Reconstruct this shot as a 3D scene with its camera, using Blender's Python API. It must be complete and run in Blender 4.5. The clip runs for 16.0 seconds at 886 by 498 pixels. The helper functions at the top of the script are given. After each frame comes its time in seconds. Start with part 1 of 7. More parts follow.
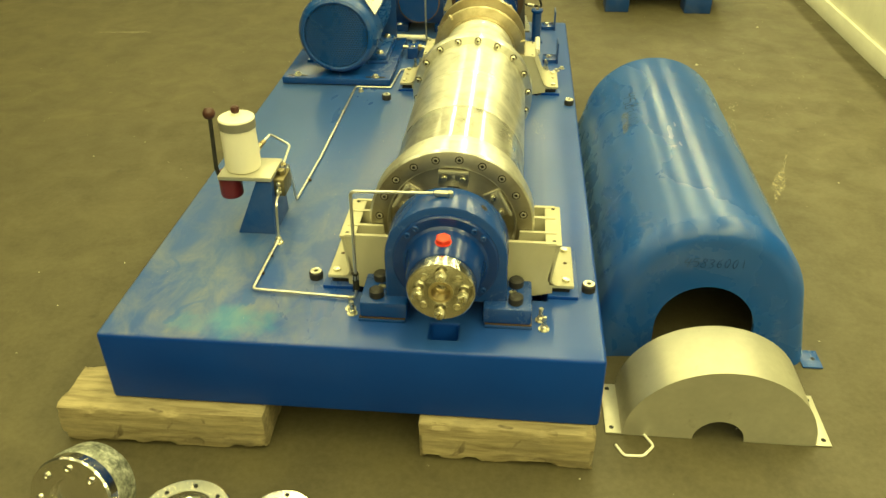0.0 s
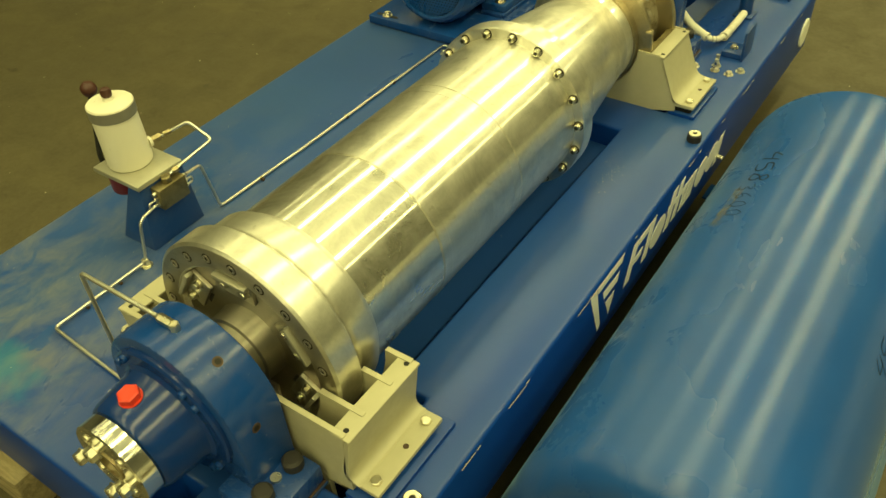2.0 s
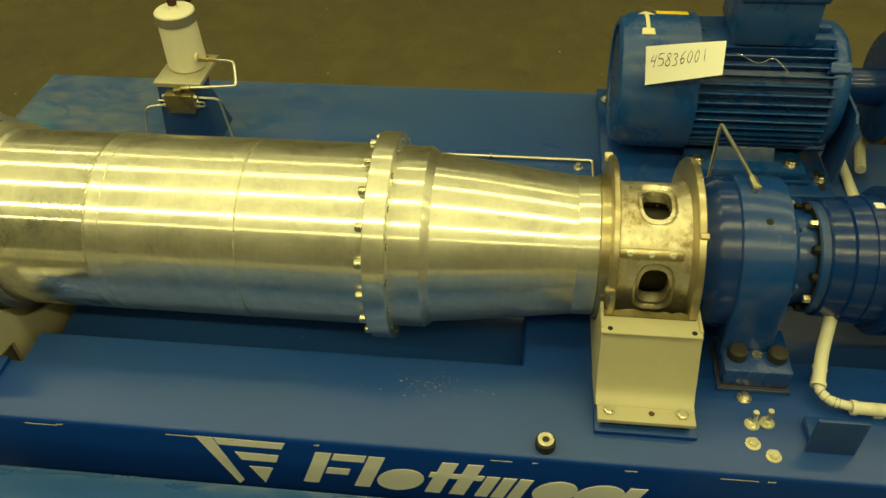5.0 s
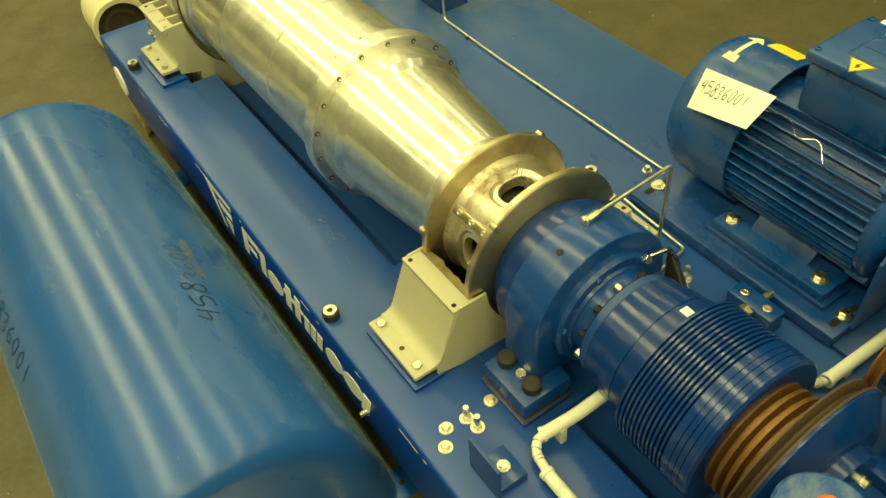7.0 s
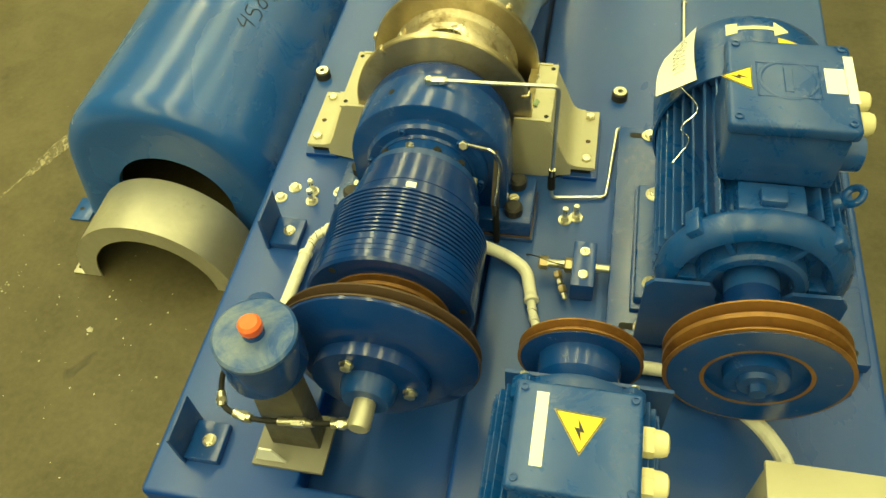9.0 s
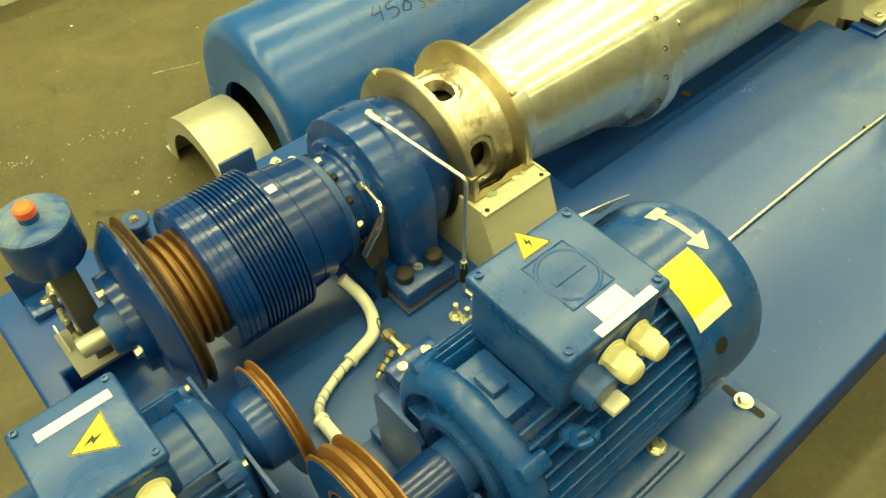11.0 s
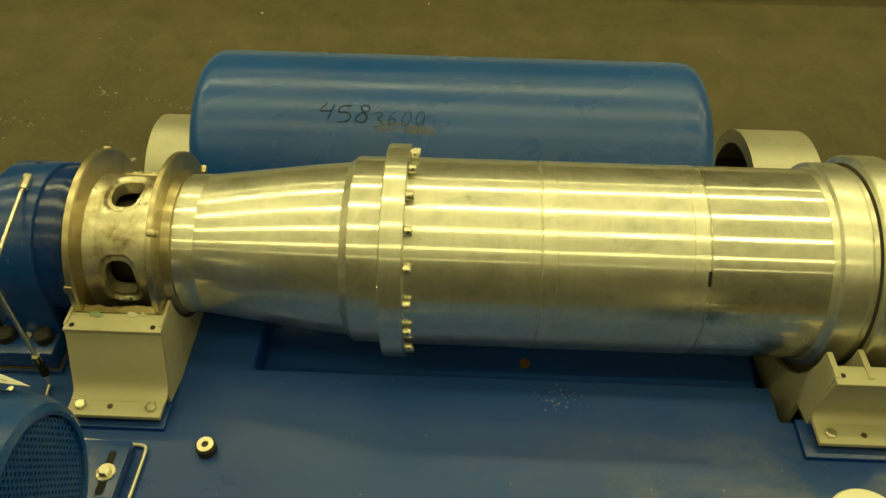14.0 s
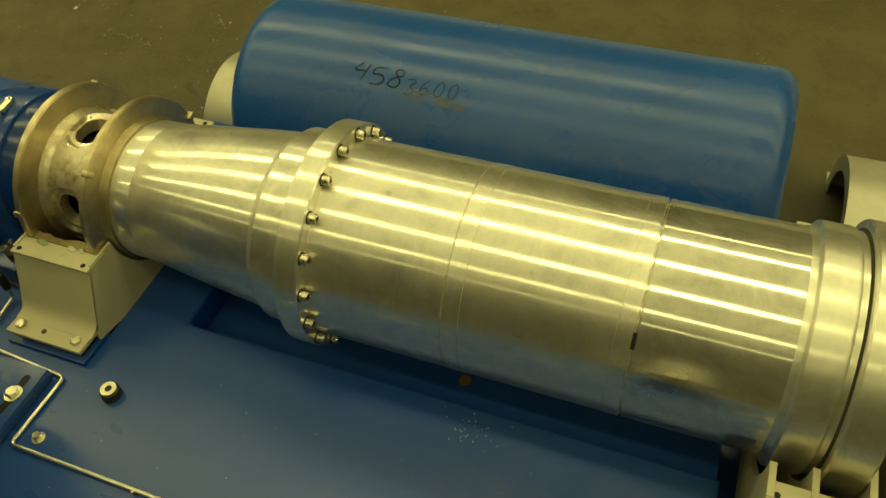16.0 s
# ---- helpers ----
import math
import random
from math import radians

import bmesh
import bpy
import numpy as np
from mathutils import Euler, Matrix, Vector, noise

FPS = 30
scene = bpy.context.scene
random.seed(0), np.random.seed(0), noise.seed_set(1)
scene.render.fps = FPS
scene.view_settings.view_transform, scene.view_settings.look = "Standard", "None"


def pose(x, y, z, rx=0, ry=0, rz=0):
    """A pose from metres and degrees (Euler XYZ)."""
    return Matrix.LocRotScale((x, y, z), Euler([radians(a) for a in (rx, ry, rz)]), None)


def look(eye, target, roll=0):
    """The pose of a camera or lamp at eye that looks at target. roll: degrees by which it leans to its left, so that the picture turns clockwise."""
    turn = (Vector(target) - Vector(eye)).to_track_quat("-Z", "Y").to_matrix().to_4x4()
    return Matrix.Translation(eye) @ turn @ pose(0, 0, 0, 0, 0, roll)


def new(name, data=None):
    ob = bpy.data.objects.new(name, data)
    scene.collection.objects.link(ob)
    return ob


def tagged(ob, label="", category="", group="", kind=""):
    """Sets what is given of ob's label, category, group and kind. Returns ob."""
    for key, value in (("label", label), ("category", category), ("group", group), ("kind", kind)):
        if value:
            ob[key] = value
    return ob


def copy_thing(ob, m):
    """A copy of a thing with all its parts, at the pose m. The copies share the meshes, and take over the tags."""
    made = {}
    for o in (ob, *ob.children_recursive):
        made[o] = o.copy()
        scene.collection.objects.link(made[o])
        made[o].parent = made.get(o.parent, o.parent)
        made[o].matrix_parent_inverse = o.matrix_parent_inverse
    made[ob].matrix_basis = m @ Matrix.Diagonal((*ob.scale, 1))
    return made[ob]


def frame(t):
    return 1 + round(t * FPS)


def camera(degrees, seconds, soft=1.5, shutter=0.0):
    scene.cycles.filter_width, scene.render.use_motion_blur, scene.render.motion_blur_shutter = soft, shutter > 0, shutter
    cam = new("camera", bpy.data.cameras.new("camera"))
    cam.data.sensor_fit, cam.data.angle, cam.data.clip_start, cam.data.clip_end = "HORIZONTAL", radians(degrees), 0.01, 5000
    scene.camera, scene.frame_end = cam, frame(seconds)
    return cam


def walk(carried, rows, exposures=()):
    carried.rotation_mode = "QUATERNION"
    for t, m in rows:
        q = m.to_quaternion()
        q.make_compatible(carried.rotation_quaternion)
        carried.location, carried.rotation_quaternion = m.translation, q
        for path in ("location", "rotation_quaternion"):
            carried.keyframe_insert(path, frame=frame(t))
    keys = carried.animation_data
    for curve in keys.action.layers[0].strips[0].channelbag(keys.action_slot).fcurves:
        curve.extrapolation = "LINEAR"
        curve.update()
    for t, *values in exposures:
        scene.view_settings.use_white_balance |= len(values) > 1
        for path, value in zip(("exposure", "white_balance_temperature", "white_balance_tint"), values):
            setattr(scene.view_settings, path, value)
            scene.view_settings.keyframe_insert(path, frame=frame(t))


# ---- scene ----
cam = camera(58.2, 16.0)
PATH = [
    (0, (0.132, -0.71, 1.417), (-0.028, 0.963, 0.332), -0.4),
    (0.5, (0.299, -0.379, 1.406), (-0.061, 1.224, 0.266), -0.9),
    (1, (0.498, -0.088, 1.393), (-0.072, 1.432, 0.225), -2.0),
    (1.5, (0.669, 0.146, 1.384), (-0.077, 1.517, 0.134), -2.2),
    (2, (0.78, 0.379, 1.394), (-0.12, 1.577, 0.07), -3.9),
    (2.5, (0.97, 0.581, 1.404), (-0.105, 1.616, 0.072), -3.2),
    (3, (1.088, 0.784, 1.426), (-0.135, 1.616, 0.08), -0.5),
    (3.5, (1.1, 1.045, 1.448), (-0.237, 1.651, 0.09), 2.0),
    (4, (1.168, 1.346, 1.44), (-0.259, 1.7, 0.084), 1.4),
    (4.5, (1.197, 1.653, 1.444), (-0.273, 1.741, 0.091), -1.1),
    (4.7, (1.16, 1.773, 1.426), (-0.315, 1.752, 0.076), -1.5),
    (6.8, (0.709, 2.865, 1.463), (-0.122, 1.72, 0.049), -5.3),
    (7, (0.647, 2.979, 1.464), (-0.072, 1.765, 0.046), -5.6),
    (7.5, (0.457, 3.163, 1.476), (0.01, 1.816, 0.067), -5.5),
    (8, (0.209, 3.197, 1.477), (-0.023, 1.807, 0.058), -3.0),
    (8.5, (-0.019, 3.282, 1.47), (0.007, 1.958, -0.028), -3.7),
    (8.7, (-0.121, 3.329, 1.475), (0.03, 2.117, -0.108), -5.0),
    (10.8, (-0.862, 3.009, 1.445), (0.113, 2.139, -0.069), -2.7),
    (11, (-0.888, 2.915, 1.441), (0.132, 2.061, -0.053), -1.6),
    (11.5, (-0.922, 2.702, 1.438), (0.219, 1.878, 0.017), 0.3),
    (12, (-0.999, 2.48, 1.448), (0.271, 1.757, 0.082), 2.5),
    (12.5, (-1.025, 2.261, 1.44), (0.337, 1.69, 0.091), 3.5),
    (13, (-0.972, 2.019, 1.449), (0.395, 1.637, 0.04), 3.2),
    (13.5, (-0.983, 1.797, 1.455), (0.41, 1.605, 0.033), 2.5),
    (14, (-1.006, 1.594, 1.471), (0.404, 1.637, 0.053), 0.7),
    (14.5, (-0.909, 1.48, 1.444), (0.486, 1.7, 0.027), -1.4),
    (15, (-0.786, 1.388, 1.426), (0.526, 1.694, -0.052), -3.4),
    (15.5, (-0.757, 1.261, 1.42), (0.509, 1.691, -0.067), -3.8),
    (16, (-0.771, 1.172, 1.423), (0.443, 1.721, -0.069), -5.2),
]
EXPOSURES = [(0, 0.22, 6050, 10), (1, -0.08, 6000, 9), (2.5, -0.6, 6200, 9), (3.5, -0.84, 6350, 10), (4.5, -0.90, 6350, 10), (6.8, -0.28, 6000, 10), (8, -0.04, 5900, 9), (8.7, 0.0, 5850, 9),
             (10.8, 0.46, 5800, 8), (11.5, 0.18, 6050, 9), (12.5, -0.44, 6300, 10), (13.5, -0.92, 6450, 10), (16, -1.2, 6400, 10)]
walk(cam, [(t, look(e, g, r)) for t, e, g, r in PATH], EXPOSURES)

# ---- light ----
LAMP_COLOUR = (1.0, 0.90, 0.34)
LAMP_POWER = 420.0
LAMP_ROWS = (-6.3, -4.0, -1.6, 0.6, 3.2, 5.6)
world = bpy.data.worlds.new("world")
world.use_nodes = True
world.node_tree.nodes["Background"].inputs[0].default_value = (0.9, 0.85, 0.6, 1)
world.node_tree.nodes["Background"].inputs[1].default_value = 0.004
scene.world = world
for lamp_x in LAMP_ROWS:
    data = bpy.data.lights.new("tube_light", "AREA")
    data.shape, data.size, data.size_y = "RECTANGLE", 0.30, 22.0
    data.energy, data.color = LAMP_POWER * {-6.3: 0.2, -4.0: 0.5, -1.6: 0.75, 0.6: 1.05, 3.2: 1.5, 5.6: 0.5}.get(lamp_x, 1.0), LAMP_COLOUR
    new("tube_light", data).matrix_world = pose(lamp_x, 2.0, 4.95)
    # added unseen fill that brightens the ceiling for the steel's reflections
    data = bpy.data.lights.new("ceiling_fill_light", "AREA")
    data.shape, data.size, data.size_y = "RECTANGLE", 0.30, 22.0
    data.energy, data.color = LAMP_POWER * 0.40, LAMP_COLOUR
    new("ceiling_fill_light", data).matrix_world = pose(lamp_x, 2.0, 5.07, 180)


# ---- materials ----
def ramp_node(nt, stops):
    n = nt.nodes.new("ShaderNodeValToRGB")
    els = n.color_ramp.elements
    while len(els) < len(stops):
        els.new(0.5)
    for e, (p, c) in zip(els, stops):
        e.position, e.color = p, (*c, 1) if len(c) == 3 else c
    return n


def coords(nt, scale=(1, 1, 1), kind="Object"):
    tc = nt.nodes.new("ShaderNodeTexCoord")
    mp = nt.nodes.new("ShaderNodeMapping")
    mp.inputs["Scale"].default_value = scale
    nt.links.new(tc.outputs[kind], mp.inputs[0])
    return mp.outputs[0]


def noise_node(nt, vec, scale, detail=5.0, rough=0.55, distort=0.0):
    n = nt.nodes.new("ShaderNodeTexNoise")
    n.inputs["Scale"].default_value, n.inputs["Detail"].default_value = scale, detail
    n.inputs["Roughness"].default_value, n.inputs["Distortion"].default_value = rough, distort
    nt.links.new(vec, n.inputs["Vector"])
    return n.outputs["Fac"]


def mix_colour(nt, fac, a, b):
    m = nt.nodes.new("ShaderNodeMix")
    m.data_type = "RGBA"
    for sock, v in ((m.inputs[0], fac), (m.inputs[6], a), (m.inputs[7], b)):
        if isinstance(v, (int, float)):
            sock.default_value = v
        elif isinstance(v, tuple):
            sock.default_value = (*v, 1)
        else:
            nt.links.new(v, sock)
    return m.outputs[2]


def shape_fac(nt, fac, lo, hi, a=0.0, b=1.0):
    m = nt.nodes.new("ShaderNodeMapRange")
    for i, v in enumerate((fac, lo, hi, a, b)):
        if isinstance(v, (int, float)):
            m.inputs[i].default_value = v
        else:
            nt.links.new(v, m.inputs[i])
    return m.outputs[0]


def bump_node(nt, height, strength, distance=0.002):
    b = nt.nodes.new("ShaderNodeBump")
    b.inputs["Strength"].default_value, b.inputs["Distance"].default_value = strength, distance
    nt.links.new(height, b.inputs["Height"])
    return b.outputs[0]


def blank(name):
    m = bpy.data.materials.new(name)
    m.use_nodes = True
    return m, m.node_tree, m.node_tree.nodes["Principled BSDF"]


def simple(name, colour, rough=0.5, metal=0.0, vary=0.15, grain=60.0, bump=0.05, spec=0.5, dirt=None, dirt_amount=0.45):
    """A surface with fine grain, broad patches and, if asked for, dirt."""
    m, nt, p = blank(name)
    vec = coords(nt)
    broad, fine = noise_node(nt, vec, 7.0, 4), noise_node(nt, vec, grain, 6)
    dark = tuple(c * (1 - vary) for c in colour)
    light = tuple(min(1.0, c * (1 + vary)) for c in colour)
    col = mix_colour(nt, shape_fac(nt, broad, 0.3, 0.7), dark, light)
    col = mix_colour(nt, shape_fac(nt, fine, 0.3, 0.75, 0.0, 0.4), col, dark)
    if dirt:
        col = mix_colour(nt, shape_fac(nt, noise_node(nt, vec, 18.0, 8, 0.65), dirt_amount, dirt_amount + 0.22, 0.0, 0.85), col, dirt)
    nt.links.new(col, p.inputs["Base Color"])
    nt.links.new(shape_fac(nt, fine, 0.3, 0.7, max(0.03, rough - 0.07), min(1.0, rough + 0.1)), p.inputs["Roughness"])
    p.inputs["Metallic"].default_value, p.inputs["Specular IOR Level"].default_value = metal, spec
    if bump:
        nt.links.new(bump_node(nt, fine, bump, 0.001), p.inputs["Normal"])
    return m


BLUE = (0.0045, 0.048, 0.25)


def paint(name, colour=BLUE, rough=0.3, dust=0.0, chips=0.0, dust_colour=(0.30, 0.29, 0.22)):
    """Enamel with orange peel, dust in patches and chips."""
    m, nt, p = blank(name)
    vec = coords(nt)
    broad, peel = noise_node(nt, vec, 3.0, 5), noise_node(nt, vec, 260.0, 2)
    col = mix_colour(nt, shape_fac(nt, broad, 0.3, 0.7), tuple(c * 0.82 for c in colour), tuple(c * 1.15 for c in colour))
    wear = noise_node(nt, coords(nt, (1, 1, 1)), 9.0, 9, 0.7, 0.6)
    if dust:
        d = shape_fac(nt, wear, 0.42, 0.70, 0.0, dust)
        col = mix_colour(nt, d, col, dust_colour)
    if chips:
        c = shape_fac(nt, noise_node(nt, vec, 70.0, 3, 0.5), 0.735, 0.75, 0.0, chips)
        col = mix_colour(nt, c, col, (0.33, 0.30, 0.24))
    nt.links.new(col, p.inputs["Base Color"])
    nt.links.new(shape_fac(nt, wear, 0.38, 0.75, rough, min(1.0, rough + 0.16)), p.inputs["Roughness"])
    nt.links.new(bump_node(nt, peel, 0.06, 0.0006), p.inputs["Normal"])
    return m


def dusty(p, weight, rough=0.45, tint=(0.58, 0.86, 0.95)):
    """A thin layer of dust, which shows at flat angles."""
    p.inputs["Sheen Weight"].default_value, p.inputs["Sheen Roughness"].default_value = weight, rough
    p.inputs["Sheen Tint"].default_value = (*tint, 1)


def deck_paint():
    """Skid enamel: film of dust on the flat top, wiped streaks, and heavier tan smears over the free end of the deck."""
    m, nt, p = blank("skid_paint")
    vec = coords(nt)

    def times(u, v):
        n = nt.nodes.new("ShaderNodeMath")
        n.operation = "MULTIPLY"
        nt.links.new(u, n.inputs[0])
        nt.links.new(v, n.inputs[1])
        return n.outputs[0]
    sep = nt.nodes.new("ShaderNodeSeparateXYZ")
    nt.links.new(vec, sep.inputs[0])
    facing = nt.nodes.new("ShaderNodeSeparateXYZ")
    nt.links.new(coords(nt, (1, 1, 1), "Normal"), facing.inputs[0])
    top = shape_fac(nt, facing.outputs["Z"], 0.6, 0.98)
    broad = noise_node(nt, vec, 2.2, 4)
    col = mix_colour(nt, shape_fac(nt, broad, 0.3, 0.7), (0.004, 0.036, 0.25), (0.006, 0.050, 0.32))
    film = noise_node(nt, coords(nt, (1.0, 0.45, 1.0)), 4.0, 6, 0.52, 0.3)
    col = mix_colour(nt, times(shape_fac(nt, film, 0.28, 0.70, 0.02, 0.22), top), col, (0.055, 0.135, 0.180))
    swirl = noise_node(nt, coords(nt, (1.3, 0.7, 1.0)), 9.5, 10, 0.66, 0.45)
    left = shape_fac(nt, sep.outputs["X"], 0.05, -0.15)
    front = shape_fac(nt, sep.outputs["Y"], -0.15, -0.95)
    amount = times(times(times(left, front), top), shape_fac(nt, swirl, 0.42, 0.66, 0.0, 0.42))
    # even fine dust over the free side
    fine = noise_node(nt, vec, 55.0, 6, 0.7)
    col = mix_colour(nt, times(times(left, top), shape_fac(nt, fine, 0.3, 0.75, 0.02, 0.10)), col, (0.080, 0.155, 0.165))
    col = mix_colour(nt, amount, col, (0.27, 0.255, 0.165))
    # clean prints wiped through the dust
    wiped = shape_fac(nt, noise_node(nt, coords(nt, (1.0, 0.8, 1.0)), 8.0, 4, 0.6, 0.6), 0.635, 0.665, 0.0, 0.75)
    col = mix_colour(nt, times(wiped, times(top, left)), col, (0.006, 0.060, 0.27))
    # a smear of sea-green paint near the free corner
    far = nt.nodes.new("ShaderNodeVectorMath")
    far.operation = "DISTANCE"
    nt.links.new(coords(nt, (0.75, 1.4, 1.0)), far.inputs[0])
    far.inputs[1].default_value = (-0.215, -1.580, 0.191)
    rag = nt.nodes.new("ShaderNodeMath")
    nt.links.new(far.outputs["Value"], rag.inputs[0])
    nt.links.new(shape_fac(nt, noise_node(nt, vec, 16.0, 4, 0.55), 0.3, 0.7, -0.04, 0.04), rag.inputs[1])
    col = mix_colour(nt, times(top, shape_fac(nt, rag.outputs[0], 0.095, 0.02, 0.0, 0.45)), col, (0.015, 0.20, 0.31))
    speck = noise_node(nt, vec, 85.0, 3, 0.5)
    col = mix_colour(nt, shape_fac(nt, speck, 0.77, 0.785, 0.0, 0.5), col, (0.42, 0.40, 0.30))
    nt.links.new(col, p.inputs["Base Color"])
    # specular is cut on the sides to imitate their dimmer light
    nt.links.new(shape_fac(nt, top, 0.0, 1.0, 0.14, 0.47), p.inputs["Specular IOR Level"])
    dusty(p, 0.0)
    nt.links.new(times(top, shape_fac(nt, left, 0.0, 1.0, 0.12, 0.34)), p.inputs["Sheen Weight"])
    # the sides keep one even roughness, the top varies with its film
    nt.links.new(shape_fac(nt, top, 0.0, 1.0, 0.36, shape_fac(nt, film, 0.35, 0.7, 0.27, 0.38)), p.inputs["Roughness"])
    nt.links.new(bump_node(nt, noise_node(nt, vec, 120.0, 4), 0.06, 0.0008), p.inputs["Normal"])
    return m


def hood_paint():
    """Glossy enamel with a thin grey film; the side turned to the skid is rubbed and dusty."""
    m, nt, p = blank("hood_enamel")
    vec = coords(nt)
    sep = nt.nodes.new("ShaderNodeSeparateXYZ")
    nt.links.new(vec, sep.inputs[0])
    broad = noise_node(nt, vec, 2.5, 4)
    col = mix_colour(nt, shape_fac(nt, broad, 0.3, 0.7), (0.007, 0.062, 0.30), (0.010, 0.080, 0.37))
    film = noise_node(nt, coords(nt, (1.0, 0.5, 1.0)), 5.0, 5, 0.5, 0.3)
    col = mix_colour(nt, shape_fac(nt, film, 0.28, 0.72, 0.0, 0.09), col, (0.13, 0.22, 0.24))
    side = shape_fac(nt, sep.outputs["X"], -0.09, -0.20)
    rub = noise_node(nt, coords(nt, (2.4, 1.5, 1.6)), 6.0, 10, 0.68, 0.9)
    scuff = nt.nodes.new("ShaderNodeMath")
    scuff.operation = "MULTIPLY"
    nt.links.new(side, scuff.inputs[0])
    nt.links.new(shape_fac(nt, rub, 0.44, 0.62, 0.0, shape_fac(nt, sep.outputs["Y"], 0.55, 0.20)), scuff.inputs[1])
    col = mix_colour(nt, shape_fac(nt, scuff.outputs[0], 0.0, 1.0, 0.0, 0.12), col, (0.13, 0.130, 0.110))
    scrape = noise_node(nt, coords(nt, (14.0, 1.2, 6.0)), 6.0, 5, 0.6, 0.6)
    col = mix_colour(nt, shape_fac(nt, scrape, 0.70, 0.76, 0.0, 0.35), col, (0.28, 0.28, 0.22))
    nt.links.new(col, p.inputs["Base Color"])
    add = nt.nodes.new("ShaderNodeMath")
    nt.links.new(shape_fac(nt, film, 0.38, 0.72, 0.22, 0.32), add.inputs[0])
    nt.links.new(shape_fac(nt, scuff.outputs[0], 0.0, 1.0, 0.0, 0.16), add.inputs[1])
    nt.links.new(add.outputs[0], p.inputs["Roughness"])
    # the rubbed dust shows where the side is seen at a flat angle
    dusty(p, 0.13, 0.35, (0.42, 0.72, 0.92))
    nt.links.new(shape_fac(nt, scuff.outputs[0], 0.0, 1.0, 0.15, 0.30), p.inputs["Sheen Weight"])
    nt.links.new(bump_node(nt, noise_node(nt, vec, 6.0, 2), 0.10, 0.004), p.inputs["Normal"])
    return m


def lathe_steel(name, rough=0.15, colour=(0.89, 0.87, 0.77), dull=0.58, stain=0.10, stain_colour=(0.40, 0.37, 0.29), haze=0.52):
    """Turned stainless steel: a sharp glint drawn out along fine rings round the y axis, over a hazy ground, with dull smears."""
    m, nt, p = blank(name)
    vec = coords(nt)
    smear = noise_node(nt, coords(nt, (1.0, 0.7, 1.0)), 11.0, 8, 0.64, 0.5)
    rings = noise_node(nt, coords(nt, (0.15, 30.0, 0.15)), 5.0, 3, 0.6)
    fine = noise_node(nt, vec, 40.0, 4)
    col = mix_colour(nt, shape_fac(nt, smear, 0.45, 0.75, 0.0, stain), colour, stain_colour)
    blot = noise_node(nt, vec, 55.0, 3, 0.5, 0.4)
    col = mix_colour(nt, shape_fac(nt, blot, 0.66, 0.74, 0.0, 0.30), col, stain_colour)
    col = mix_colour(nt, shape_fac(nt, rings, 0.40, 0.65, 0.0, 0.10), col, tuple(c * 0.6 for c in colour))
    p.inputs["Anisotropic"].default_value, p.inputs["Anisotropic Rotation"].default_value = 0.8, 0.25
    tan = nt.nodes.new("ShaderNodeTangent")
    tan.direction_type, tan.axis = "RADIAL", "Y"
    nt.links.new(tan.outputs[0], p.inputs["Tangent"])
    nt.links.new(shape_fac(nt, fine, 0.3, 0.7, rough - 0.02, rough + 0.04), p.inputs["Roughness"])
    q = nt.nodes.new("ShaderNodeBsdfPrincipled")
    q.inputs["Roughness"].default_value = haze
    q.inputs["Anisotropic"].default_value, q.inputs["Anisotropic Rotation"].default_value = 0.6, 0.25
    nt.links.new(tan.outputs[0], q.inputs["Tangent"])
    for sh in (p, q):
        sh.inputs["Metallic"].default_value = 1.0
        nt.links.new(col, sh.inputs["Base Color"])
    mix = nt.nodes.new("ShaderNodeMixShader")
    nt.links.new(shape_fac(nt, smear, 0.36, 0.64, max(0.0, dull - 0.16), min(0.95, dull + 0.22)), mix.inputs[0])
    nt.links.new(p.outputs[0], mix.inputs[1])
    nt.links.new(q.outputs[0], mix.inputs[2])
    nt.links.new(mix.outputs[0], nt.nodes["Material Output"].inputs["Surface"])
    return m


def cast_drum():
    """Cast steel, pale where worn and brown in patches, with a lumpy skin."""
    m, nt, p = blank("cast_steel")
    vec = coords(nt)
    patch, lump = noise_node(nt, vec, 20.0, 9, 0.7, 0.2), noise_node(nt, vec, 70.0, 5, 0.6)
    col = ramp_node(nt, [(0.30, (0.13, 0.085, 0.04)), (0.40, (0.38, 0.31, 0.19)), (0.49, (0.62, 0.56, 0.41)), (0.66, (0.78, 0.73, 0.59))])
    nt.links.new(patch, col.inputs[0])
    nt.links.new(col.outputs[0], p.inputs["Base Color"])
    p.inputs["Metallic"].default_value = 0.85
    nt.links.new(shape_fac(nt, patch, 0.35, 0.65, 0.48, 0.26), p.inputs["Roughness"])
    nt.links.new(bump_node(nt, lump, 0.14, 0.002), p.inputs["Normal"])
    return m


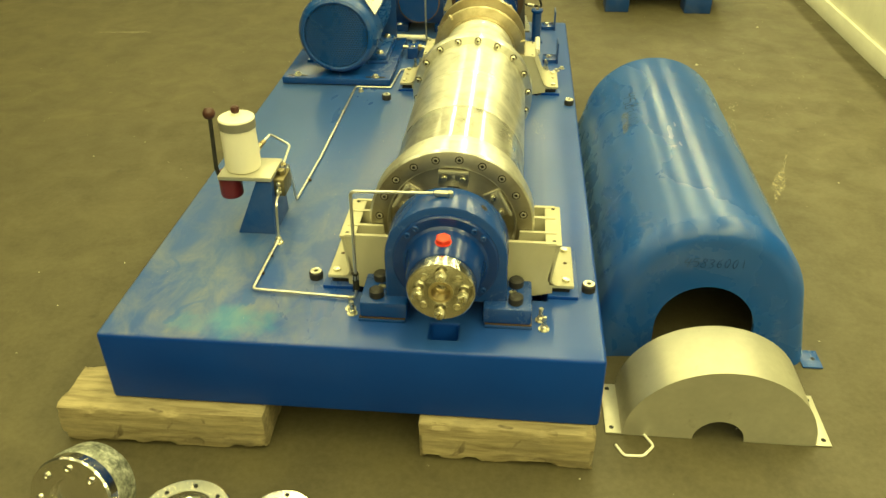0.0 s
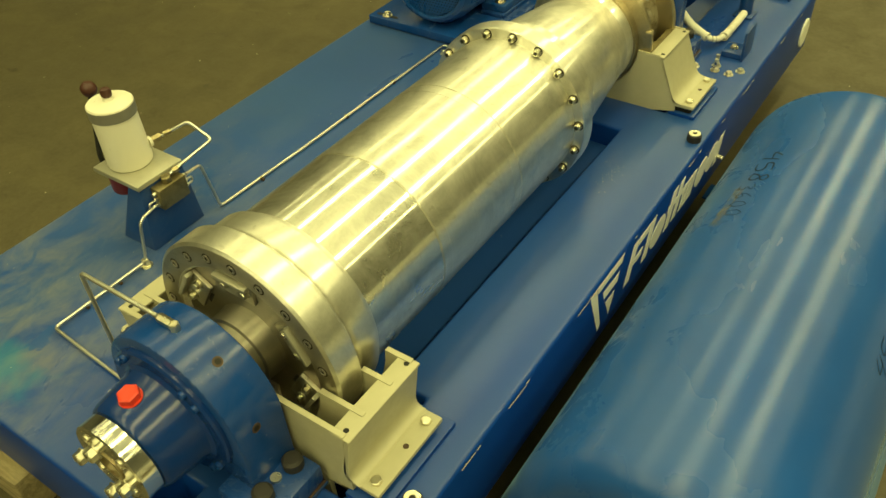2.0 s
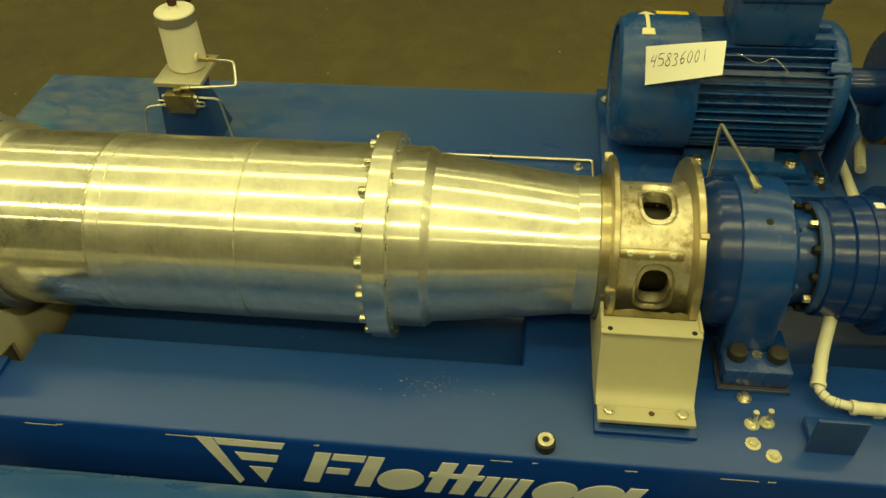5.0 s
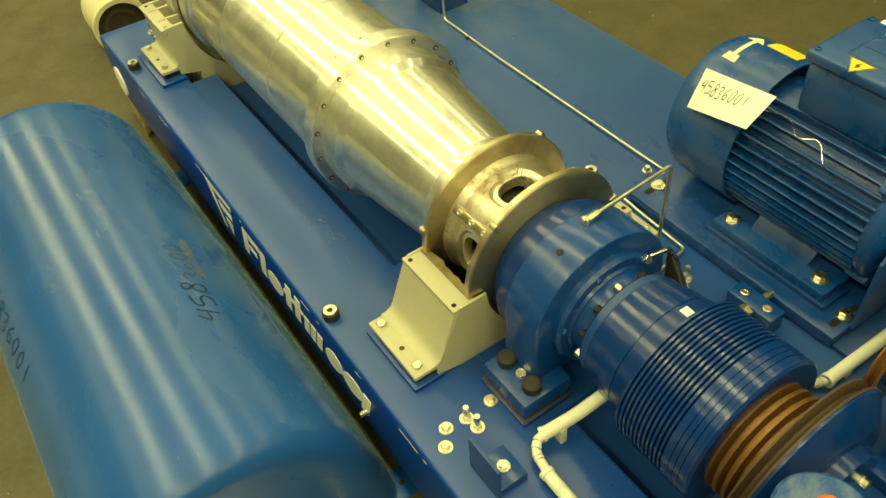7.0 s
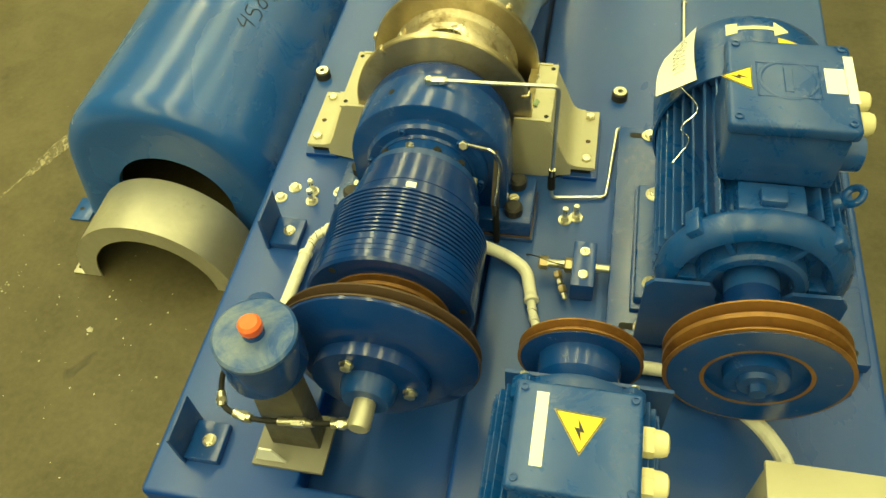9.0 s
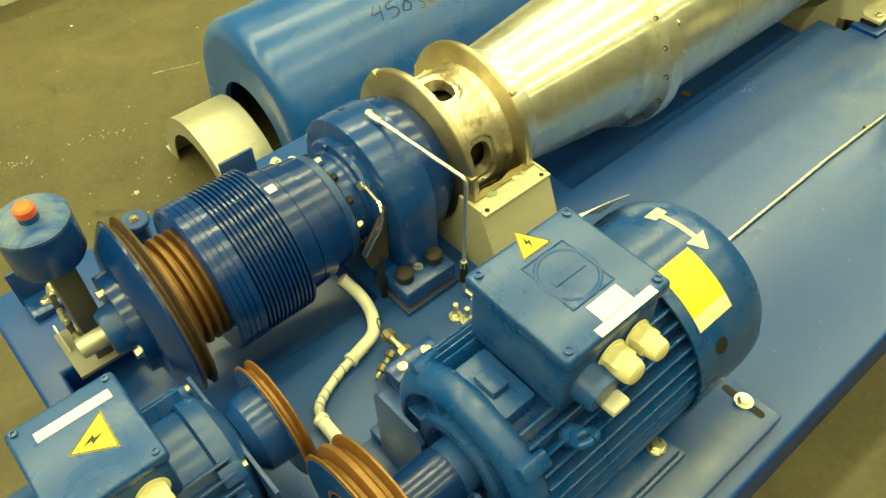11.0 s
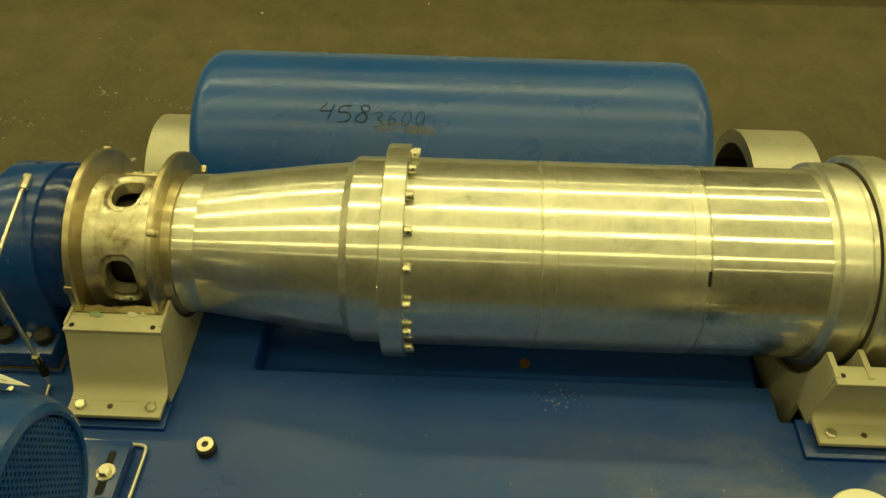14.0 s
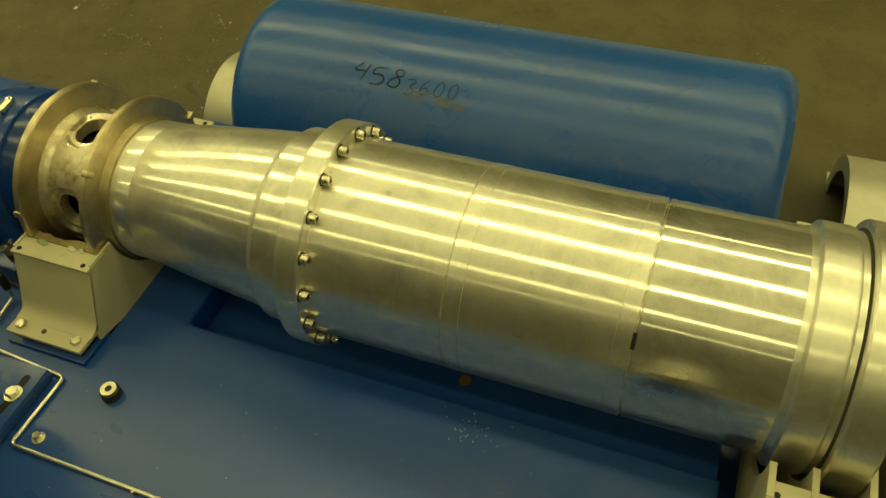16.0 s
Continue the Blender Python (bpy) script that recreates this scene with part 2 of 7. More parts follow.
def timber():
    m, nt, p = blank("timber")
    vec = coords(nt, (1.0, 9.0, 9.0))
    grain = noise_node(nt, vec, 6.0, 8, 0.65, 0.5)
    col = ramp_node(nt, [(0.30, (0.16, 0.122, 0.058)), (0.48, (0.29, 0.235, 0.120)), (0.66, (0.42, 0.345, 0.185))])
    nt.links.new(grain, col.inputs[0])
    knots = noise_node(nt, coords(nt), 16.0, 3, 0.5, 1.0)
    out = mix_colour(nt, shape_fac(nt, knots, 0.64, 0.74, 0.0, 0.8), col.outputs[0], (0.05, 0.03, 0.015))
    grey = noise_node(nt, coords(nt, (1.0, 2.0, 2.0)), 7.0, 7, 0.65)
    out = mix_colour(nt, shape_fac(nt, grey, 0.50, 0.68, 0.0, 0.5), out, (0.17, 0.145, 0.09))
    splinter = noise_node(nt, coords(nt, (3.0, 60.0, 60.0)), 2.0, 4, 0.6)
    out = mix_colour(nt, shape_fac(nt, splinter, 0.64, 0.72, 0.0, 0.45), out, (0.08, 0.055, 0.028))
    nt.links.new(out, p.inputs["Base Color"])
    p.inputs["Roughness"].default_value = 0.85
    nt.links.new(bump_node(nt, grain, 0.5, 0.003), p.inputs["Normal"])
    return m


def concrete():
    m, nt, p = blank("sealed_floor")
    vec = coords(nt)
    broad, mid, fine = noise_node(nt, vec, 0.8, 6, 0.6, 0.6), noise_node(nt, vec, 6.0, 8, 0.65, 0.4), noise_node(nt, vec, 60.0, 6, 0.7)
    col = mix_colour(nt, shape_fac(nt, broad, 0.3, 0.7), (0.067, 0.057, 0.026), (0.099, 0.083, 0.038))
    col = mix_colour(nt, shape_fac(nt, mid, 0.38, 0.68, 0.0, 0.6), col, (0.043, 0.036, 0.017))
    col = mix_colour(nt, shape_fac(nt, fine, 0.35, 0.75, 0.0, 0.3), col, (0.15, 0.13, 0.08))
    spots = noise_node(nt, vec, 10.0, 3, 0.5, 0.6)
    col = mix_colour(nt, shape_fac(nt, spots, 0.70, 0.78, 0.0, 0.7), col, (0.030, 0.024, 0.014))
    pale = noise_node(nt, vec, 23.0, 4, 0.6, 1.5)
    col = mix_colour(nt, shape_fac(nt, pale, 0.73, 0.80, 0.0, 0.5), col, (0.30, 0.27, 0.19))
    nt.links.new(col, p.inputs["Base Color"])
    nt.links.new(shape_fac(nt, mid, 0.3, 0.7, 0.42, 0.62), p.inputs["Roughness"])
    p.inputs["Specular IOR Level"].default_value = 0.35
    nt.links.new(bump_node(nt, fine, 0.12, 0.002), p.inputs["Normal"])
    return m


def galvanised():
    m, nt, p = blank("mottled_casting")
    n = noise_node(nt, coords(nt), 45.0, 7, 0.75, 0.2)
    col = ramp_node(nt, [(0.36, (0.06, 0.065, 0.05)), (0.5, (0.22, 0.23, 0.19)), (0.64, (0.50, 0.50, 0.42))])
    nt.links.new(n, col.inputs[0])
    nt.links.new(col.outputs[0], p.inputs["Base Color"])
    p.inputs["Roughness"].default_value, p.inputs["Metallic"].default_value = 0.5, 0.35
    nt.links.new(bump_node(nt, n, 0.3, 0.002), p.inputs["Normal"])
    return m


def ragged_mark(name, colour, cover):
    """Pale mark, broken in places so that the ground under it shows."""
    m, nt, p = blank(name)
    n = noise_node(nt, coords(nt, (1.0, 0.6, 1.0)), 70.0, 6, 0.65, 0.5)
    p.inputs["Base Color"].default_value, p.inputs["Roughness"].default_value = (*colour, 1), 0.8
    nt.links.new(shape_fac(nt, n, 0.40, 0.62, 0.0, cover), p.inputs["Alpha"])
    return m


M = dict(
    deck=deck_paint(),
    blue=paint("blue_enamel", rough=0.18, dust=0.07, chips=0.2),
    blue_clean=paint("blue_enamel_clean", (0.0026, 0.030, 0.180), rough=0.15, dust=0.03),
    blue_dark=paint("blue_enamel_dark", (0.005, 0.048, 0.23), rough=0.32, dust=0.12),
    blue_dusty=paint("blue_enamel_dusty", (0.006, 0.058, 0.27), rough=0.30, dust=0.8, dust_colour=(0.30, 0.34, 0.31)),
    hood=hood_paint(),
    motor=paint("motor_enamel", (0.006, 0.060, 0.275), rough=0.24, dust=0.10),
    steel=lathe_steel("turned_steel", stain=0.18),
    steel_bright=lathe_steel("polished_steel", rough=0.115, dull=0.36, stain=0.30),
    steel_band=lathe_steel("banded_steel", rough=0.19, dull=0.56, stain=0.05),
    # darker stained steel; carries the shade of the hub's front in its colour
    steel_grey=lathe_steel("shade_grey_steel", rough=0.34, colour=(0.50, 0.47, 0.39), dull=0.62, stain=0.5, stain_colour=(0.20, 0.17, 0.11)),
    steel_face=lathe_steel("faced_steel", rough=0.28, colour=(0.66, 0.63, 0.53), dull=0.6, stain=0.3, stain_colour=(0.30, 0.26, 0.18)),
    steel_dull=lathe_steel("dull_steel", rough=0.22, dull=0.66, stain=0.12),
    drum=cast_drum(),
    cast=lathe_steel("stained_steel", rough=0.30, colour=(0.64, 0.56, 0.37), dull=0.6, stain=0.8, stain_colour=(0.32, 0.25, 0.12)),
    beige=simple("beige_enamel", (0.45, 0.42, 0.285), 0.42, vary=0.08, bump=0.04, dirt=(0.24, 0.20, 0.13), dirt_amount=0.62),
    cover=simple("grey_steel_sheet", (0.52, 0.50, 0.40), 0.42, metal=0.6, vary=0.12, bump=0.05, dirt=(0.22, 0.17, 0.10), dirt_amount=0.62),
    zinc=simple("zinc_plate", (0.72, 0.68, 0.52), 0.3, metal=1.0, vary=0.15, dirt=(0.25, 0.21, 0.13), dirt_amount=0.6),
    chrome=simple("bright_steel", (0.82, 0.80, 0.74), 0.16, metal=1.0, vary=0.08, bump=0.02),
    pipe=simple("plated_pipe", (0.74, 0.72, 0.64), 0.34, metal=1.0, vary=0.03, grain=9.0, bump=0.0),
    brass=simple("dull_brass", (0.52, 0.43, 0.24), 0.38, metal=0.9, vary=0.2, dirt=(0.14, 0.11, 0.06), dirt_amount=0.5),
    rubber=simple("black_rubber", (0.022, 0.020, 0.018), 0.6, vary=0.3),
    # dark parts, and flat discs that paint the shade of holes
    dark=simple("dark_iron_and_hole_shade", (0.02, 0.02, 0.02), 0.6, vary=0.3, spec=0.2),
    # near-black colour standing in for shade in recesses; also the dark guard leaf
    inner=simple("dark_steel_and_shade", (0.035, 0.028, 0.018), 0.7, vary=0.4),
    rust=simple("rusted_groove", (0.27, 0.135, 0.034), 0.45, metal=0.45, vary=0.3, bump=0.15, dirt=(0.12, 0.055, 0.02), dirt_amount=0.5),
    rust_dark=simple("dark_rust", (0.065, 0.038, 0.021), 0.6, metal=0.1, vary=0.35, bump=0.2),
    white=simple("white_plastic", (0.80, 0.77, 0.66), 0.38, vary=0.05, bump=0.02),
    tank=simple("milky_plastic", (0.80, 0.76, 0.62), 0.34, vary=0.04, bump=0.02),
    tube=simple("white_hose", (0.74, 0.72, 0.60), 0.5, vary=0.1, dirt=(0.36, 0.32, 0.22), dirt_amount=0.58),
    paper=simple("card", (0.86, 0.85, 0.80), 0.75, vary=0.03, bump=0.02),
    orange=simple("orange_cap", (0.90, 0.14, 0.02), 0.35, vary=0.06, bump=0.02),
    red=simple("red_cap", (0.72, 0.05, 0.015), 0.38, vary=0.1, bump=0.02),
    maroon=simple("maroon_plastic", (0.060, 0.020, 0.014), 0.4, vary=0.2, bump=0.02),
    yellow=simple("yellow_label", (0.85, 0.62, 0.01), 0.45, vary=0.06, bump=0.01),
    ink=simple("black_ink", (0.02, 0.022, 0.03), 0.6, vary=0.2, bump=0.0),
    bronze=simple("tarnished_bronze", (0.27, 0.23, 0.12), 0.42, metal=0.8, vary=0.25, dirt=(0.08, 0.065, 0.035), dirt_amount=0.5),
    ink_worn=simple("worn_ink", (0.010, 0.014, 0.026), 0.6, vary=0.4, bump=0.0, spec=0.15),
    ink_faded=simple("faded_ink", (0.006, 0.032, 0.115), 0.5, spec=0.2, vary=0.4, bump=0.0),
    decal=simple("white_decal", (0.84, 0.83, 0.74), 0.45, vary=0.05, bump=0.02),
    stand=simple("grey_stand_paint", (0.085, 0.080, 0.066), 0.5, vary=0.15),
    grey_band=simple("grey_band", (0.20, 0.19, 0.16), 0.45, vary=0.1),
    gland_pale=simple("cream_pipe_paint", (0.66, 0.61, 0.40), 0.42, vary=0.08, bump=0.03, dirt=(0.24, 0.20, 0.12), dirt_amount=0.66),
    gland=simple("cream_plastic", (0.78, 0.72, 0.42), 0.4, vary=0.06, bump=0.02),
    wood=timber(), floor=concrete(), mottled=galvanised(),
    wall=simple("cream_wall_paint", (0.84, 0.82, 0.68), 0.6, vary=0.05, grain=25.0, bump=0.08, dirt=(0.42, 0.39, 0.28), dirt_amount=0.66),
    # greys of the unseen hall shell, set for bounce and reflections
    hall=simple("hall_bounce_grey", (0.14, 0.14, 0.12), 0.7, vary=0.08, grain=20.0, bump=0.05),
    ceiling=simple("ceiling_bounce_grey", (0.50, 0.52, 0.48), 0.7, vary=0.06),
    grit=simple("pale_grit", (0.55, 0.52, 0.40), 0.8, vary=0.15),
    scratch=ragged_mark("pale_scrape", (0.34, 0.30, 0.19), 0.85),
    # olive tint painted for a reflection on the hood's ink
    rub=ragged_mark("olive_reflection", (0.20, 0.18, 0.085), 0.5),
    flake=simple("green_flake", (0.22, 0.30, 0.17), 0.6, vary=0.2),
    cap_red=simple("dark_red_plastic", (0.16, 0.016, 0.018), 0.4, vary=0.15, bump=0.02),
)

# ---- builders ----
ORIGIN = {}


def thing(name, loc, label, category, group="", kind=""):
    ob = new(name)
    ob.location = loc
    ob.empty_display_size = 0.05
    ORIGIN[ob] = Vector(loc)
    return tagged(ob, label, category, group, kind)


def finish(bm, material, sharp=32.0):
    lim = radians(sharp)
    bm.normal_update()
    for e in bm.edges:
        e.smooth = len(e.link_faces) != 2 or e.calc_face_angle(0.0) < lim
        if len(e.link_faces) != 2:
            e.smooth = False
    for f in bm.faces:
        f.smooth = True
    return material


def part(name, bm, material, parent, label=""):
    """Links a bmesh, built at its place in the world, as one mesh under a thing or a part."""
    org = ORIGIN[parent]
    bmesh.ops.translate(bm, vec=-org, verts=bm.verts)
    finish(bm, material)
    me = bpy.data.meshes.new(name)
    bm.to_mesh(me)
    bm.free()
    me.materials.append(M[material])
    ob = new(name, me)
    ob.parent = parent
    ORIGIN[ob] = org
    return tagged(ob, label)


def single(name, bm, material, label, category, group="", kind=""):
    """A thing that is one mesh, with its origin at the middle of its base."""
    lo = [min(v.co[i] for v in bm.verts) for i in range(3)]
    hi = [max(v.co[i] for v in bm.verts) for i in range(3)]
    org = Vector(((lo[0] + hi[0]) / 2, (lo[1] + hi[1]) / 2, lo[2]))
    bmesh.ops.translate(bm, vec=-org, verts=bm.verts)
    finish(bm, material)
    me = bpy.data.meshes.new(name)
    bm.to_mesh(me)
    bm.free()
    me.materials.append(M[material])
    ob = new(name, me)
    ob.location = org
    ORIGIN[ob] = org
    return tagged(ob, label, category, group, kind)


def box(x0, x1, y0, y1, z0, z1, bevel=0.002, bm=None, seg=2):
    out = bm or bmesh.new()
    b = bmesh.new()
    bmesh.ops.create_cube(b, size=1.0)
    for v in b.verts:
        v.co = Vector(((x0 + x1) / 2 + v.co.x * (x1 - x0), (y0 + y1) / 2 + v.co.y * (y1 - y0), (z0 + z1) / 2 + v.co.z * (z1 - z0)))
    if bevel:
        bmesh.ops.bevel(b, geom=b.edges[:], offset=bevel, segments=seg, affect="EDGES", profile=0.5)
    return merge(out, b)


def merge(out, b, m=None):
    """Adds the geometry of b to out."""
    at = {}
    for v in b.verts:
        at[v] = out.verts.new(m @ v.co if m else v.co)
    for f in b.faces:
        try:
            out.faces.new([at[v] for v in f.verts])
        except ValueError:
            pass
    b.free()
    return out


def turn(profile, cx, cz, seg=64, bm=None, closed=False, start=0.0, sweep=360.0):
    """Turns a profile of (y, r) about an axis along y."""
    out = bm or bmesh.new()
    full = sweep >= 360.0
    n = seg if full else seg + 1
    rings = []
    for y, r in profile:
        if r < 1e-6:
            rings.append([out.verts.new((cx, y, cz))])
        else:
            rings.append([out.verts.new((cx + r * math.sin(radians(start + sweep * i / seg)), y, cz + r * math.cos(radians(start + sweep * i / seg)))) for i in range(n)])
    pairs = list(zip(rings, rings[1:])) + ([(rings[-1], rings[0])] if closed else [])
    for a, b in pairs:
        for i in range(seg):
            j = (i + 1) % n
            quad = [a[i % len(a)], a[j % len(a)], b[j % len(b)], b[i % len(b)]]
            quad = [v for k, v in enumerate(quad) if v not in quad[:k]]
            if len(quad) > 2:
                out.faces.new(quad[::-1])
    return out


def rod(a, b, r, seg=16, r2=None, bm=None, caps=True):
    """A round bar from a to b."""
    out = bm or bmesh.new()
    a, b = Vector(a), Vector(b)
    t = bmesh.new()
    bmesh.ops.create_cone(t, cap_ends=caps, cap_tris=False, segments=seg, radius1=r, radius2=r if r2 is None else r2, depth=(b - a).length)
    q = (b - a).to_track_quat("Z", "Y").to_matrix().to_4x4()
    return merge(out, t, Matrix.Translation((a + b) / 2) @ q)


def lathe(profile, base, axis=(0, 0, 1), seg=32, bm=None):
    """Turns a profile of (height, r) about an axis through base."""
    t = turn(profile, 0, 0, seg)
    q = Vector(axis).to_track_quat("Y", "Z").to_matrix().to_4x4()
    return merge(bm or bmesh.new(), t, Matrix.Translation(base) @ q)


def fillet_path(points, radius, steps=6):
    pts = [Vector(p) for p in points]
    out = [pts[0]]
    for a, b, c in zip(pts, pts[1:], pts[2:]):
        r = min(radius, (b - a).length * 0.45, (c - b).length * 0.45)
        p, q = b + (a - b).normalized() * r, b + (c - b).normalized() * r
        for i in range(steps + 1):
            t = i / steps
            out.append(p * (1 - t) ** 2 + b * 2 * t * (1 - t) + q * t * t)
    return out + [pts[-1]]


def tube(points, r, bend=0.015, seg=10, bm=None):
    """A bent pipe along points."""
    out = bm or bmesh.new()
    path = fillet_path(points, bend)
    rings, up = [], None
    for i, p in enumerate(path):
        d = (path[min(i + 1, len(path) - 1)] - path[max(i - 1, 0)]).normalized()
        if up is None:
            up = d.orthogonal().normalized()
        up = (up - d * up.dot(d)).normalized()
        side = d.cross(up)
        rings.append([out.verts.new(p + (up * math.cos(2 * math.pi * k / seg) + side * math.sin(2 * math.pi * k / seg)) * r) for k in range(seg)])
    for a, b in zip(rings, rings[1:]):
        for k in range(seg):
            out.faces.new([a[k], a[(k + 1) % seg], b[(k + 1) % seg], b[k]])
    out.faces.new(rings[0][::-1])
    out.faces.new(rings[-1])
    return out


def slab(outline, axis, lo, hi, bevel=0.0, bm=None):
    """A flat plate: an outline in the two other axes, thick from lo to hi along axis."""
    b = bmesh.new()
    k = "xyz".index(axis)
    def at(p, w):
        c = list(p)
        c.insert(k, w)
        return c
    bottom = [b.verts.new(at(p, lo)) for p in outline]
    top = [b.verts.new(at(p, hi)) for p in outline]
    n = len(outline)
    b.faces.new(bottom[::-1])
    b.faces.new(top)
    for i in range(n):
        b.faces.new([bottom[i], bottom[(i + 1) % n], top[(i + 1) % n], top[i]])
    bmesh.ops.recalc_face_normals(b, faces=b.faces)
    if bevel:
        bmesh.ops.bevel(b, geom=b.edges[:], offset=bevel, segments=2, affect="EDGES", profile=0.5)
    return merge(bm or bmesh.new(), b)


def hexagon(base, axis, r, h, washer=0.0, bm=None, stud=0.0):
    """A hexagon head on an optional washer, standing on base along axis."""
    out = bm or bmesh.new()
    base, axis = Vector(base), Vector(axis).normalized()
    t = 0.0
    if washer:
        t = 0.0022
        rod(base, base + axis * t, washer, 20, bm=out)
    rod(base + axis * t, base + axis * (t + h * 0.85), r, 6, bm=out)
    rod(base + axis * (t + h * 0.85), base + axis * (t + h), r, 6, r * 0.82, bm=out)
    if stud:
        rod(base + axis * (t + h), base + axis * (t + h + stud), r * 0.55, 12, bm=out)
    return out


def socket(base, axis, r, h, bm=None):
    """A round cap screw with a sunk hexagon."""
    prof = [(0, r), (h * 0.85, r), (h, r * 0.86), (h, r * 0.55), (h * 0.4, r * 0.55), (h * 0.4, 0.0)]
    return lathe(prof, base, axis, 14, bm)


def arc(cx, cy, r, a0, a1, n):
    return [(cx + r * math.cos(radians(a0 + (a1 - a0) * i / n)), cy + r * math.sin(radians(a0 + (a1 - a0) * i / n))) for i in range(n + 1)]


STROKES = {
    "0": [[(0.55, 1.0), (0.2, 0.7), (0.1, 0.25), (0.35, 0.0), (0.65, 0.3), (0.75, 0.75), (0.55, 1.0)]],
    "1": [[(0.50, 1.0), (0.40, 0.0)]],
    "3": [[(0.15, 0.9), (0.55, 1.0), (0.75, 0.8), (0.4, 0.55), (0.7, 0.35), (0.5, 0.05), (0.0, 0.05)]],
    "4": [[(0.40, 1.0), (0.0, 0.62), (0.10, 0.52), (0.60, 0.55)], [(0.80, 0.95), (0.42, 0.0)]],
    "5": [[(0.90, 1.0), (0.25, 0.95), (0.12, 0.62), (0.60, 0.6), (0.80, 0.36), (0.55, 0.08), (0.05, 0.06)]],
    "6": [[(0.8, 1.0), (0.3, 0.65), (0.1, 0.25), (0.35, 0.0), (0.7, 0.2), (0.5, 0.45), (0.15, 0.3)]],
    "8": [[(0.85, 0.85), (0.6, 1.0), (0.3, 0.85), (0.45, 0.6), (0.72, 0.3), (0.5, 0.0), (0.1, 0.05), (0.05, 0.25), (0.35, 0.5), (0.75, 0.65), (0.85, 0.85)]],
}


def handwriting(digits, size, pen=0.09):
    """Marker digits as tapering pen strokes in the xy plane, starting at 0: one bmesh for each."""
    out, rng = [], random.Random(len(digits) * 7 + 3)
    for n, ch in enumerate(digits):
        b = bmesh.new()
        lift = rng.uniform(-0.08, 0.08)
        for line in STROKES[ch]:
            pts = [Vector((x + rng.uniform(-0.03, 0.03), y, 0)) for x, y in line]
            ends = [2 * pts[0] - pts[1]] + pts + [2 * pts[-1] - pts[-2]]
            soft = []
            for p, q, r, w in zip(ends, ends[1:], ends[2:], ends[3:]):
                soft += [0.5 * (2 * q + (r - p) * u + (2 * p - 5 * q + 4 * r - w) * u * u + (3 * q - p - 3 * r + w) * u ** 3) for u in (0, 0.25, 0.5, 0.75)]
            soft.append(pts[-1])
            rails = []
            for k, p in enumerate(soft):
                d = (soft[min(k + 1, len(soft) - 1)] - soft[max(k - 1, 0)]).normalized()
                u = k / (len(soft) - 1)
                half = 0.5 * pen * (0.55 + 0.45 * math.sin(math.pi * (0.12 + 0.8 * u))) * rng.uniform(0.85, 1.15)
                side = Vector((-d.y, d.x, 0)) * half
                rails.append([b.verts.new((q.x * size * 0.66 + n * size * 0.72, (q.y + lift) * size, 0)) for q in (p - side, p + side)])
            for (p, q), (r, w) in zip(rails, rails[1:]):
                b.faces.new([p, q, w, r])
        out.append(b)
    return out


def spread(name, bm, material, parent, places, axis=(0, 0, 1), label=""):
    """Equal pieces on one mesh: bm stands at the origin along z; one object for each (place, axis)."""
    finish(bm, material)
    me = bpy.data.meshes.new(name)
    bm.to_mesh(me)
    bm.free()
    me.materials.append(M[material])
    out = []
    for p in places:
        place, ax = p if isinstance(p[0], (tuple, Vector)) else (p, axis)
        ob = new(name, me)
        ob.parent = parent
        q = Vector(ax).to_track_quat("Z", "Y").to_matrix().to_4x4()
        ob.matrix_local = Matrix.Translation(Vector(place) - ORIGIN[parent]) @ q
        ORIGIN[ob] = ORIGIN[parent]
        out.append(tagged(ob, label))
    return out


UP = (0, 0, 1)
AX, AZ = 0.0, 0.4535          # the rotor's axis
DECK = 0.301


# ---- setting ----
def build_setting():
    g = bmesh.new()
    bmesh.ops.create_grid(g, x_segments=1, y_segments=1, size=0.5)
    for v in g.verts:
        v.co = Vector((-0.5 + v.co.x * 17, 2.5 + v.co.y * 23, 0))
    single("floor", g, "floor", "dark brown sealed concrete floor with scuffs and stains", "floor", kind="structure")
    # low cream partition with a proud kerb course along its foot
    t = thing("wall_partition", (1.99, 2.5, 0), "low cream painted partition wall with a kerb at its foot", "wall", kind="structure")
    part("wall_body", box(1.945, 2.075, -8.9, 13.9, 0.0, 0.45, 0.004), "wall", t)
    for i in range(14):
        part("kerb_block", box(1.925, 1.945, -9.0 + i * 1.64 + 0.001, -9.0 + (i + 1) * 1.64 - 0.001, 0.0, 0.098, 0.003), "wall", t)
    # added walls and ceiling, out of view, steer bounced light and reflections
    for name, b in (("wall_west", (-9.1, -8.9, -9.1, 14.1)), ("wall_east", (7.9, 8.1, -9.1, 14.1)), ("wall_south", (-8.9, 7.9, -9.1, -8.9)), ("wall_north", (-8.9, 7.9, 13.9, 14.1))):
        single(name, box(*b, 0.0, 6.4, 0.0), "hall", "unseen grey brown hall wall that shapes the bounced light", "wall", kind="structure")
    single("ceiling", box(-9.1, 8.1, -9.1, 14.1, 6.4, 6.5, 0.0), "ceiling", "unseen grey hall ceiling that shapes the bounced light", "ceiling", kind="structure")
    for x in LAMP_ROWS:
        t = thing("ceiling_light", (x, 2.0, 6.4), "long row of tube lights hung below the ceiling", "ceiling light", "rows of tube lights")
        part("housing", box(x - 0.11, x + 0.11, -9.0 + 0.2, 12.9, 4.97, 5.04, 0.004), "white", t)
        for k in range(6):
            part("hanger", rod((x, -7.5 + k * 3.9, 5.04), (x, -7.5 + k * 3.9, 6.4), 0.006, 8), "zinc", t)


build_setting()


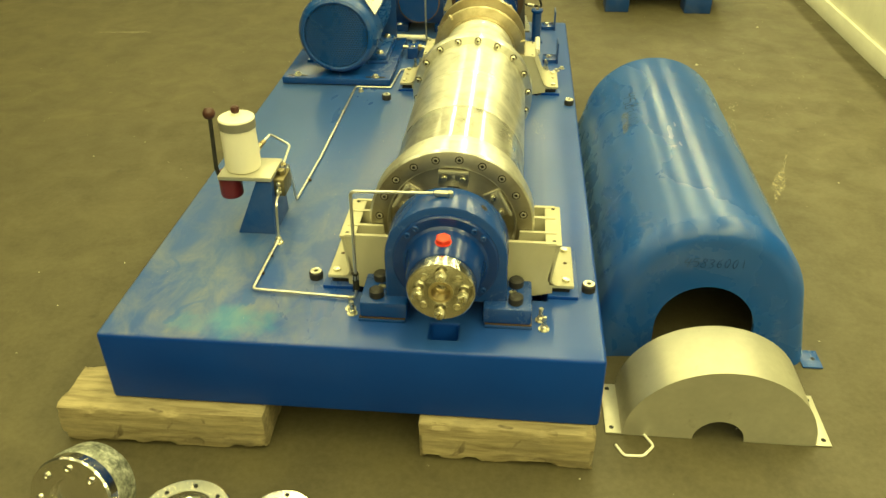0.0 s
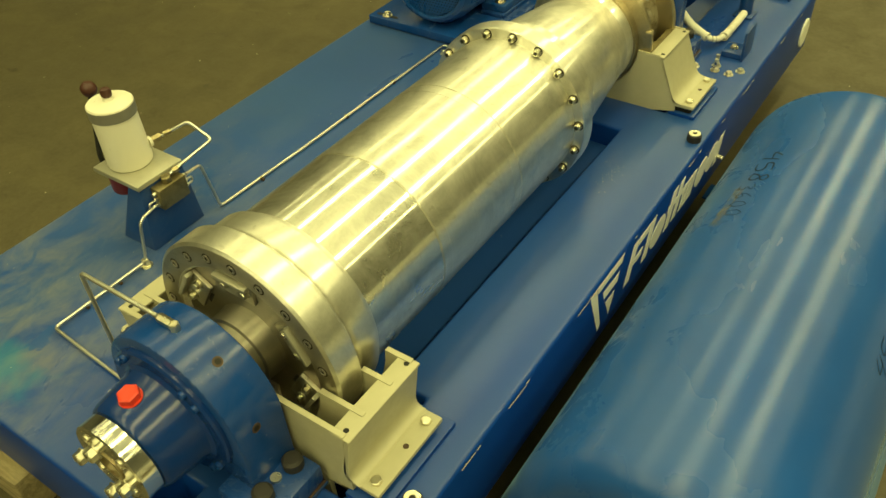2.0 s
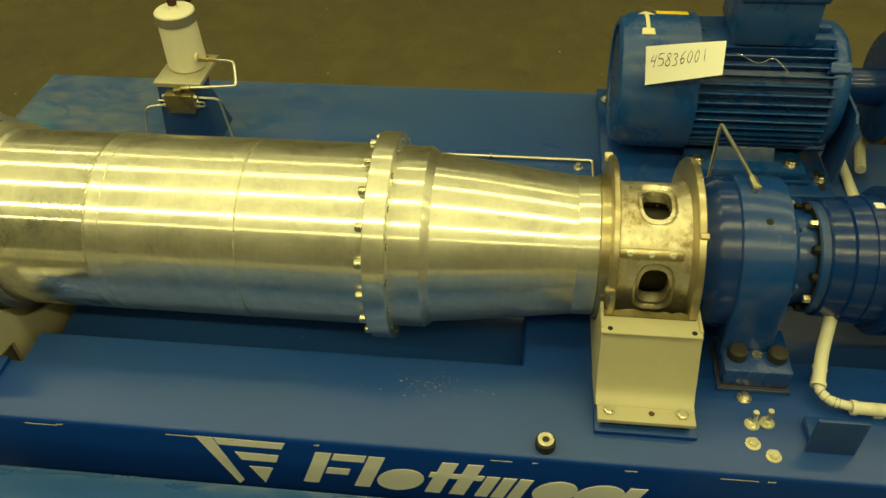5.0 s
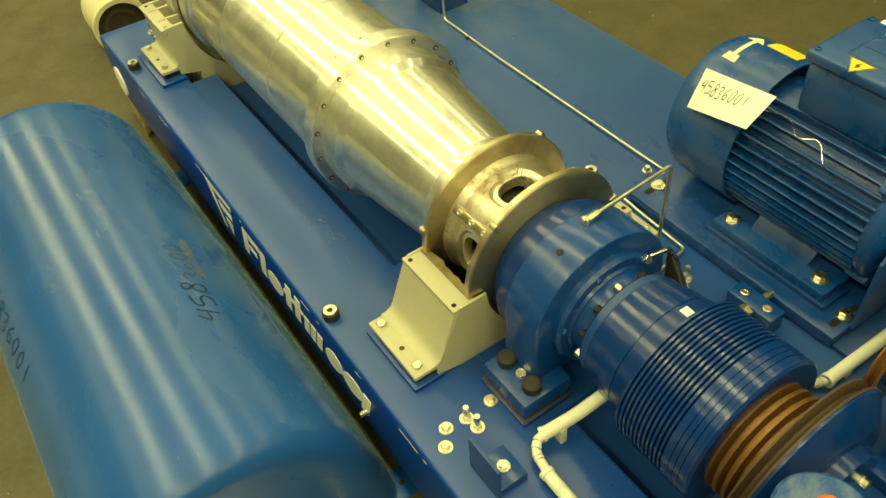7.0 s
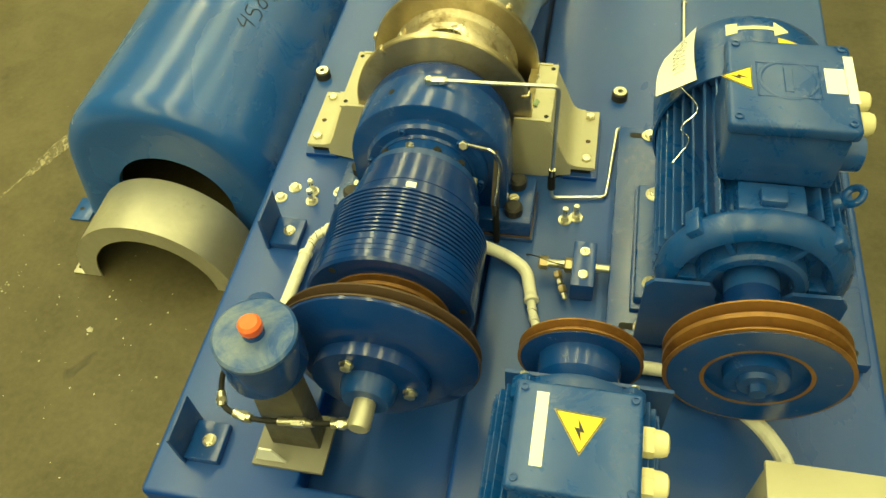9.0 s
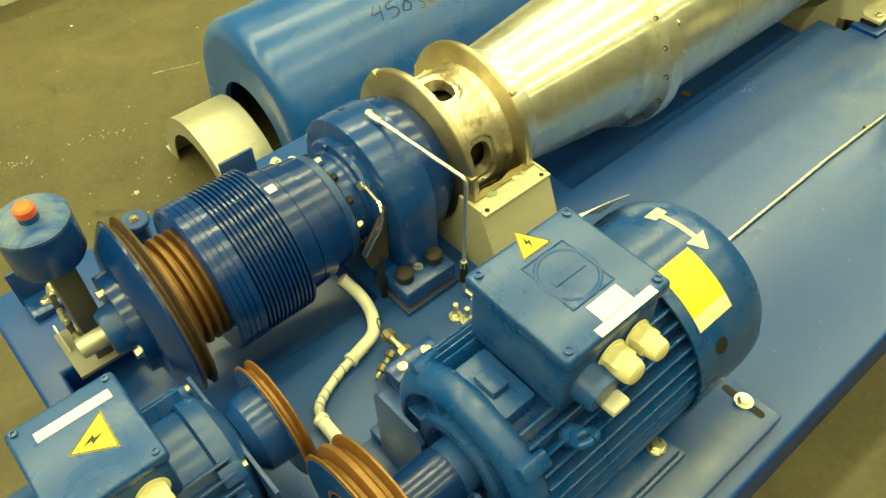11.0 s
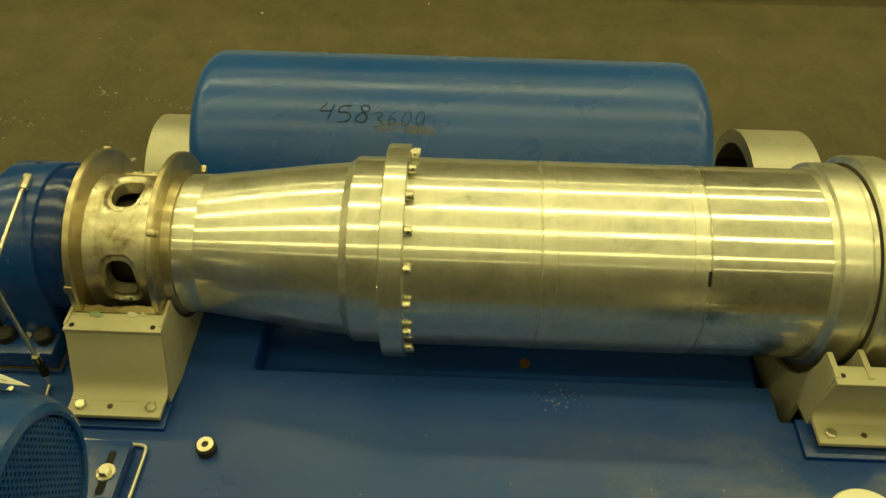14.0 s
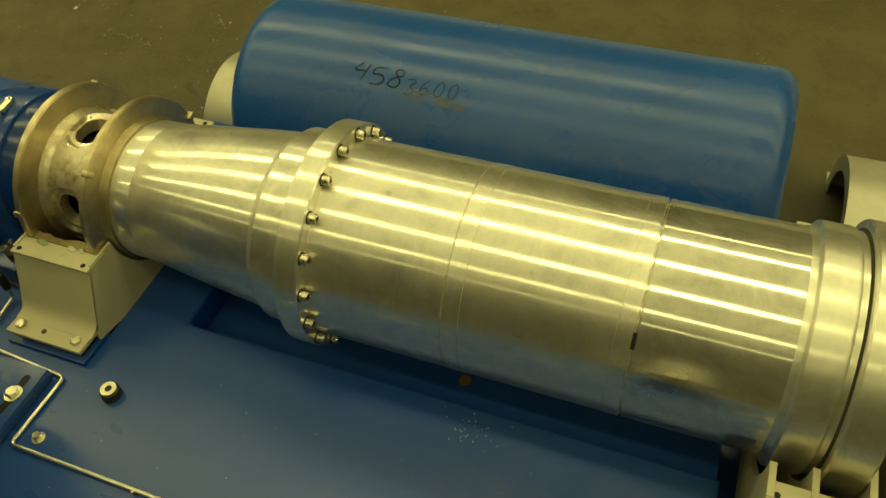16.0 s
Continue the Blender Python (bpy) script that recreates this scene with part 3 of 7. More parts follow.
# ---- skid ----
def build_skid():
    t = thing("skid_base", (-0.2, 1.8, 0.11), "blue enamelled steel machine skid, dusty and scuffed, on timber blocks", "machine base")
    x0, x1, y0, y1 = -0.775, 0.355, 0.600, 2.978
    # trough under the bowl, shafts under both supports, drive trough, sump before the bearing: x, y and floor height
    holes = [(-0.16, 0.16, 1.035, 1.957, 0.243), (-0.230, 0.230, 0.810, 1.035, 0.125), (-0.222, 0.222, 2.085, 2.236, 0.125),
             (-0.118, 0.112, 2.43, 2.93, 0.243), (-0.032, 0.032, 0.648, 0.705, 0.125)]
    xs = sorted({x0, x1, *[h[0] for h in holes], *[h[1] for h in holes]})
    ys = sorted({y0, y1, *[h[2] for h in holes], *[h[3] for h in holes]})

    def level(x, y):
        return min([h[4] for h in holes if h[0] < x < h[1] and h[2] < y < h[3]], default=DECK)

    b, cache = bmesh.new(), {}

    def vert(x, y, z):
        key = (round(x, 4), round(y, 4), round(z, 4))
        if key not in cache:
            cache[key] = b.verts.new((x, y, z))
        return cache[key]

    bottom = 0.11
    cells = [[level((xs[i] + xs[i + 1]) / 2, (ys[j] + ys[j + 1]) / 2) for j in range(len(ys) - 1)] for i in range(len(xs) - 1)]
    nx, ny = len(xs) - 1, len(ys) - 1
    for i in range(nx):
        for j in range(ny):
            a, c, d, e = xs[i], xs[i + 1], ys[j], ys[j + 1]
            z = cells[i][j]
            b.faces.new([vert(a, d, z), vert(c, d, z), vert(c, e, z), vert(a, e, z)])
            b.faces.new([vert(a, d, bottom), vert(a, e, bottom), vert(c, e, bottom), vert(c, d, bottom)])
            for di, dj, p, q in ((1, 0, (c, d), (c, e)), (0, 1, (c, e), (a, e))):
                ii, jj = i + di, j + dj
                if ii < nx and jj < ny and cells[i][j] != cells[ii][jj]:
                    lo, hi = sorted((cells[i][j], cells[ii][jj]))
                    b.faces.new([vert(*p, lo), vert(*q, lo), vert(*q, hi), vert(*p, hi)])
    for j in range(ny):
        for x in (x0, x1):
            b.faces.new([vert(x, ys[j], bottom), vert(x, ys[j + 1], bottom), vert(x, ys[j + 1], DECK), vert(x, ys[j], DECK)])
    for i in range(nx):
        for y in (y0, y1):
            b.faces.new([vert(xs[i], y, bottom), vert(xs[i + 1], y, bottom), vert(xs[i + 1], y, DECK), vert(xs[i], y, DECK)])
    bmesh.ops.recalc_face_normals(b, faces=b.faces)

    def rim(e):
        on = [(abs(v.co.x - x0) < 1e-5, abs(v.co.x - x1) < 1e-5, abs(v.co.y - y0) < 1e-5, abs(v.co.y - y1) < 1e-5) for v in e.verts]
        side = any(on[0][k] and on[1][k] for k in range(4))
        flat = all(abs(v.co.z - DECK) < 1e-5 for v in e.verts) or all(abs(v.co.z - bottom) < 1e-5 for v in e.verts)
        corner = sum(on[0]) == 2 and sum(on[1]) == 2 and not flat
        return (side and flat and len(e.link_faces) == 2 and e.calc_face_angle(0) > 1) or corner
    def lip(e):
        """Upper rims and upright corners of the sunk fields."""
        inside = all(x0 + 0.01 < v.co.x < x1 - 0.01 and y0 + 0.01 < v.co.y < y1 - 0.01 for v in e.verts)
        zs = sorted(v.co.z for v in e.verts)
        upright = zs[1] > DECK - 1e-4 and zs[1] - zs[0] > 0.02
        flat = zs[0] > DECK - 1e-4
        return inside and (upright or flat) and len(e.link_faces) == 2 and e.calc_face_angle(0) > 1
    bmesh.ops.bevel(b, geom=[e for e in b.edges if lip(e)], offset=0.011, segments=3, affect="EDGES", profile=0.5, clamp_overlap=True)
    bmesh.ops.bevel(b, geom=[e for e in b.edges if rim(e)], offset=0.009, segments=3, affect="EDGES", profile=0.5)
    part("frame", b, "deck", t)
    # rubber pads with a washer
    for x in (-0.33, 0.33):
        for y in (0.858, 2.0):
            p = part("rubber_pad", lathe([(0, 0), (0, 0.0165), (0.016, 0.0165), (0.018, 0.0145), (0.018, 0)], (x, y, DECK), UP, 24), "rubber", t)
            part("washer", lathe([(0.0182, 0.006), (0.0205, 0.006), (0.0205, 0.0135), (0.0182, 0.0135)], (x, y, DECK), UP, 20), "zinc", p)
    # thin landing plates under the feet
    for sx in (-1, 1):
        for ya, yb, xe in ((0.815, 1.015, 0.304), (2.080, 2.247, 0.298)):
            part("landing_plate", box(*sorted((sx * 0.232, sx * xe)), ya, yb, DECK - 0.002, DECK + 0.009, 0.002), "deck", t)
    # lifting eye covers on the side
    for y in (0.70, 2.90):
        part("side_cap", lathe([(0, 0.0), (0, 0.045), (0.004, 0.045), (0.006, 0.042), (0.006, 0)], (0.3545, y, 0.19), (1, 0, 0), 36), "decal", t, "round cream plastic side cap")
    # stud below the emblem
    part("stud", rod((0.355, 2.145, 0.176), (0.372, 2.145, 0.176), 0.006, 10), "zinc", t)
    emblem(t)
    # chipped upper edge, a rust spot by the trough
    rng = random.Random(21)
    for y, s in ((0.66, 0.006), (0.975, 0.020), (1.005, 0.005), (1.13, 0.030), (1.165, 0.006), (1.40, 0.045), (1.47, 0.008), (1.62, 0.005), (1.93, 0.018), (1.985, 0.005), (2.14, 0.010), (2.31, 0.030), (2.36, 0.006), (2.62, 0.022), (2.80, 0.008)):
        z = 0.2905 - rng.uniform(0, 0.005)
        upper = [(y - s + 2 * s * k / 6, z + rng.uniform(0.0, 0.0010)) for k in range(7)]
        under = [(y + s - 2 * s * k / 6, z - rng.uniform(0.0006, 0.0030 if s < 0.012 else 0.0016)) for k in range(7)]
        part("paint_chip", slab(upper + under, "x", 0.3546, 0.3556), "grit", t)
    part("rust_spot", slab([(-0.085 + 0.011 * math.cos(k * 0.9) * (1 + 0.3 * (k % 2)), 1.463 + 0.011 * math.sin(k * 0.9)) for k in range(7)], "z", 0.2436, 0.2442), "rust", t, "rust stain in the trough")


def emblem(t):
    """The maker's mark as plain slanted shapes in its colours."""
    count = [0]

    def flat(outline):
        count[0] += 1
        return slab(outline, "x", 0.3550, 0.3554 + 0.00004 * count[0])
    bars = [[(1.408, 0.288), (1.437, 0.288), (1.470, 0.160), (1.459, 0.147)],
            [(1.440, 0.288), (1.565, 0.287), (1.556, 0.268), (1.444, 0.268)],
            [(1.470, 0.250), (1.548, 0.248), (1.540, 0.226), (1.478, 0.226)],
            [(1.488, 0.208), (1.531, 0.207), (1.509, 0.156)]]
    for o in bars:
        part("emblem_bar", flat(o), "decal", t)
    slope = 0.36
    def lean(y, z):
        return (y + (z - 0.17) * slope, z)
    def block(ya, yb, za, zb):
        return [lean(ya, za), lean(yb, za), lean(yb, zb), lean(ya, zb)]
    z0, zx, z1 = 0.172, 0.236, 0.268
    shapes = [block(1.580, 1.608, z0, z1), block(1.612, 1.668, z1 - 0.020, z1), block(1.612, 1.652, 0.205, 0.224),
              block(1.672, 1.700, z0, z1)]
    for c, w in ((1.745, 0.040), (2.010, 0.036), (2.085, 0.040)):
        shapes.append([lean(c + w * math.cos(k * math.pi / 12), 0.204 + 0.034 * math.sin(k * math.pi / 12)) for k in range(24)])
    shapes += [block(1.797, 1.824, z0, z1), block(1.840, 1.866, z0, z1), block(1.788, 1.880, zx - 0.015, zx),
               block(1.884, 1.906, z0, zx), block(1.912, 1.934, z0, zx), block(1.940, 1.962, z0, zx), block(2.122, 2.150, 0.160, zx)]
    for o in shapes:
        part("lettering_bar", flat(o), "decal", t)


build_skid()


def build_blocks():
    def block(x0, x1, y0, y1, seed, yaw):
        rng = random.Random(seed)
        b = bmesh.new()
        nx, ny, nz = 36, 8, 7
        grid = {}
        for i in range(nx + 1):
            for j in range(ny + 1):
                for k in range(nz + 1):
                    on = [i in (0, nx), j in (0, ny), k in (0, nz)]
                    if not any(on):
                        continue
                    co = Vector((x0 + (x1 - x0) * i / nx, y0 + (y1 - y0) * j / ny, 0.11 * k / nz))
                    # sawn faces are a little uneven, arrises worn and here and there chipped
                    if sum(on) > 1:
                        cut = 0.0025 + max(0.0, noise.noise(co * 24.0 + Vector((seed, 0, 0)))) * 0.016 + rng.uniform(0, 0.0015)
                    else:
                        cut = abs(noise.noise(Vector((co.x * 8, co.y * 40, co.z * 40 + seed)))) * 0.003
                    if on[0]:
                        co.x += cut if i == 0 else -cut
                    if on[1]:
                        co.y += cut if j == 0 else -cut
                    if on[2] and sum(on) > 1:
                        co.z += cut if k == 0 else -cut
                    grid[i, j, k] = b.verts.new(co)
        for i in range(nx):
            for j in range(ny):
                for k in (0, nz):
                    b.faces.new([grid[i, j, k], grid[i + 1, j, k], grid[i + 1, j + 1, k], grid[i, j + 1, k]])
            for k in range(nz):
                for j in (0, ny):
                    b.faces.new([grid[i, j, k], grid[i + 1, j, k], grid[i + 1, j, k + 1], grid[i, j, k + 1]])
        for j in range(ny):
            for k in range(nz):
                for i in (0, nx):
                    b.faces.new([grid[i, j, k], grid[i, j + 1, k], grid[i, j + 1, k + 1], grid[i, j, k + 1]])
        bmesh.ops.recalc_face_normals(b, faces=b.faces)
        c = Vector(((x0 + x1) / 2, (y0 + y1) / 2, 0))
        bmesh.ops.rotate(b, verts=b.verts, cent=c, matrix=Matrix.Rotation(radians(yaw), 3, "Z"))
        return single("timber_block", b, "wood", "rough sawn weathered timber block under the machine skid", "timber block", "blocks under the skid")
    block(-0.905, -0.408, 0.560, 0.72, 1, 1.2)
    block(-0.052, 0.352, 0.572, 0.74, 2, -0.6)
    block(-0.70, -0.30, 2.70, 2.84, 3, 0.0)
    block(-0.10, 0.30, 2.70, 2.84, 4, 0.0)


build_blocks()


# ---- rotor ----
def build_rotor():
    t = thing("rotor_bowl", (AX, 1.5, AZ - 0.167), "polished stainless steel decanter bowl with a bolted flange and conical end", "centrifuge bowl")
    # three shell courses, the first turned brighter, with shallow joint bands between them
    part("bowl_shell", turn([(1.0055, 0.0), (1.0055, 0.167), (1.194, 0.167), (1.1960, 0.1640), (1.1975, 0.1640), (1.1975, 0.0)], AX, AZ, 128), "steel_bright", t)
    part("joint_band", turn([(1.1975, 0.0), (1.1975, 0.1640), (1.1990, 0.1675), (1.2215, 0.1675), (1.2225, 0.1665), (1.2225, 0.0)], AX, AZ, 128), "steel_band", t, "finely turned joint band")
    part("bowl_shell", turn([(1.2225, 0.0), (1.2225, 0.1665), (1.2232, 0.167), (1.437, 0.167), (1.4377, 0.1665), (1.4377, 0.0)], AX, AZ, 128), "steel", t)
    part("joint_band", turn([(1.4377, 0.0), (1.4377, 0.1665), (1.4385, 0.1675), (1.461, 0.1675), (1.4622, 0.1640), (1.4635, 0.1640), (1.4635, 0.0)], AX, AZ, 128), "steel_band", t, "finely turned joint band")
    part("bowl_shell", turn([(1.4635, 0.0), (1.4635, 0.1640), (1.4645, 0.1640), (1.4658, 0.167), (1.686, 0.167), (1.686, 0.0)], AX, AZ, 128), "steel", t)
    flange = [(1.684, 0.12), (1.684, 0.188), (1.686, 0.190), (1.721, 0.190), (1.723, 0.188), (1.723, 0.12)]
    part("bowl_flange", turn(flange, AX, AZ, 128), "steel", t)
    cone = [(1.722, 0.0), (1.722, 0.166), (1.776, 0.166), (1.786, 0.158), (1.790, 0.1545), (1.800, 0.1535), (1.86, 0.1475), (2.034, 0.1255), (2.036, 0.1245), (2.038, 0.1255),
            (2.072, 0.1245), (2.075, 0.122), (2.075, 0.0)]
    part("cone", turn(cone, AX, AZ, 128), "steel", t)
    m = Matrix.Translation((AX, 0, AZ)) @ Matrix.Rotation(radians(-55), 4, "Y")
    part("grease_mark", merge(bmesh.new(), box(-0.012, 0.012, 1.1950, 1.2005, 0.1664, 0.1676, 0.0003, seg=1), m), "dark", t)
    spots = []
    for k in range(18):
        a = radians(5 + 20 * k)
        spots.append(((AX + 0.177 * math.sin(a), 1.684, AZ + 0.177 * math.cos(a)), (0, -1, 0)))
    # flat dark discs put the shade of the bolt pockets into colour
    spread("bolt_seat", lathe([(0, 0.0), (0, 0.0105), (0.0005, 0.0103), (0.0005, 0.0)], (0, 0, 0), UP, 18), "inner", t, spots)
    spread("flange_bolt", socket((0, 0, 0), UP, 0.0078, 0.013), "zinc", t, spots)
    spread("hex_recess", lathe([(0.0054, 0.0), (0.0054, 0.0041), (0.0062, 0.0041), (0.0062, 0.0)], (0, 0, 0), UP, 6), "dark", t, spots)
    back = []
    for k in range(18):
        a = radians(15 + 20 * k)
        back.append(((AX + 0.178 * math.sin(a), 1.7228, AZ + 0.178 * math.cos(a)), (0, 1, 0)))
    spread("screw_hole", lathe([(0, 0.0055), (0.0008, 0.0055), (0.0009, 0)], (0, 0, 0), UP, 12), "dark", t, back)
    spread("screw_end", lathe([(0.0005, 0.0031), (0.0020, 0.0031), (0.0026, 0.0020), (0.0026, 0)], (0, 0, 0), UP, 10), "zinc", t, back)
    # front hub: two rings parted by a deep groove, a screwed outer face and a sunk inner face
    hub = [(0.898, 0.06), (0.898, 0.1455), (0.894, 0.147), (0.884, 0.148), (0.881, 0.151), (0.881, 0.189), (0.885, 0.1935), (0.931, 0.1935), (0.934, 0.191), (0.9345, 0.176), (0.937, 0.1745), (0.9455, 0.1745), (0.9475, 0.1775),
           (0.950, 0.1790), (0.954, 0.1795), (0.990, 0.1795), (0.9935, 0.1785), (0.9955, 0.1755), (0.997, 0.1715), (1.000, 0.1693), (1.006, 0.1680), (1.0065, 0.06)]
    part("front_hub", turn(hub, AX, AZ, 128), "steel_dull", t)
    # dark ring painting the groove's shade along with its grime
    part("groove_shade_grime", turn([(0.9347, 0.1747), (0.9347, 0.1800), (0.9362, 0.1775), (0.9375, 0.1747)], AX, AZ, 128), "inner", t, "dark shade and grime drawn in the hub groove")
    # the face's shade is put into its greyer steel
    part("hub_face", turn([(0.8978, 0.0), (0.8978, 0.1450), (0.8952, 0.1452), (0.8952, 0.0)][::-1], AX, AZ, 96), "steel_grey", t, "grey sunk face of the hub")
    cover = []
    for k in range(20):
        a = radians(6 + 18 * k)
        cover.append(((AX + 0.170 * math.sin(a), 0.881, AZ + 0.170 * math.cos(a)), (0, -1, 0)))
    # thin grey sheet darkens the rim's front as its shade would
    part("rim_face", turn([(0.8808, 0.152), (0.8802, 0.153), (0.8802, 0.187), (0.8808, 0.188)], AX, AZ, 128), "steel_grey", t)
    # dark discs drawn for the shade of the screw pockets
    spread("screw_pocket", lathe([(0.0009, 0.0), (0.0009, 0.0098), (0.0012, 0.0096), (0.0012, 0.0)], (0, 0, 0), UP, 18), "inner", t, cover)
    spread("cover_screw", socket((0, 0, 0), UP, 0.0072, 0.0026), "steel_grey", t, cover)
    spread("hex_recess", lathe([(0.0011, 0.0), (0.0011, 0.0038), (0.0017, 0.0038), (0.0017, 0.0)], (0, 0, 0), UP, 6), "dark", t, cover)
    for k in range(6):
        a = 2 + 60 * k
        m = Matrix.Translation((AX, 0, AZ)) @ Matrix.Rotation(radians(a), 4, "Y")
        w = part("weir_plate", merge(bmesh.new(), box(-0.034, 0.034, 0.888, 0.8951, 0.098, 0.142, 0.0015), m), "steel_face", t)
        part("weir_lip", merge(bmesh.new(), box(-0.034, 0.034, 0.874, 0.888, 0.1355, 0.1425, 0.001), m), "cover", w)
        for sx in (-0.021, 0.021):
            part("weir_bolt", hexagon(m @ Vector((sx, 0.888, 0.120)), (0, -1, 0), 0.0065, 0.0075, 0.0085), "zinc", w)
        # the slot is a dark plate in place of its inner shade
        part("overflow_slot", merge(bmesh.new(), slab([(-0.015, 0.0915), (0.015, 0.0915), (0.011, 0.0975), (-0.011, 0.0975)], "y", 0.8944, 0.8950), m), "inner", t)
    neck = [(0.80, 0.0), (0.80, 0.050), (0.822, 0.050), (0.823, 0.056), (0.834, 0.056), (0.835, 0.053), (0.846, 0.053), (0.847, 0.060), (0.858, 0.060), (0.860, 0.066), (0.896, 0.069), (0.896, 0.0)]
    part("shaft_neck", turn(neck, AX, AZ, 64), "steel_grey", t)
    build_cage(t)


def build_cage(t):
    """Discharge ring: two thin discs joined by a drum with oval ports."""
    for y0, y1, r in ((2.089, 2.101, 0.164), (2.222, 2.236, 0.166)):
        part("throw_disc", turn([(y0, 0.10), (y0, r - 0.003), (y0 + 0.002, r), (y1 - 0.002, r), (y1, r - 0.003), (y1, 0.10)], AX, AZ, 96), "cast", t, "stained steel throw disc")
    part("cage_neck", turn([(2.0745, 0.06), (2.0745, 0.128), (2.0895, 0.131), (2.0895, 0.06)], AX, AZ, 96), "cast", t)
    b = bmesh.new()
    n, rows, y0, y1, r, th = 288, 44, 2.100, 2.223, 0.119, 0.028
    ports = [(pa, 2.168) for pa in (4, 85, 184, 279)]

    def local(a, y):
        """The nearest port: offsets round and along the drum, and how far out of its rim they lie (1 on the rim)."""
        pa, py = min(ports, key=lambda q: abs((a - q[0] + 180) % 360 - 180))
        u, v = radians((a - pa + 180) % 360 - 180) * r / 0.038, (y - py) / 0.0245
        return pa, py, u, v, (abs(u) ** 2.8 + abs(v) ** 2.8) ** (1 / 2.8)

    def solid(i, j):
        return local((i + 0.5) * 360.0 / n, y0 + (y1 - y0) * (j + 0.5) / rows)[4] > 1

    def skin(y, f):
        flare = 0.006 * max(0.0, 1 - min(y - y0, y1 - y) / 0.018)
        dish = 0.0075 * max(0.0, min(1.0, (1.34 - f) / 0.10))
        return r + flare - dish
    full = {(i, j): solid(i, j) for i in range(n) for j in range(rows)}
    vs = {}

    def gv(i, j, k):
        i %= n
        if (i, j, k) in vs:
            return vs[i, j, k]
        a, y = i * 360.0 / n, y0 + (y1 - y0) * j / rows
        pa, py, u, v, f = local(a, y)
        near = [full.get(((i + di) % n, j + dj), True) for di in (-1, 0) for dj in (-1, 0)]
        if not all(near):
            u, v, f = u / f, v / f, 1.0
            a, y = pa + math.degrees(u * 0.038 / r), py + v * 0.0245
        rr = skin(y, f) if k == 0 else r - th
        vs[i, j, k] = b.verts.new((AX + rr * math.sin(radians(a)), y, AZ + rr * math.cos(radians(a))))
        return vs[i, j, k]
    for (i, j), s in full.items():
        if not s:
            continue
        b.faces.new([gv(i, j, 0), gv(i, j + 1, 0), gv(i + 1, j + 1, 0), gv(i + 1, j, 0)])
        if 0 < j < rows - 1:
            b.faces.new([gv(i, j, 1), gv(i + 1, j, 1), gv(i + 1, j + 1, 1), gv(i, j + 1, 1)])
        for p, nb in ((i, (i - 1) % n), (i + 1, (i + 1) % n)):
            if not full[nb, j]:
                b.faces.new([gv(p, j, 0), gv(p, j, 1), gv(p, j + 1, 1), gv(p, j + 1, 0)])
        for q, nb in ((j, j - 1), (j + 1, j + 1)):
            if not full.get((i, nb), True):
                b.faces.new([gv(i, q, 0), gv(i + 1, q, 0), gv(i + 1, q, 1), gv(i, q, 1)])
    bmesh.ops.recalc_face_normals(b, faces=b.faces)
    part("port_drum", b, "drum", t, "stained steel drum with oval discharge ports")
    # dark core stands in for the shade behind the ports
    part("dark_port_core", turn([(2.09, 0.0), (2.09, 0.075), (2.224, 0.075), (2.224, 0.0)], AX, AZ, 32), "inner", t)
    # cast badge plate, and dogs on the discs
    for a in (53, 232):
        m = Matrix.Translation((AX, 0, AZ)) @ Matrix.Rotation(radians(a), 4, "Y")
        w = part("wear_strip", merge(bmesh.new(), box(-0.009, 0.009, 2.105, 2.21, 0.116, 0.124, 0.003), m), "cast", t)
        for y in (2.122, 2.157, 2.192):
            part("strip_screw", socket(m @ Vector((0, y, 0.124)), m.to_3x3() @ Vector(UP), 0.006, 0.003), "steel_dull", w)
    for a, y in ((40, 2.236), (160, 2.236), (285, 2.236), (75, 2.095), (200, 2.095), (320, 2.095)):
        m = Matrix.Translation((AX, 0, AZ)) @ Matrix.Rotation(radians(a), 4, "Y")
        part("scraper_dog", merge(bmesh.new(), box(-0.006, 0.006, y - 0.012, y + 0.003, 0.152, 0.1695, 0.003), m), "cast", t)


build_rotor()


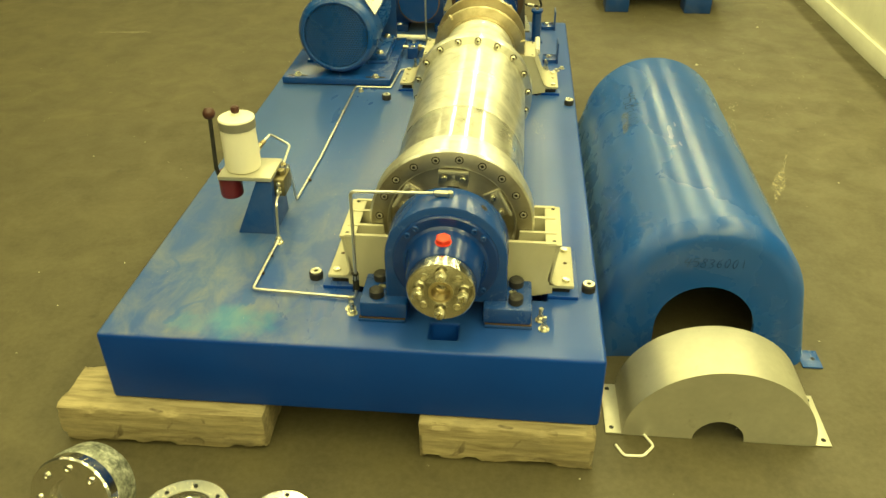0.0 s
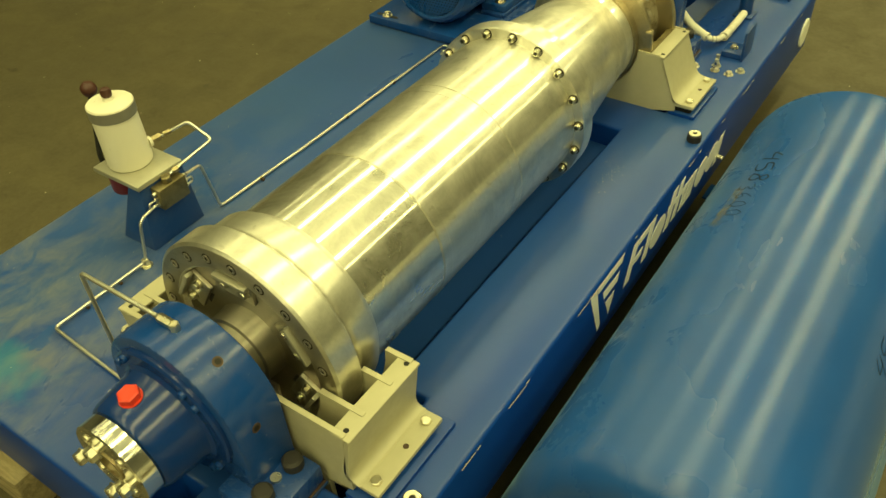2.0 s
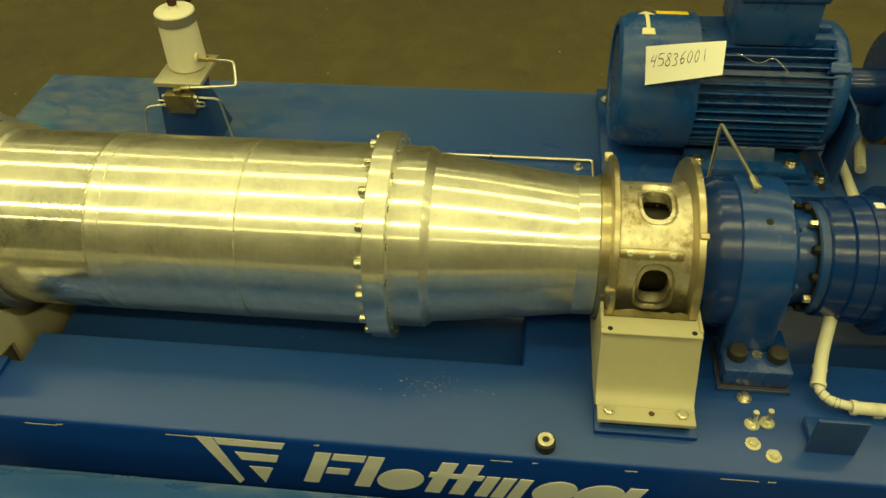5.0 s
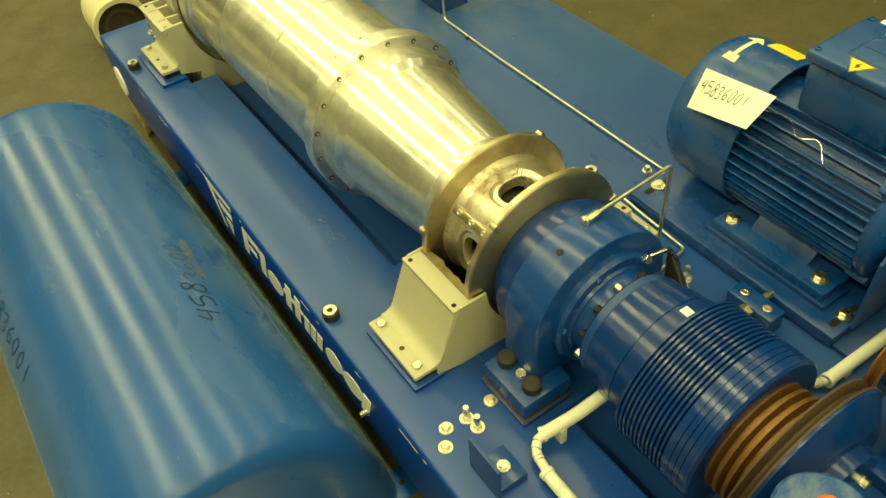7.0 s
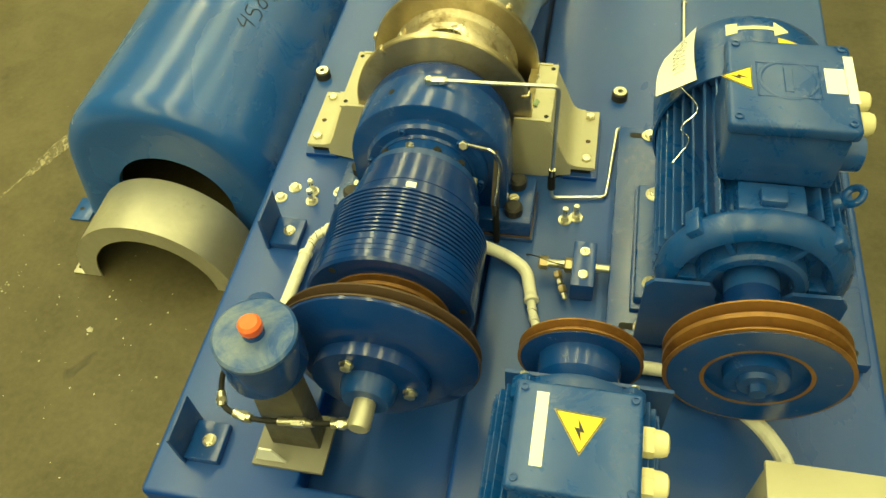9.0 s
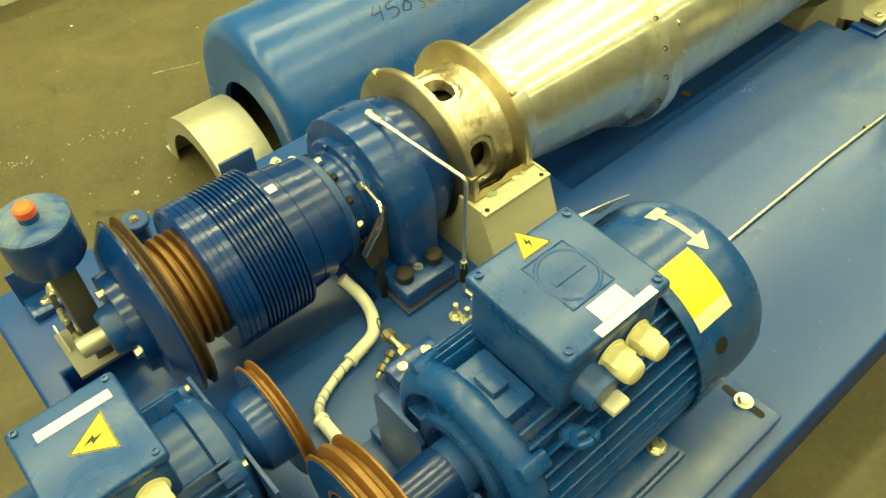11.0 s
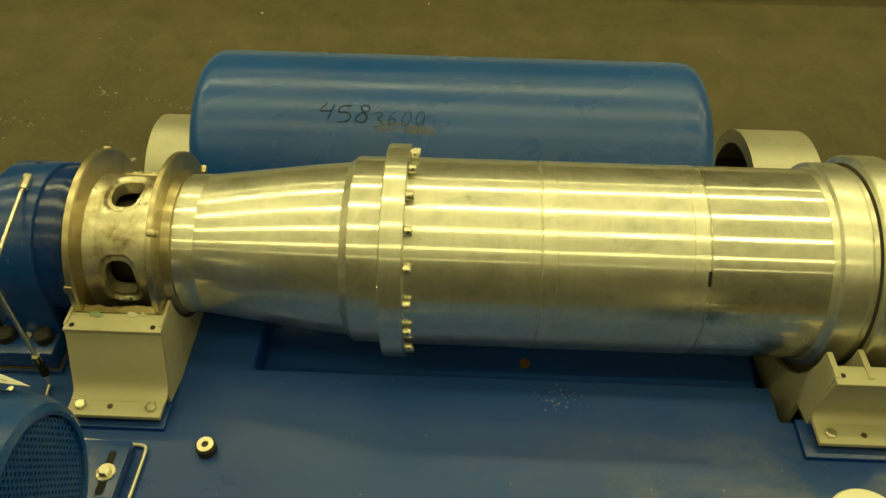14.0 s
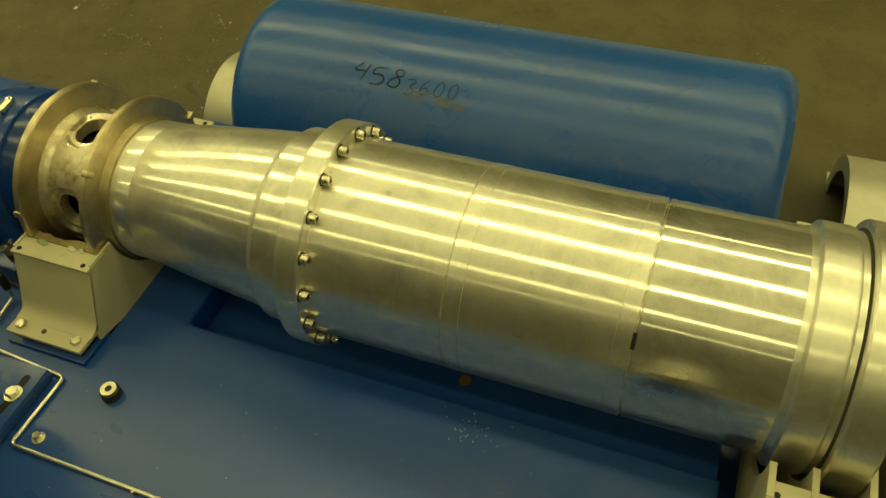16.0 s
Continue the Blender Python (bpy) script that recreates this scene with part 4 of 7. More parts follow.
# ---- bearings ----
def build_front_bearing():
    t = thing("pillow_block", (AX, 0.76, DECK), "blue pillow block bearing with a plated end flange and red plug", "bearing block", "pillow blocks")
    yb0, yb1, R = 0.728, 0.818, 0.136
    outline = arc(AX, AZ, R, 0, 180, 28) + [(AX - R, 0.352), (AX - 0.145, 0.345), (AX + 0.145, 0.345), (AX + R, 0.352)]
    part("housing", slab(outline, "y", yb0, yb1, 0.006), "blue", t)
    for sx in (-1, 1):
        f = part("foot", box(*sorted((sx * 0.085, sx * 0.193)), 0.698, 0.815, 0.311, 0.352, 0.005), "blue", t)
        part("shim", box(*sorted((sx * 0.09, sx * 0.196)), 0.694, 0.817, DECK, 0.3085, 0.001), "blue_dark", t)
        part("packing", box(*sorted((sx * 0.09, sx * 0.1945)), 0.6965, 0.8160, 0.3083, 0.3112, 0.0005), "rust_dark", t)
        for y in (0.727, 0.792):
            part("bolt_cap", lathe([(0, 0.0), (0, 0.0165), (0.016, 0.0165), (0.020, 0.012), (0.0205, 0)], (sx * 0.157, y, 0.352), UP, 20), "rubber", f, "black rubber bolt cap")
        part("dowel", lathe([(0, 0), (0, 0.009), (0.004, 0.009), (0.004, 0)], (sx * 0.150, 0.760, 0.352), UP, 16), "zinc", f)
    ringp = [(0.729, 0.0), (0.729, 0.117), (0.722, 0.117), (0.719, 0.113), (0.719, 0.094), (0.714, 0.088), (0.704, 0.085), (0.655, 0.079), (0.646, 0.076), (0.643, 0.073), (0.643, 0.0)]
    part("nose", turn(ringp[::-1], AX, AZ, 64), "blue_clean", t)
    spots = [((AX + 0.106 * math.sin(radians(a)), 0.719, AZ + 0.106 * math.cos(radians(a))), (0, -1, 0)) for a in (36, 50, 128, 142, 218, 232, 310, 324)]
    spread("cap_screw", socket((0, 0, 0), UP, 0.0066, 0.006), "blue", t, spots)
    disc = [(0.612, 0.022), (0.612, 0.069), (0.614, 0.0715), (0.640, 0.0715), (0.643, 0.069), (0.643, 0.030), (0.628, 0.0)]
    f = part("end_flange", turn(disc, AX, AZ, 64), "chrome", t, "plated end flange")
    part("bore", turn([(0.610, 0.020), (0.610, 0.026), (0.614, 0.026), (0.635, 0.021), (0.635, 0.0)], AX, AZ, 32), "brass", f)
    bolt = rod((0, 0, 0), (0, 0, 0.010), 0.0068, 12)
    hexagon((0, 0, 0.008), UP, 0.0108, 0.012, 0.0125, bolt)
    spread("flange_bolt", bolt, "zinc", t, [((AX + 0.047 * math.sin(radians(a)), 0.612, AZ + 0.047 * math.cos(radians(a))), (0, -1, 0)) for a in (2, 92, 182, 272)])
    spread("socket_screw", socket((0, 0, 0), UP, 0.008, 0.003), "zinc", t, [((AX + 0.050 * math.sin(radians(a)), 0.6125, AZ + 0.050 * math.cos(radians(a))), (0, -1, 0)) for a in (47, 137, 227, 317)])
    part("plug", hexagon((AX, 0.678, AZ + 0.080), (0, -0.12, 1), 0.0165, 0.012, 0.0175), "red", t, "red plastic plug")
    for a, y in ((36, 0.775), (86, 0.765)):
        v = Vector((math.sin(radians(a)), 0, math.cos(radians(a))))
        h = part("tapped_hole", lathe([(0, 0.0), (0, 0.0085), (0.0012, 0.0080), (0.001, 0.0)], Vector((AX, y, AZ)) + v * (R - 0.0008), v, 11), "rust_dark", t)
        part("bore", lathe([(0, 0.0), (0, 0.0048), (0.0016, 0.0048), (0.0016, 0.0)], Vector((AX, y, AZ)) + v * (R - 0.0008), v, 16), "dark", h)


def build_rear_bearing():
    t = thing("pillow_block", (AX, 2.35, DECK), "blue painted pillow block bearing with a bolted neck behind the bowl", "bearing block", "pillow blocks")
    R = 0.140
    outline = arc(AX, AZ, R, 0, 180, 28) + [(AX - R, 0.352), (AX - 0.145, 0.345), (AX + 0.145, 0.345), (AX + R, 0.352)]
    part("housing", slab(outline, "y", 2.298, 2.382, 0.006), "blue", t)
    part("front_cap", turn([(2.2372, 0.0), (2.2372, 0.113), (2.240, 0.115), (2.266, 0.1315), (2.270, 0.133), (2.2985, 0.133), (2.2985, 0.0)], AX, AZ, 72), "blue_clean", t)
    part("rear_cap", turn([(2.381, 0.0), (2.381, 0.108), (2.392, 0.108), (2.398, 0.103), (2.398, 0.088), (2.403, 0.085), (2.403, 0.0)], AX, AZ, 72), "blue", t)
    for sx in (-1, 1):
        f = part("foot", box(*sorted((sx * 0.085, sx * 0.187)), 2.298, 2.412, 0.313, 0.354, 0.005), "blue", t)
        part("shim", box(*sorted((sx * 0.09, sx * 0.191)), 2.294, 2.415, DECK, 0.3105, 0.001), "blue_dark", t)
        part("packing", box(*sorted((sx * 0.09, sx * 0.1885)), 2.2965, 2.4135, 0.3103, 0.3132, 0.0005), "rust_dark", t)
        for y in (2.322, 2.389):
            part("bolt_cap", lathe([(0, 0.0), (0, 0.0165), (0.016, 0.0165), (0.020, 0.012), (0.0205, 0)], (sx * 0.153, y, 0.354), UP, 20), "rubber", f, "black rubber bolt cap")
        part("dowel", lathe([(0, 0), (0, 0.009), (0.004, 0.009), (0.004, 0)], (sx * 0.150, 2.356, 0.354), UP, 16), "zinc", f)
    spread("cap_screw", socket((0, 0, 0), UP, 0.0062, 0.006), "blue", t, [((AX + 0.098 * math.sin(radians(a)), 2.398, AZ + 0.098 * math.cos(radians(a))), (0, 1, 0)) for a in (20, 80, 140, 200, 260, 320)])
    part("shaft_neck", turn([(2.400, 0.0), (2.400, 0.083), (2.436, 0.083), (2.436, 0.0)], AX, AZ, 64), "blue", t)
    part("hole", lathe([(0, 0.0), (0, 0.006), (0.0015, 0.006), (0.001, 0)], Vector((AX, 2.34, AZ)) + Vector((math.sin(0.45), 0, math.cos(0.45))) * (R - 0.001), (math.sin(0.45), 0, math.cos(0.45)), 14), "dark", t)


build_front_bearing()
build_rear_bearing()


def build_drive():
    t = thing("gear_pulley", (AX, 2.60, DECK), "blue grooved belt pulley on a gearbox with a rusty small sheave", "pulley")
    part("neck_ring", turn([(2.434, 0.0), (2.434, 0.095), (2.437, 0.098), (2.452, 0.098), (2.452, 0.0)], AX, AZ, 64), "blue_dark", t)
    # thin black ring painting the shade of the flange gap
    part("gasket", turn([(2.4335, 0.084), (2.4335, 0.0955), (2.4345, 0.0955), (2.4345, 0.084)], AX, AZ, 64, closed=True), "dark", t, "thin black ring drawn for the dark flange gap")
    ring = [((AX + 0.090 * math.sin(radians(a)), 2.4335, AZ + 0.090 * math.cos(radians(a))), (0, -1, 0)) for a in range(10, 370, 30)]
    spread("neck_bolt", hexagon((0, 0, 0), UP, 0.0075, 0.010), "dark", t, [q for k, q in enumerate(ring) if k % 3])
    spread("neck_bolt", hexagon((0, 0, 0), UP, 0.0075, 0.012), "zinc", t, ring[::3])
    part("gearbox_shell", turn([(2.451, 0.0), (2.451, 0.100), (2.454, 0.103), (2.486, 0.104), (2.489, 0.109), (2.516, 0.111), (2.517, 0.1095), (2.519, 0.1095), (2.520, 0.1125), (2.551, 0.114), (2.551, 0.0)], AX, AZ, 72), "blue_clean", t)
    a = radians(-6)
    part("gear_tag", merge(bmesh.new(), box(-0.008, 0.008, 2.526, 2.542, 0.1105, 0.1145, 0.0008), Matrix.Translation((AX, 0, AZ)) @ Matrix.Rotation(a, 4, "Y")), "paper", t, "small white sticker")
    prof = [(2.549, 0.0), (2.549, 0.124)]
    n, ya, yb = 12, 2.551, 2.643
    for k in range(n):
        y = ya + (yb - ya) * k / n
        w = (yb - ya) / n
        prof += [(y, 0.1303), (y + w * 0.50, 0.1303), (y + w * 0.60, 0.1215), (y + w * 0.90, 0.1215)]
    # a wide land, then three shallow grooves
    for y, w in ((yb, 0.0115), (yb + 0.0128, 0.0082), (yb + 0.0224, 0.0082), (yb + 0.0320, 0.0075)):
        prof += [(y, 0.1315), (y + w, 0.1315), (y + w + 0.0003, 0.1290), (y + w + 0.0011, 0.1290)]
    prof += [(2.6832, 0.132), (2.688, 0.132), (2.692, 0.128), (2.692, 0.0)]
    part("grooved_rim", turn(prof, AX, AZ, 96), "blue_clean", t)
    spread("rim_hole", lathe([(0, 0.0), (0, 0.0055), (0.0008, 0.0055), (0.0006, 0.0)], (0, 0, 0), UP, 14), "dark", t, [((AX + 0.118 * math.sin(radians(a)), 2.692, AZ + 0.118 * math.cos(radians(a))), (0, 1, 0)) for a in (40, 160, 280)])
    prof = [(2.690, 0.0), (2.690, 0.094)]
    for k in range(3):
        y = 2.692 + 0.0155 * k
        prof += [(y, 0.096), (y + 0.003, 0.096), (y + 0.0065, 0.082), (y + 0.009, 0.082), (y + 0.0125, 0.096)]
    prof += [(2.742, 0.096), (2.742, 0.0)]
    part("sheave", turn(prof, AX, AZ, 72), "rust", t, "rusty three groove sheave")
    # large single groove pulley behind
    p = thing("belt_pulley", (AX, 2.77, DECK), "large blue belt pulley with a rusty groove", "pulley")
    prof = [(2.746, 0.0), (2.746, 0.118), (2.750, 0.153), (2.753, 0.153), (2.759, 0.140), (2.763, 0.140), (2.769, 0.155), (2.772, 0.155)]
    part("groove", turn(prof + [(2.772, 0.0)], AX, AZ, 96), "rust_dark", p, "rusty belt groove")
    part("web", turn([(2.7715, 0.0), (2.7715, 0.1535), (2.776, 0.152), (2.800, 0.118), (2.803, 0.100), (2.803, 0.088), (2.822, 0.086), (2.822, 0.0)], AX, AZ, 96), "blue_clean", p)
    spread("hub_bolt", hexagon((0, 0, 0), UP, 0.009, 0.008, 0.011), "zinc", p, [((AX + 0.060 * math.sin(radians(a)), 2.822, AZ + 0.060 * math.cos(radians(a))), (0, 1, 0)) for a in (25, 145, 265)])
    part("hub_cap", turn([(2.821, 0.0), (2.821, 0.042), (2.84, 0.040), (2.85, 0.034), (2.85, 0.0)], AX, AZ, 40), "blue_dark", p)
    # feed tube on the axis
    part("feed_tube", turn([(2.849, 0.0), (2.849, 0.0165), (2.888, 0.0165), (2.892, 0.014), (2.892, 0.0)], AX, AZ, 28), "cover", p, "grey feed tube")


build_drive()


# ---- casing supports ----
def build_supports():
    for name, ya, yb, ribs in (("front", 0.823, 0.998, ((0.824, 0.100), (0.869, 0.160), (0.9365, 0.187), (0.9885, 0.1945))), ("rear", 2.080, 2.243, ((2.081, 0.135), (2.239, 0.135)))):
        label = "beige painted casing support saddle with open ribs" if name == "front" else "beige painted casing support saddle under the discharge ring"
        t = thing("casing_support", (0, (ya + yb) / 2, DECK), label, "support bracket", "casing supports")
        xo = 0.256 if name == "front" else 0.203
        wide = 0.037 if name == "front" else 0.048
        xf = 0.234 if name == "front" else 0.238
        for sx in (-1, 1):
            part("top_flange", box(*sorted((sx * (xo - wide), sx * xo)), ya, yb, 0.441, 0.447, 0.002), "beige", t)
            # the plate hangs from the flange and rolls out into the foot
            lean, bend = (xf - xo + 0.007) / 0.106, 0.022
            out = [(xo - 0.004, 0.442), (xo - 0.004 + lean * 0.07, 0.372)]
            corner = Vector((xf + 0.003, 0.334))
            up = Vector((xo - 0.004 - corner.x, 0.442 - corner.y)).normalized()
            a, c = corner + up * bend, corner + Vector((bend, 0))
            out += [tuple(a * (1 - u) ** 2 + corner * 2 * u * (1 - u) + c * u * u) for u in (0, 0.2, 0.4, 0.6, 0.8, 1)]
            drop = [(sx * x, z) for x, z in out + [(xf + 0.025, 0.3345), (xf + 0.001, 0.3345), (xf - 0.004, 0.350), (xo - 0.011, 0.442)]]
            part("web", slab(drop, "y", ya + 0.001, yb - 0.001), "beige", t)
            part("foot_flange", box(*sorted((sx * (xf - 0.004), sx * 0.292)), ya + 0.003, yb - 0.001, DECK + 0.0235, DECK + 0.033, 0.002), "beige", t)
            part("packing", box(*sorted((sx * (xf + 0.004), sx * 0.284)), ya + 0.010, yb - 0.008, DECK + 0.009, DECK + 0.0236, 0.001), "dark", t)
            for y in (ya + 0.022, yb - 0.022):
                part("foot_bolt", hexagon((sx * 0.274, y, DECK + 0.033), UP, 0.0095, 0.007), "zinc", t)
            part("foot_hole", lathe([(0, 0.0), (0, 0.005), (0.0006, 0.005), (0.0006, 0)], (sx * 0.274, (ya + yb) / 2 + 0.01, DECK + 0.0331), UP, 14), "rust_dark", t)
            for y in (ya + 0.015, yb - 0.013):
                part("flange_hole", lathe([(0, 0.0), (0, 0.0045), (0.0006, 0.0045), (0.0006, 0)], (sx * (xo - 0.017 if name == "front" else xo - 0.010), y, 0.4471), UP, 14), "dark", t)
        for y, r in ribs:
            top = 0.449
            a0 = math.asin(max(-1, min(1, (top - AZ) / r)))
            pts = [(AX + r * math.cos(a0), top)] + [(AX + r * math.cos(a0 - (math.pi + 2 * a0) * i / 24), AZ + r * math.sin(a0 - (math.pi + 2 * a0) * i / 24)) for i in range(1, 24)] + [(AX - r * math.cos(a0), top)]
            pts = [(x, max(z, 0.20)) for x, z in pts]
            outer = [(-(xo - 0.012), top), (-xf, 0.345), (-xf - 0.008, 0.3345), (-xf - 0.008, 0.312), (-0.19, 0.300), (-0.19, 0.19), (0.19, 0.19), (0.19, 0.300), (xf + 0.008, 0.312), (xf + 0.008, 0.3345), (xf, 0.345), (xo - 0.012, top)]
            part("rib", slab(pts + outer, "y", y, y + (0.009 if name == "front" else 0.005)), "beige", t)
        if name == "rear":
            for sx in (-1, 1):
                rng = random.Random(5 + sx)
                pts = [(sx * (0.152 + rng.uniform(-0.004, 0.004)), 2.085 + 0.150 * i / 12) for i in range(13)]
                outline = pts + [(sx * 0.166, 2.235), (sx * 0.166, 2.085)]
                part("gasket", slab(outline, "z", 0.446, 0.4495), "bronze", t, "torn sealing strip")


build_supports()


# ---- motors ----
def motor(t, cx, cz, R, y_cowl, y_fin, y_bell, y_end, rc, fins):
    """A finned motor along y with its fan cowl at the low end."""
    cowl = [(y_cowl + 0.030, 0.0), (y_cowl + 0.030, rc * 0.80), (y_cowl + 0.008, rc * 0.80), (y_cowl + 0.002, rc * 0.805), (y_cowl, rc * 0.84), (y_cowl + 0.006, rc * 0.91), (y_cowl + 0.026, rc * 0.98), (y_cowl + 0.05, rc),
            (y_fin, rc), (y_fin, rc - 0.004), (y_fin - 0.02, rc - 0.006), (y_fin - 0.02, R * 0.7)]
    c = part("fan_cowl", turn(cowl, cx, cz, 72), "motor", t)
    # dark sheet in place of the shade behind the guard
    part("fan_backing", turn([(y_cowl + 0.029, 0.0), (y_cowl + 0.029, rc * 0.795), (y_cowl + 0.0295, rc * 0.795)], cx, cz, 48), "dark", c, "dark sheet for the shade inside the fan cowl")
    # perforated guard: staggered oval holes in a thin sheet
    g, pitch = bmesh.new(), 0.0098
    cells = int(rc / pitch) + 2
    for row in range(-cells, cells + 1):
        for col in range(-cells, cells + 1):
            gx, gz = (col + 0.5 * (row % 2)) * pitch, row * pitch * 0.866
            if math.hypot(gx, gz) > rc * 0.815 - pitch * 0.5:
                continue
            rims = []
            for y, f in ((y_cowl + 0.0085, 0.56), (y_cowl + 0.0065, 0.56), (y_cowl + 0.0065, 1.0)):
                rims.append([g.verts.new((cx + gx + pitch * 0.5774 * f * math.sin(math.pi / 3 * k), y, cz + gz + pitch * 0.5774 * f * math.cos(math.pi / 3 * k))) for k in range(6)])
            for p, q in zip(rims, rims[1:]):
                for k in range(6):
                    g.faces.new([p[k], p[(k + 1) % 6], q[(k + 1) % 6], q[k]])
    bmesh.ops.remove_doubles(g, verts=g.verts, dist=0.0002)
    part("guard_grille", g, "motor", c, "perforated blue fan guard")
    b = y_bell
    core = [(y_fin - 0.03, 0.0), (y_fin - 0.03, R * 0.86), (b, R * 0.86), (b, R * 0.97), (b + 0.004, R * 1.0), (b + 0.014, R * 1.02), (b + 0.024, R * 1.0), (b + 0.034, R * 0.94), (b + 0.040, R * 0.86),
            (b + 0.040, R * 0.80), (b + 0.034, R * 0.76), (b + 0.012, R * 0.72), (b + 0.012, R * 0.60), (b + 0.038, R * 0.57), (b + 0.043, R * 0.53), (b + 0.043, R * 0.43), (b + 0.024, R * 0.40), (b + 0.024, R * 0.29), (y_end + 0.004, R * 0.29), (y_end + 0.004, 0.0)]
    part("stator", turn(core, cx, cz, 72), "motor", t)
    for k in range(fins):
        a = 360.0 * k / fins + 4
        if abs((a + 180) % 360 - 180) < 24 or 152 < a < 208:
            continue
        m = Matrix.Translation((cx, 0, cz)) @ Matrix.Rotation(radians(a), 4, "Y")
        part("fin", merge(bmesh.new(), box(-0.0019, 0.0019, y_fin - 0.015, y_bell + 0.004, R * 0.82, R * 1.04, 0.0008, seg=1), m), "motor", t)
    for a in (45, 135, 225, 315):
        m = Matrix.Translation((cx, 0, cz)) @ Matrix.Rotation(radians(a), 4, "Y")
        part("bell_lug", merge(bmesh.new(), box(-0.012, 0.012, y_bell - 0.012, y_bell + 0.03, R * 0.88, R * 1.07, 0.004), m), "motor", t)
    for k in range(6):
        m = Matrix.Translation((cx, 0, cz)) @ Matrix.Rotation(radians(60 * k + 30), 4, "Y")
        part("bell_rib", merge(bmesh.new(), box(-0.0045, 0.0045, y_bell + 0.010, y_bell + 0.037, R * 0.40, R * 0.78, 0.0015), m), "motor", t)


def warning_sign(t, c, w, x_dir, y_dir, up):
    """Yellow triangle with a dark bolt; x_dir and y_dir span it."""
    c, xd, yd, n = Vector(c), Vector(x_dir).normalized(), Vector(y_dir).normalized(), Vector(up).normalized()
    def flat(pts, lift, thick=0.0006):
        b = bmesh.new()
        lo = [b.verts.new(c + xd * x * w + yd * y * w + n * lift) for x, y in pts]
        hi = [b.verts.new(c + xd * x * w + yd * y * w + n * (lift + thick)) for x, y in pts]
        b.faces.new(hi)
        b.faces.new(lo[::-1])
        for i in range(len(pts)):
            j = (i + 1) % len(pts)
            b.faces.new([lo[i], lo[j], hi[j], hi[i]])
        bmesh.ops.recalc_face_normals(b, faces=b.faces)
        return b
    s = part("warning_sign", flat([(-0.5, -0.3), (0.5, -0.3), (0, 0.57)], 0.0), "yellow", t, "yellow triangular warning sign")
    part("flash", flat([(0.03, 0.28), (-0.10, 0.02), (0.0, 0.03), (-0.03, -0.18), (0.10, 0.10), (0.01, 0.09)], 0.0008), "ink", s)
    for a, b in (((-0.5, -0.3), (0.5, -0.3)), ((0.5, -0.3), (0, 0.57)), ((0, 0.57), (-0.5, -0.3))):
        ax, ay = Vector(a), Vector(b)
        m = Vector((0, -0.01))
        i0, i1 = ax + (m - ax) * 0.10, ay + (m - ay) * 0.10
        o0, o1 = ax + (m - ax) * 0.03, ay + (m - ay) * 0.03
        part("border", flat([tuple(o0), tuple(o1), tuple(i1), tuple(i0)], 0.0007, 0.0004), "ink", s)


def sheave(t, cx, cz, y0, y1, R, grooves, rims="rust", hub_r=0.045):
    w = (y1 - y0) / grooves
    prof = [(y0, R * 0.55), (y0, R * 0.96)]
    for k in range(grooves):
        y = y0 + w * k
        prof += [(y + 0.001, R), (y + w * 0.16, R), (y + w * 0.40, R * 0.88), (y + w * 0.62, R * 0.88), (y + w * 0.86, R)]
    prof += [(y1 - 0.001, R), (y1, R * 0.96), (y1, R * 0.55)]
    part("rim", turn(prof, cx, cz, 80), rims, t, "rusty grooved rim")
    face = [(y0 - 0.0005, 0.0), (y0 - 0.0005, R * 0.955), (y0 + 0.001, R * 0.955), (y0 + 0.002, R * 0.80), (y1 - 0.002, R * 0.80), (y1 - 0.001, R * 0.955), (y1 + 0.0008, R * 0.95), (y1 + 0.0008, R * 0.60), (y1 - 0.012, R * 0.56), (y1 - 0.012, hub_r), (y1 + 0.004, hub_r * 0.96), (y1 + 0.004, 0.0)]
    part("web", turn(face, cx, cz, 80), "blue", t)
    part("bush", turn([(y1 + 0.0035, 0.0), (y1 + 0.0035, hub_r * 0.6), (y1 + 0.012, hub_r * 0.56), (y1 + 0.012, 0.0)], cx, cz, 32), "blue_dark", t)
    part("shaft_end", rod((cx, y1 + 0.011, cz), (cx, y1 + 0.024, cz), 0.012, 6), "blue_dark", t)


MX, MZ = -0.53, 0.487


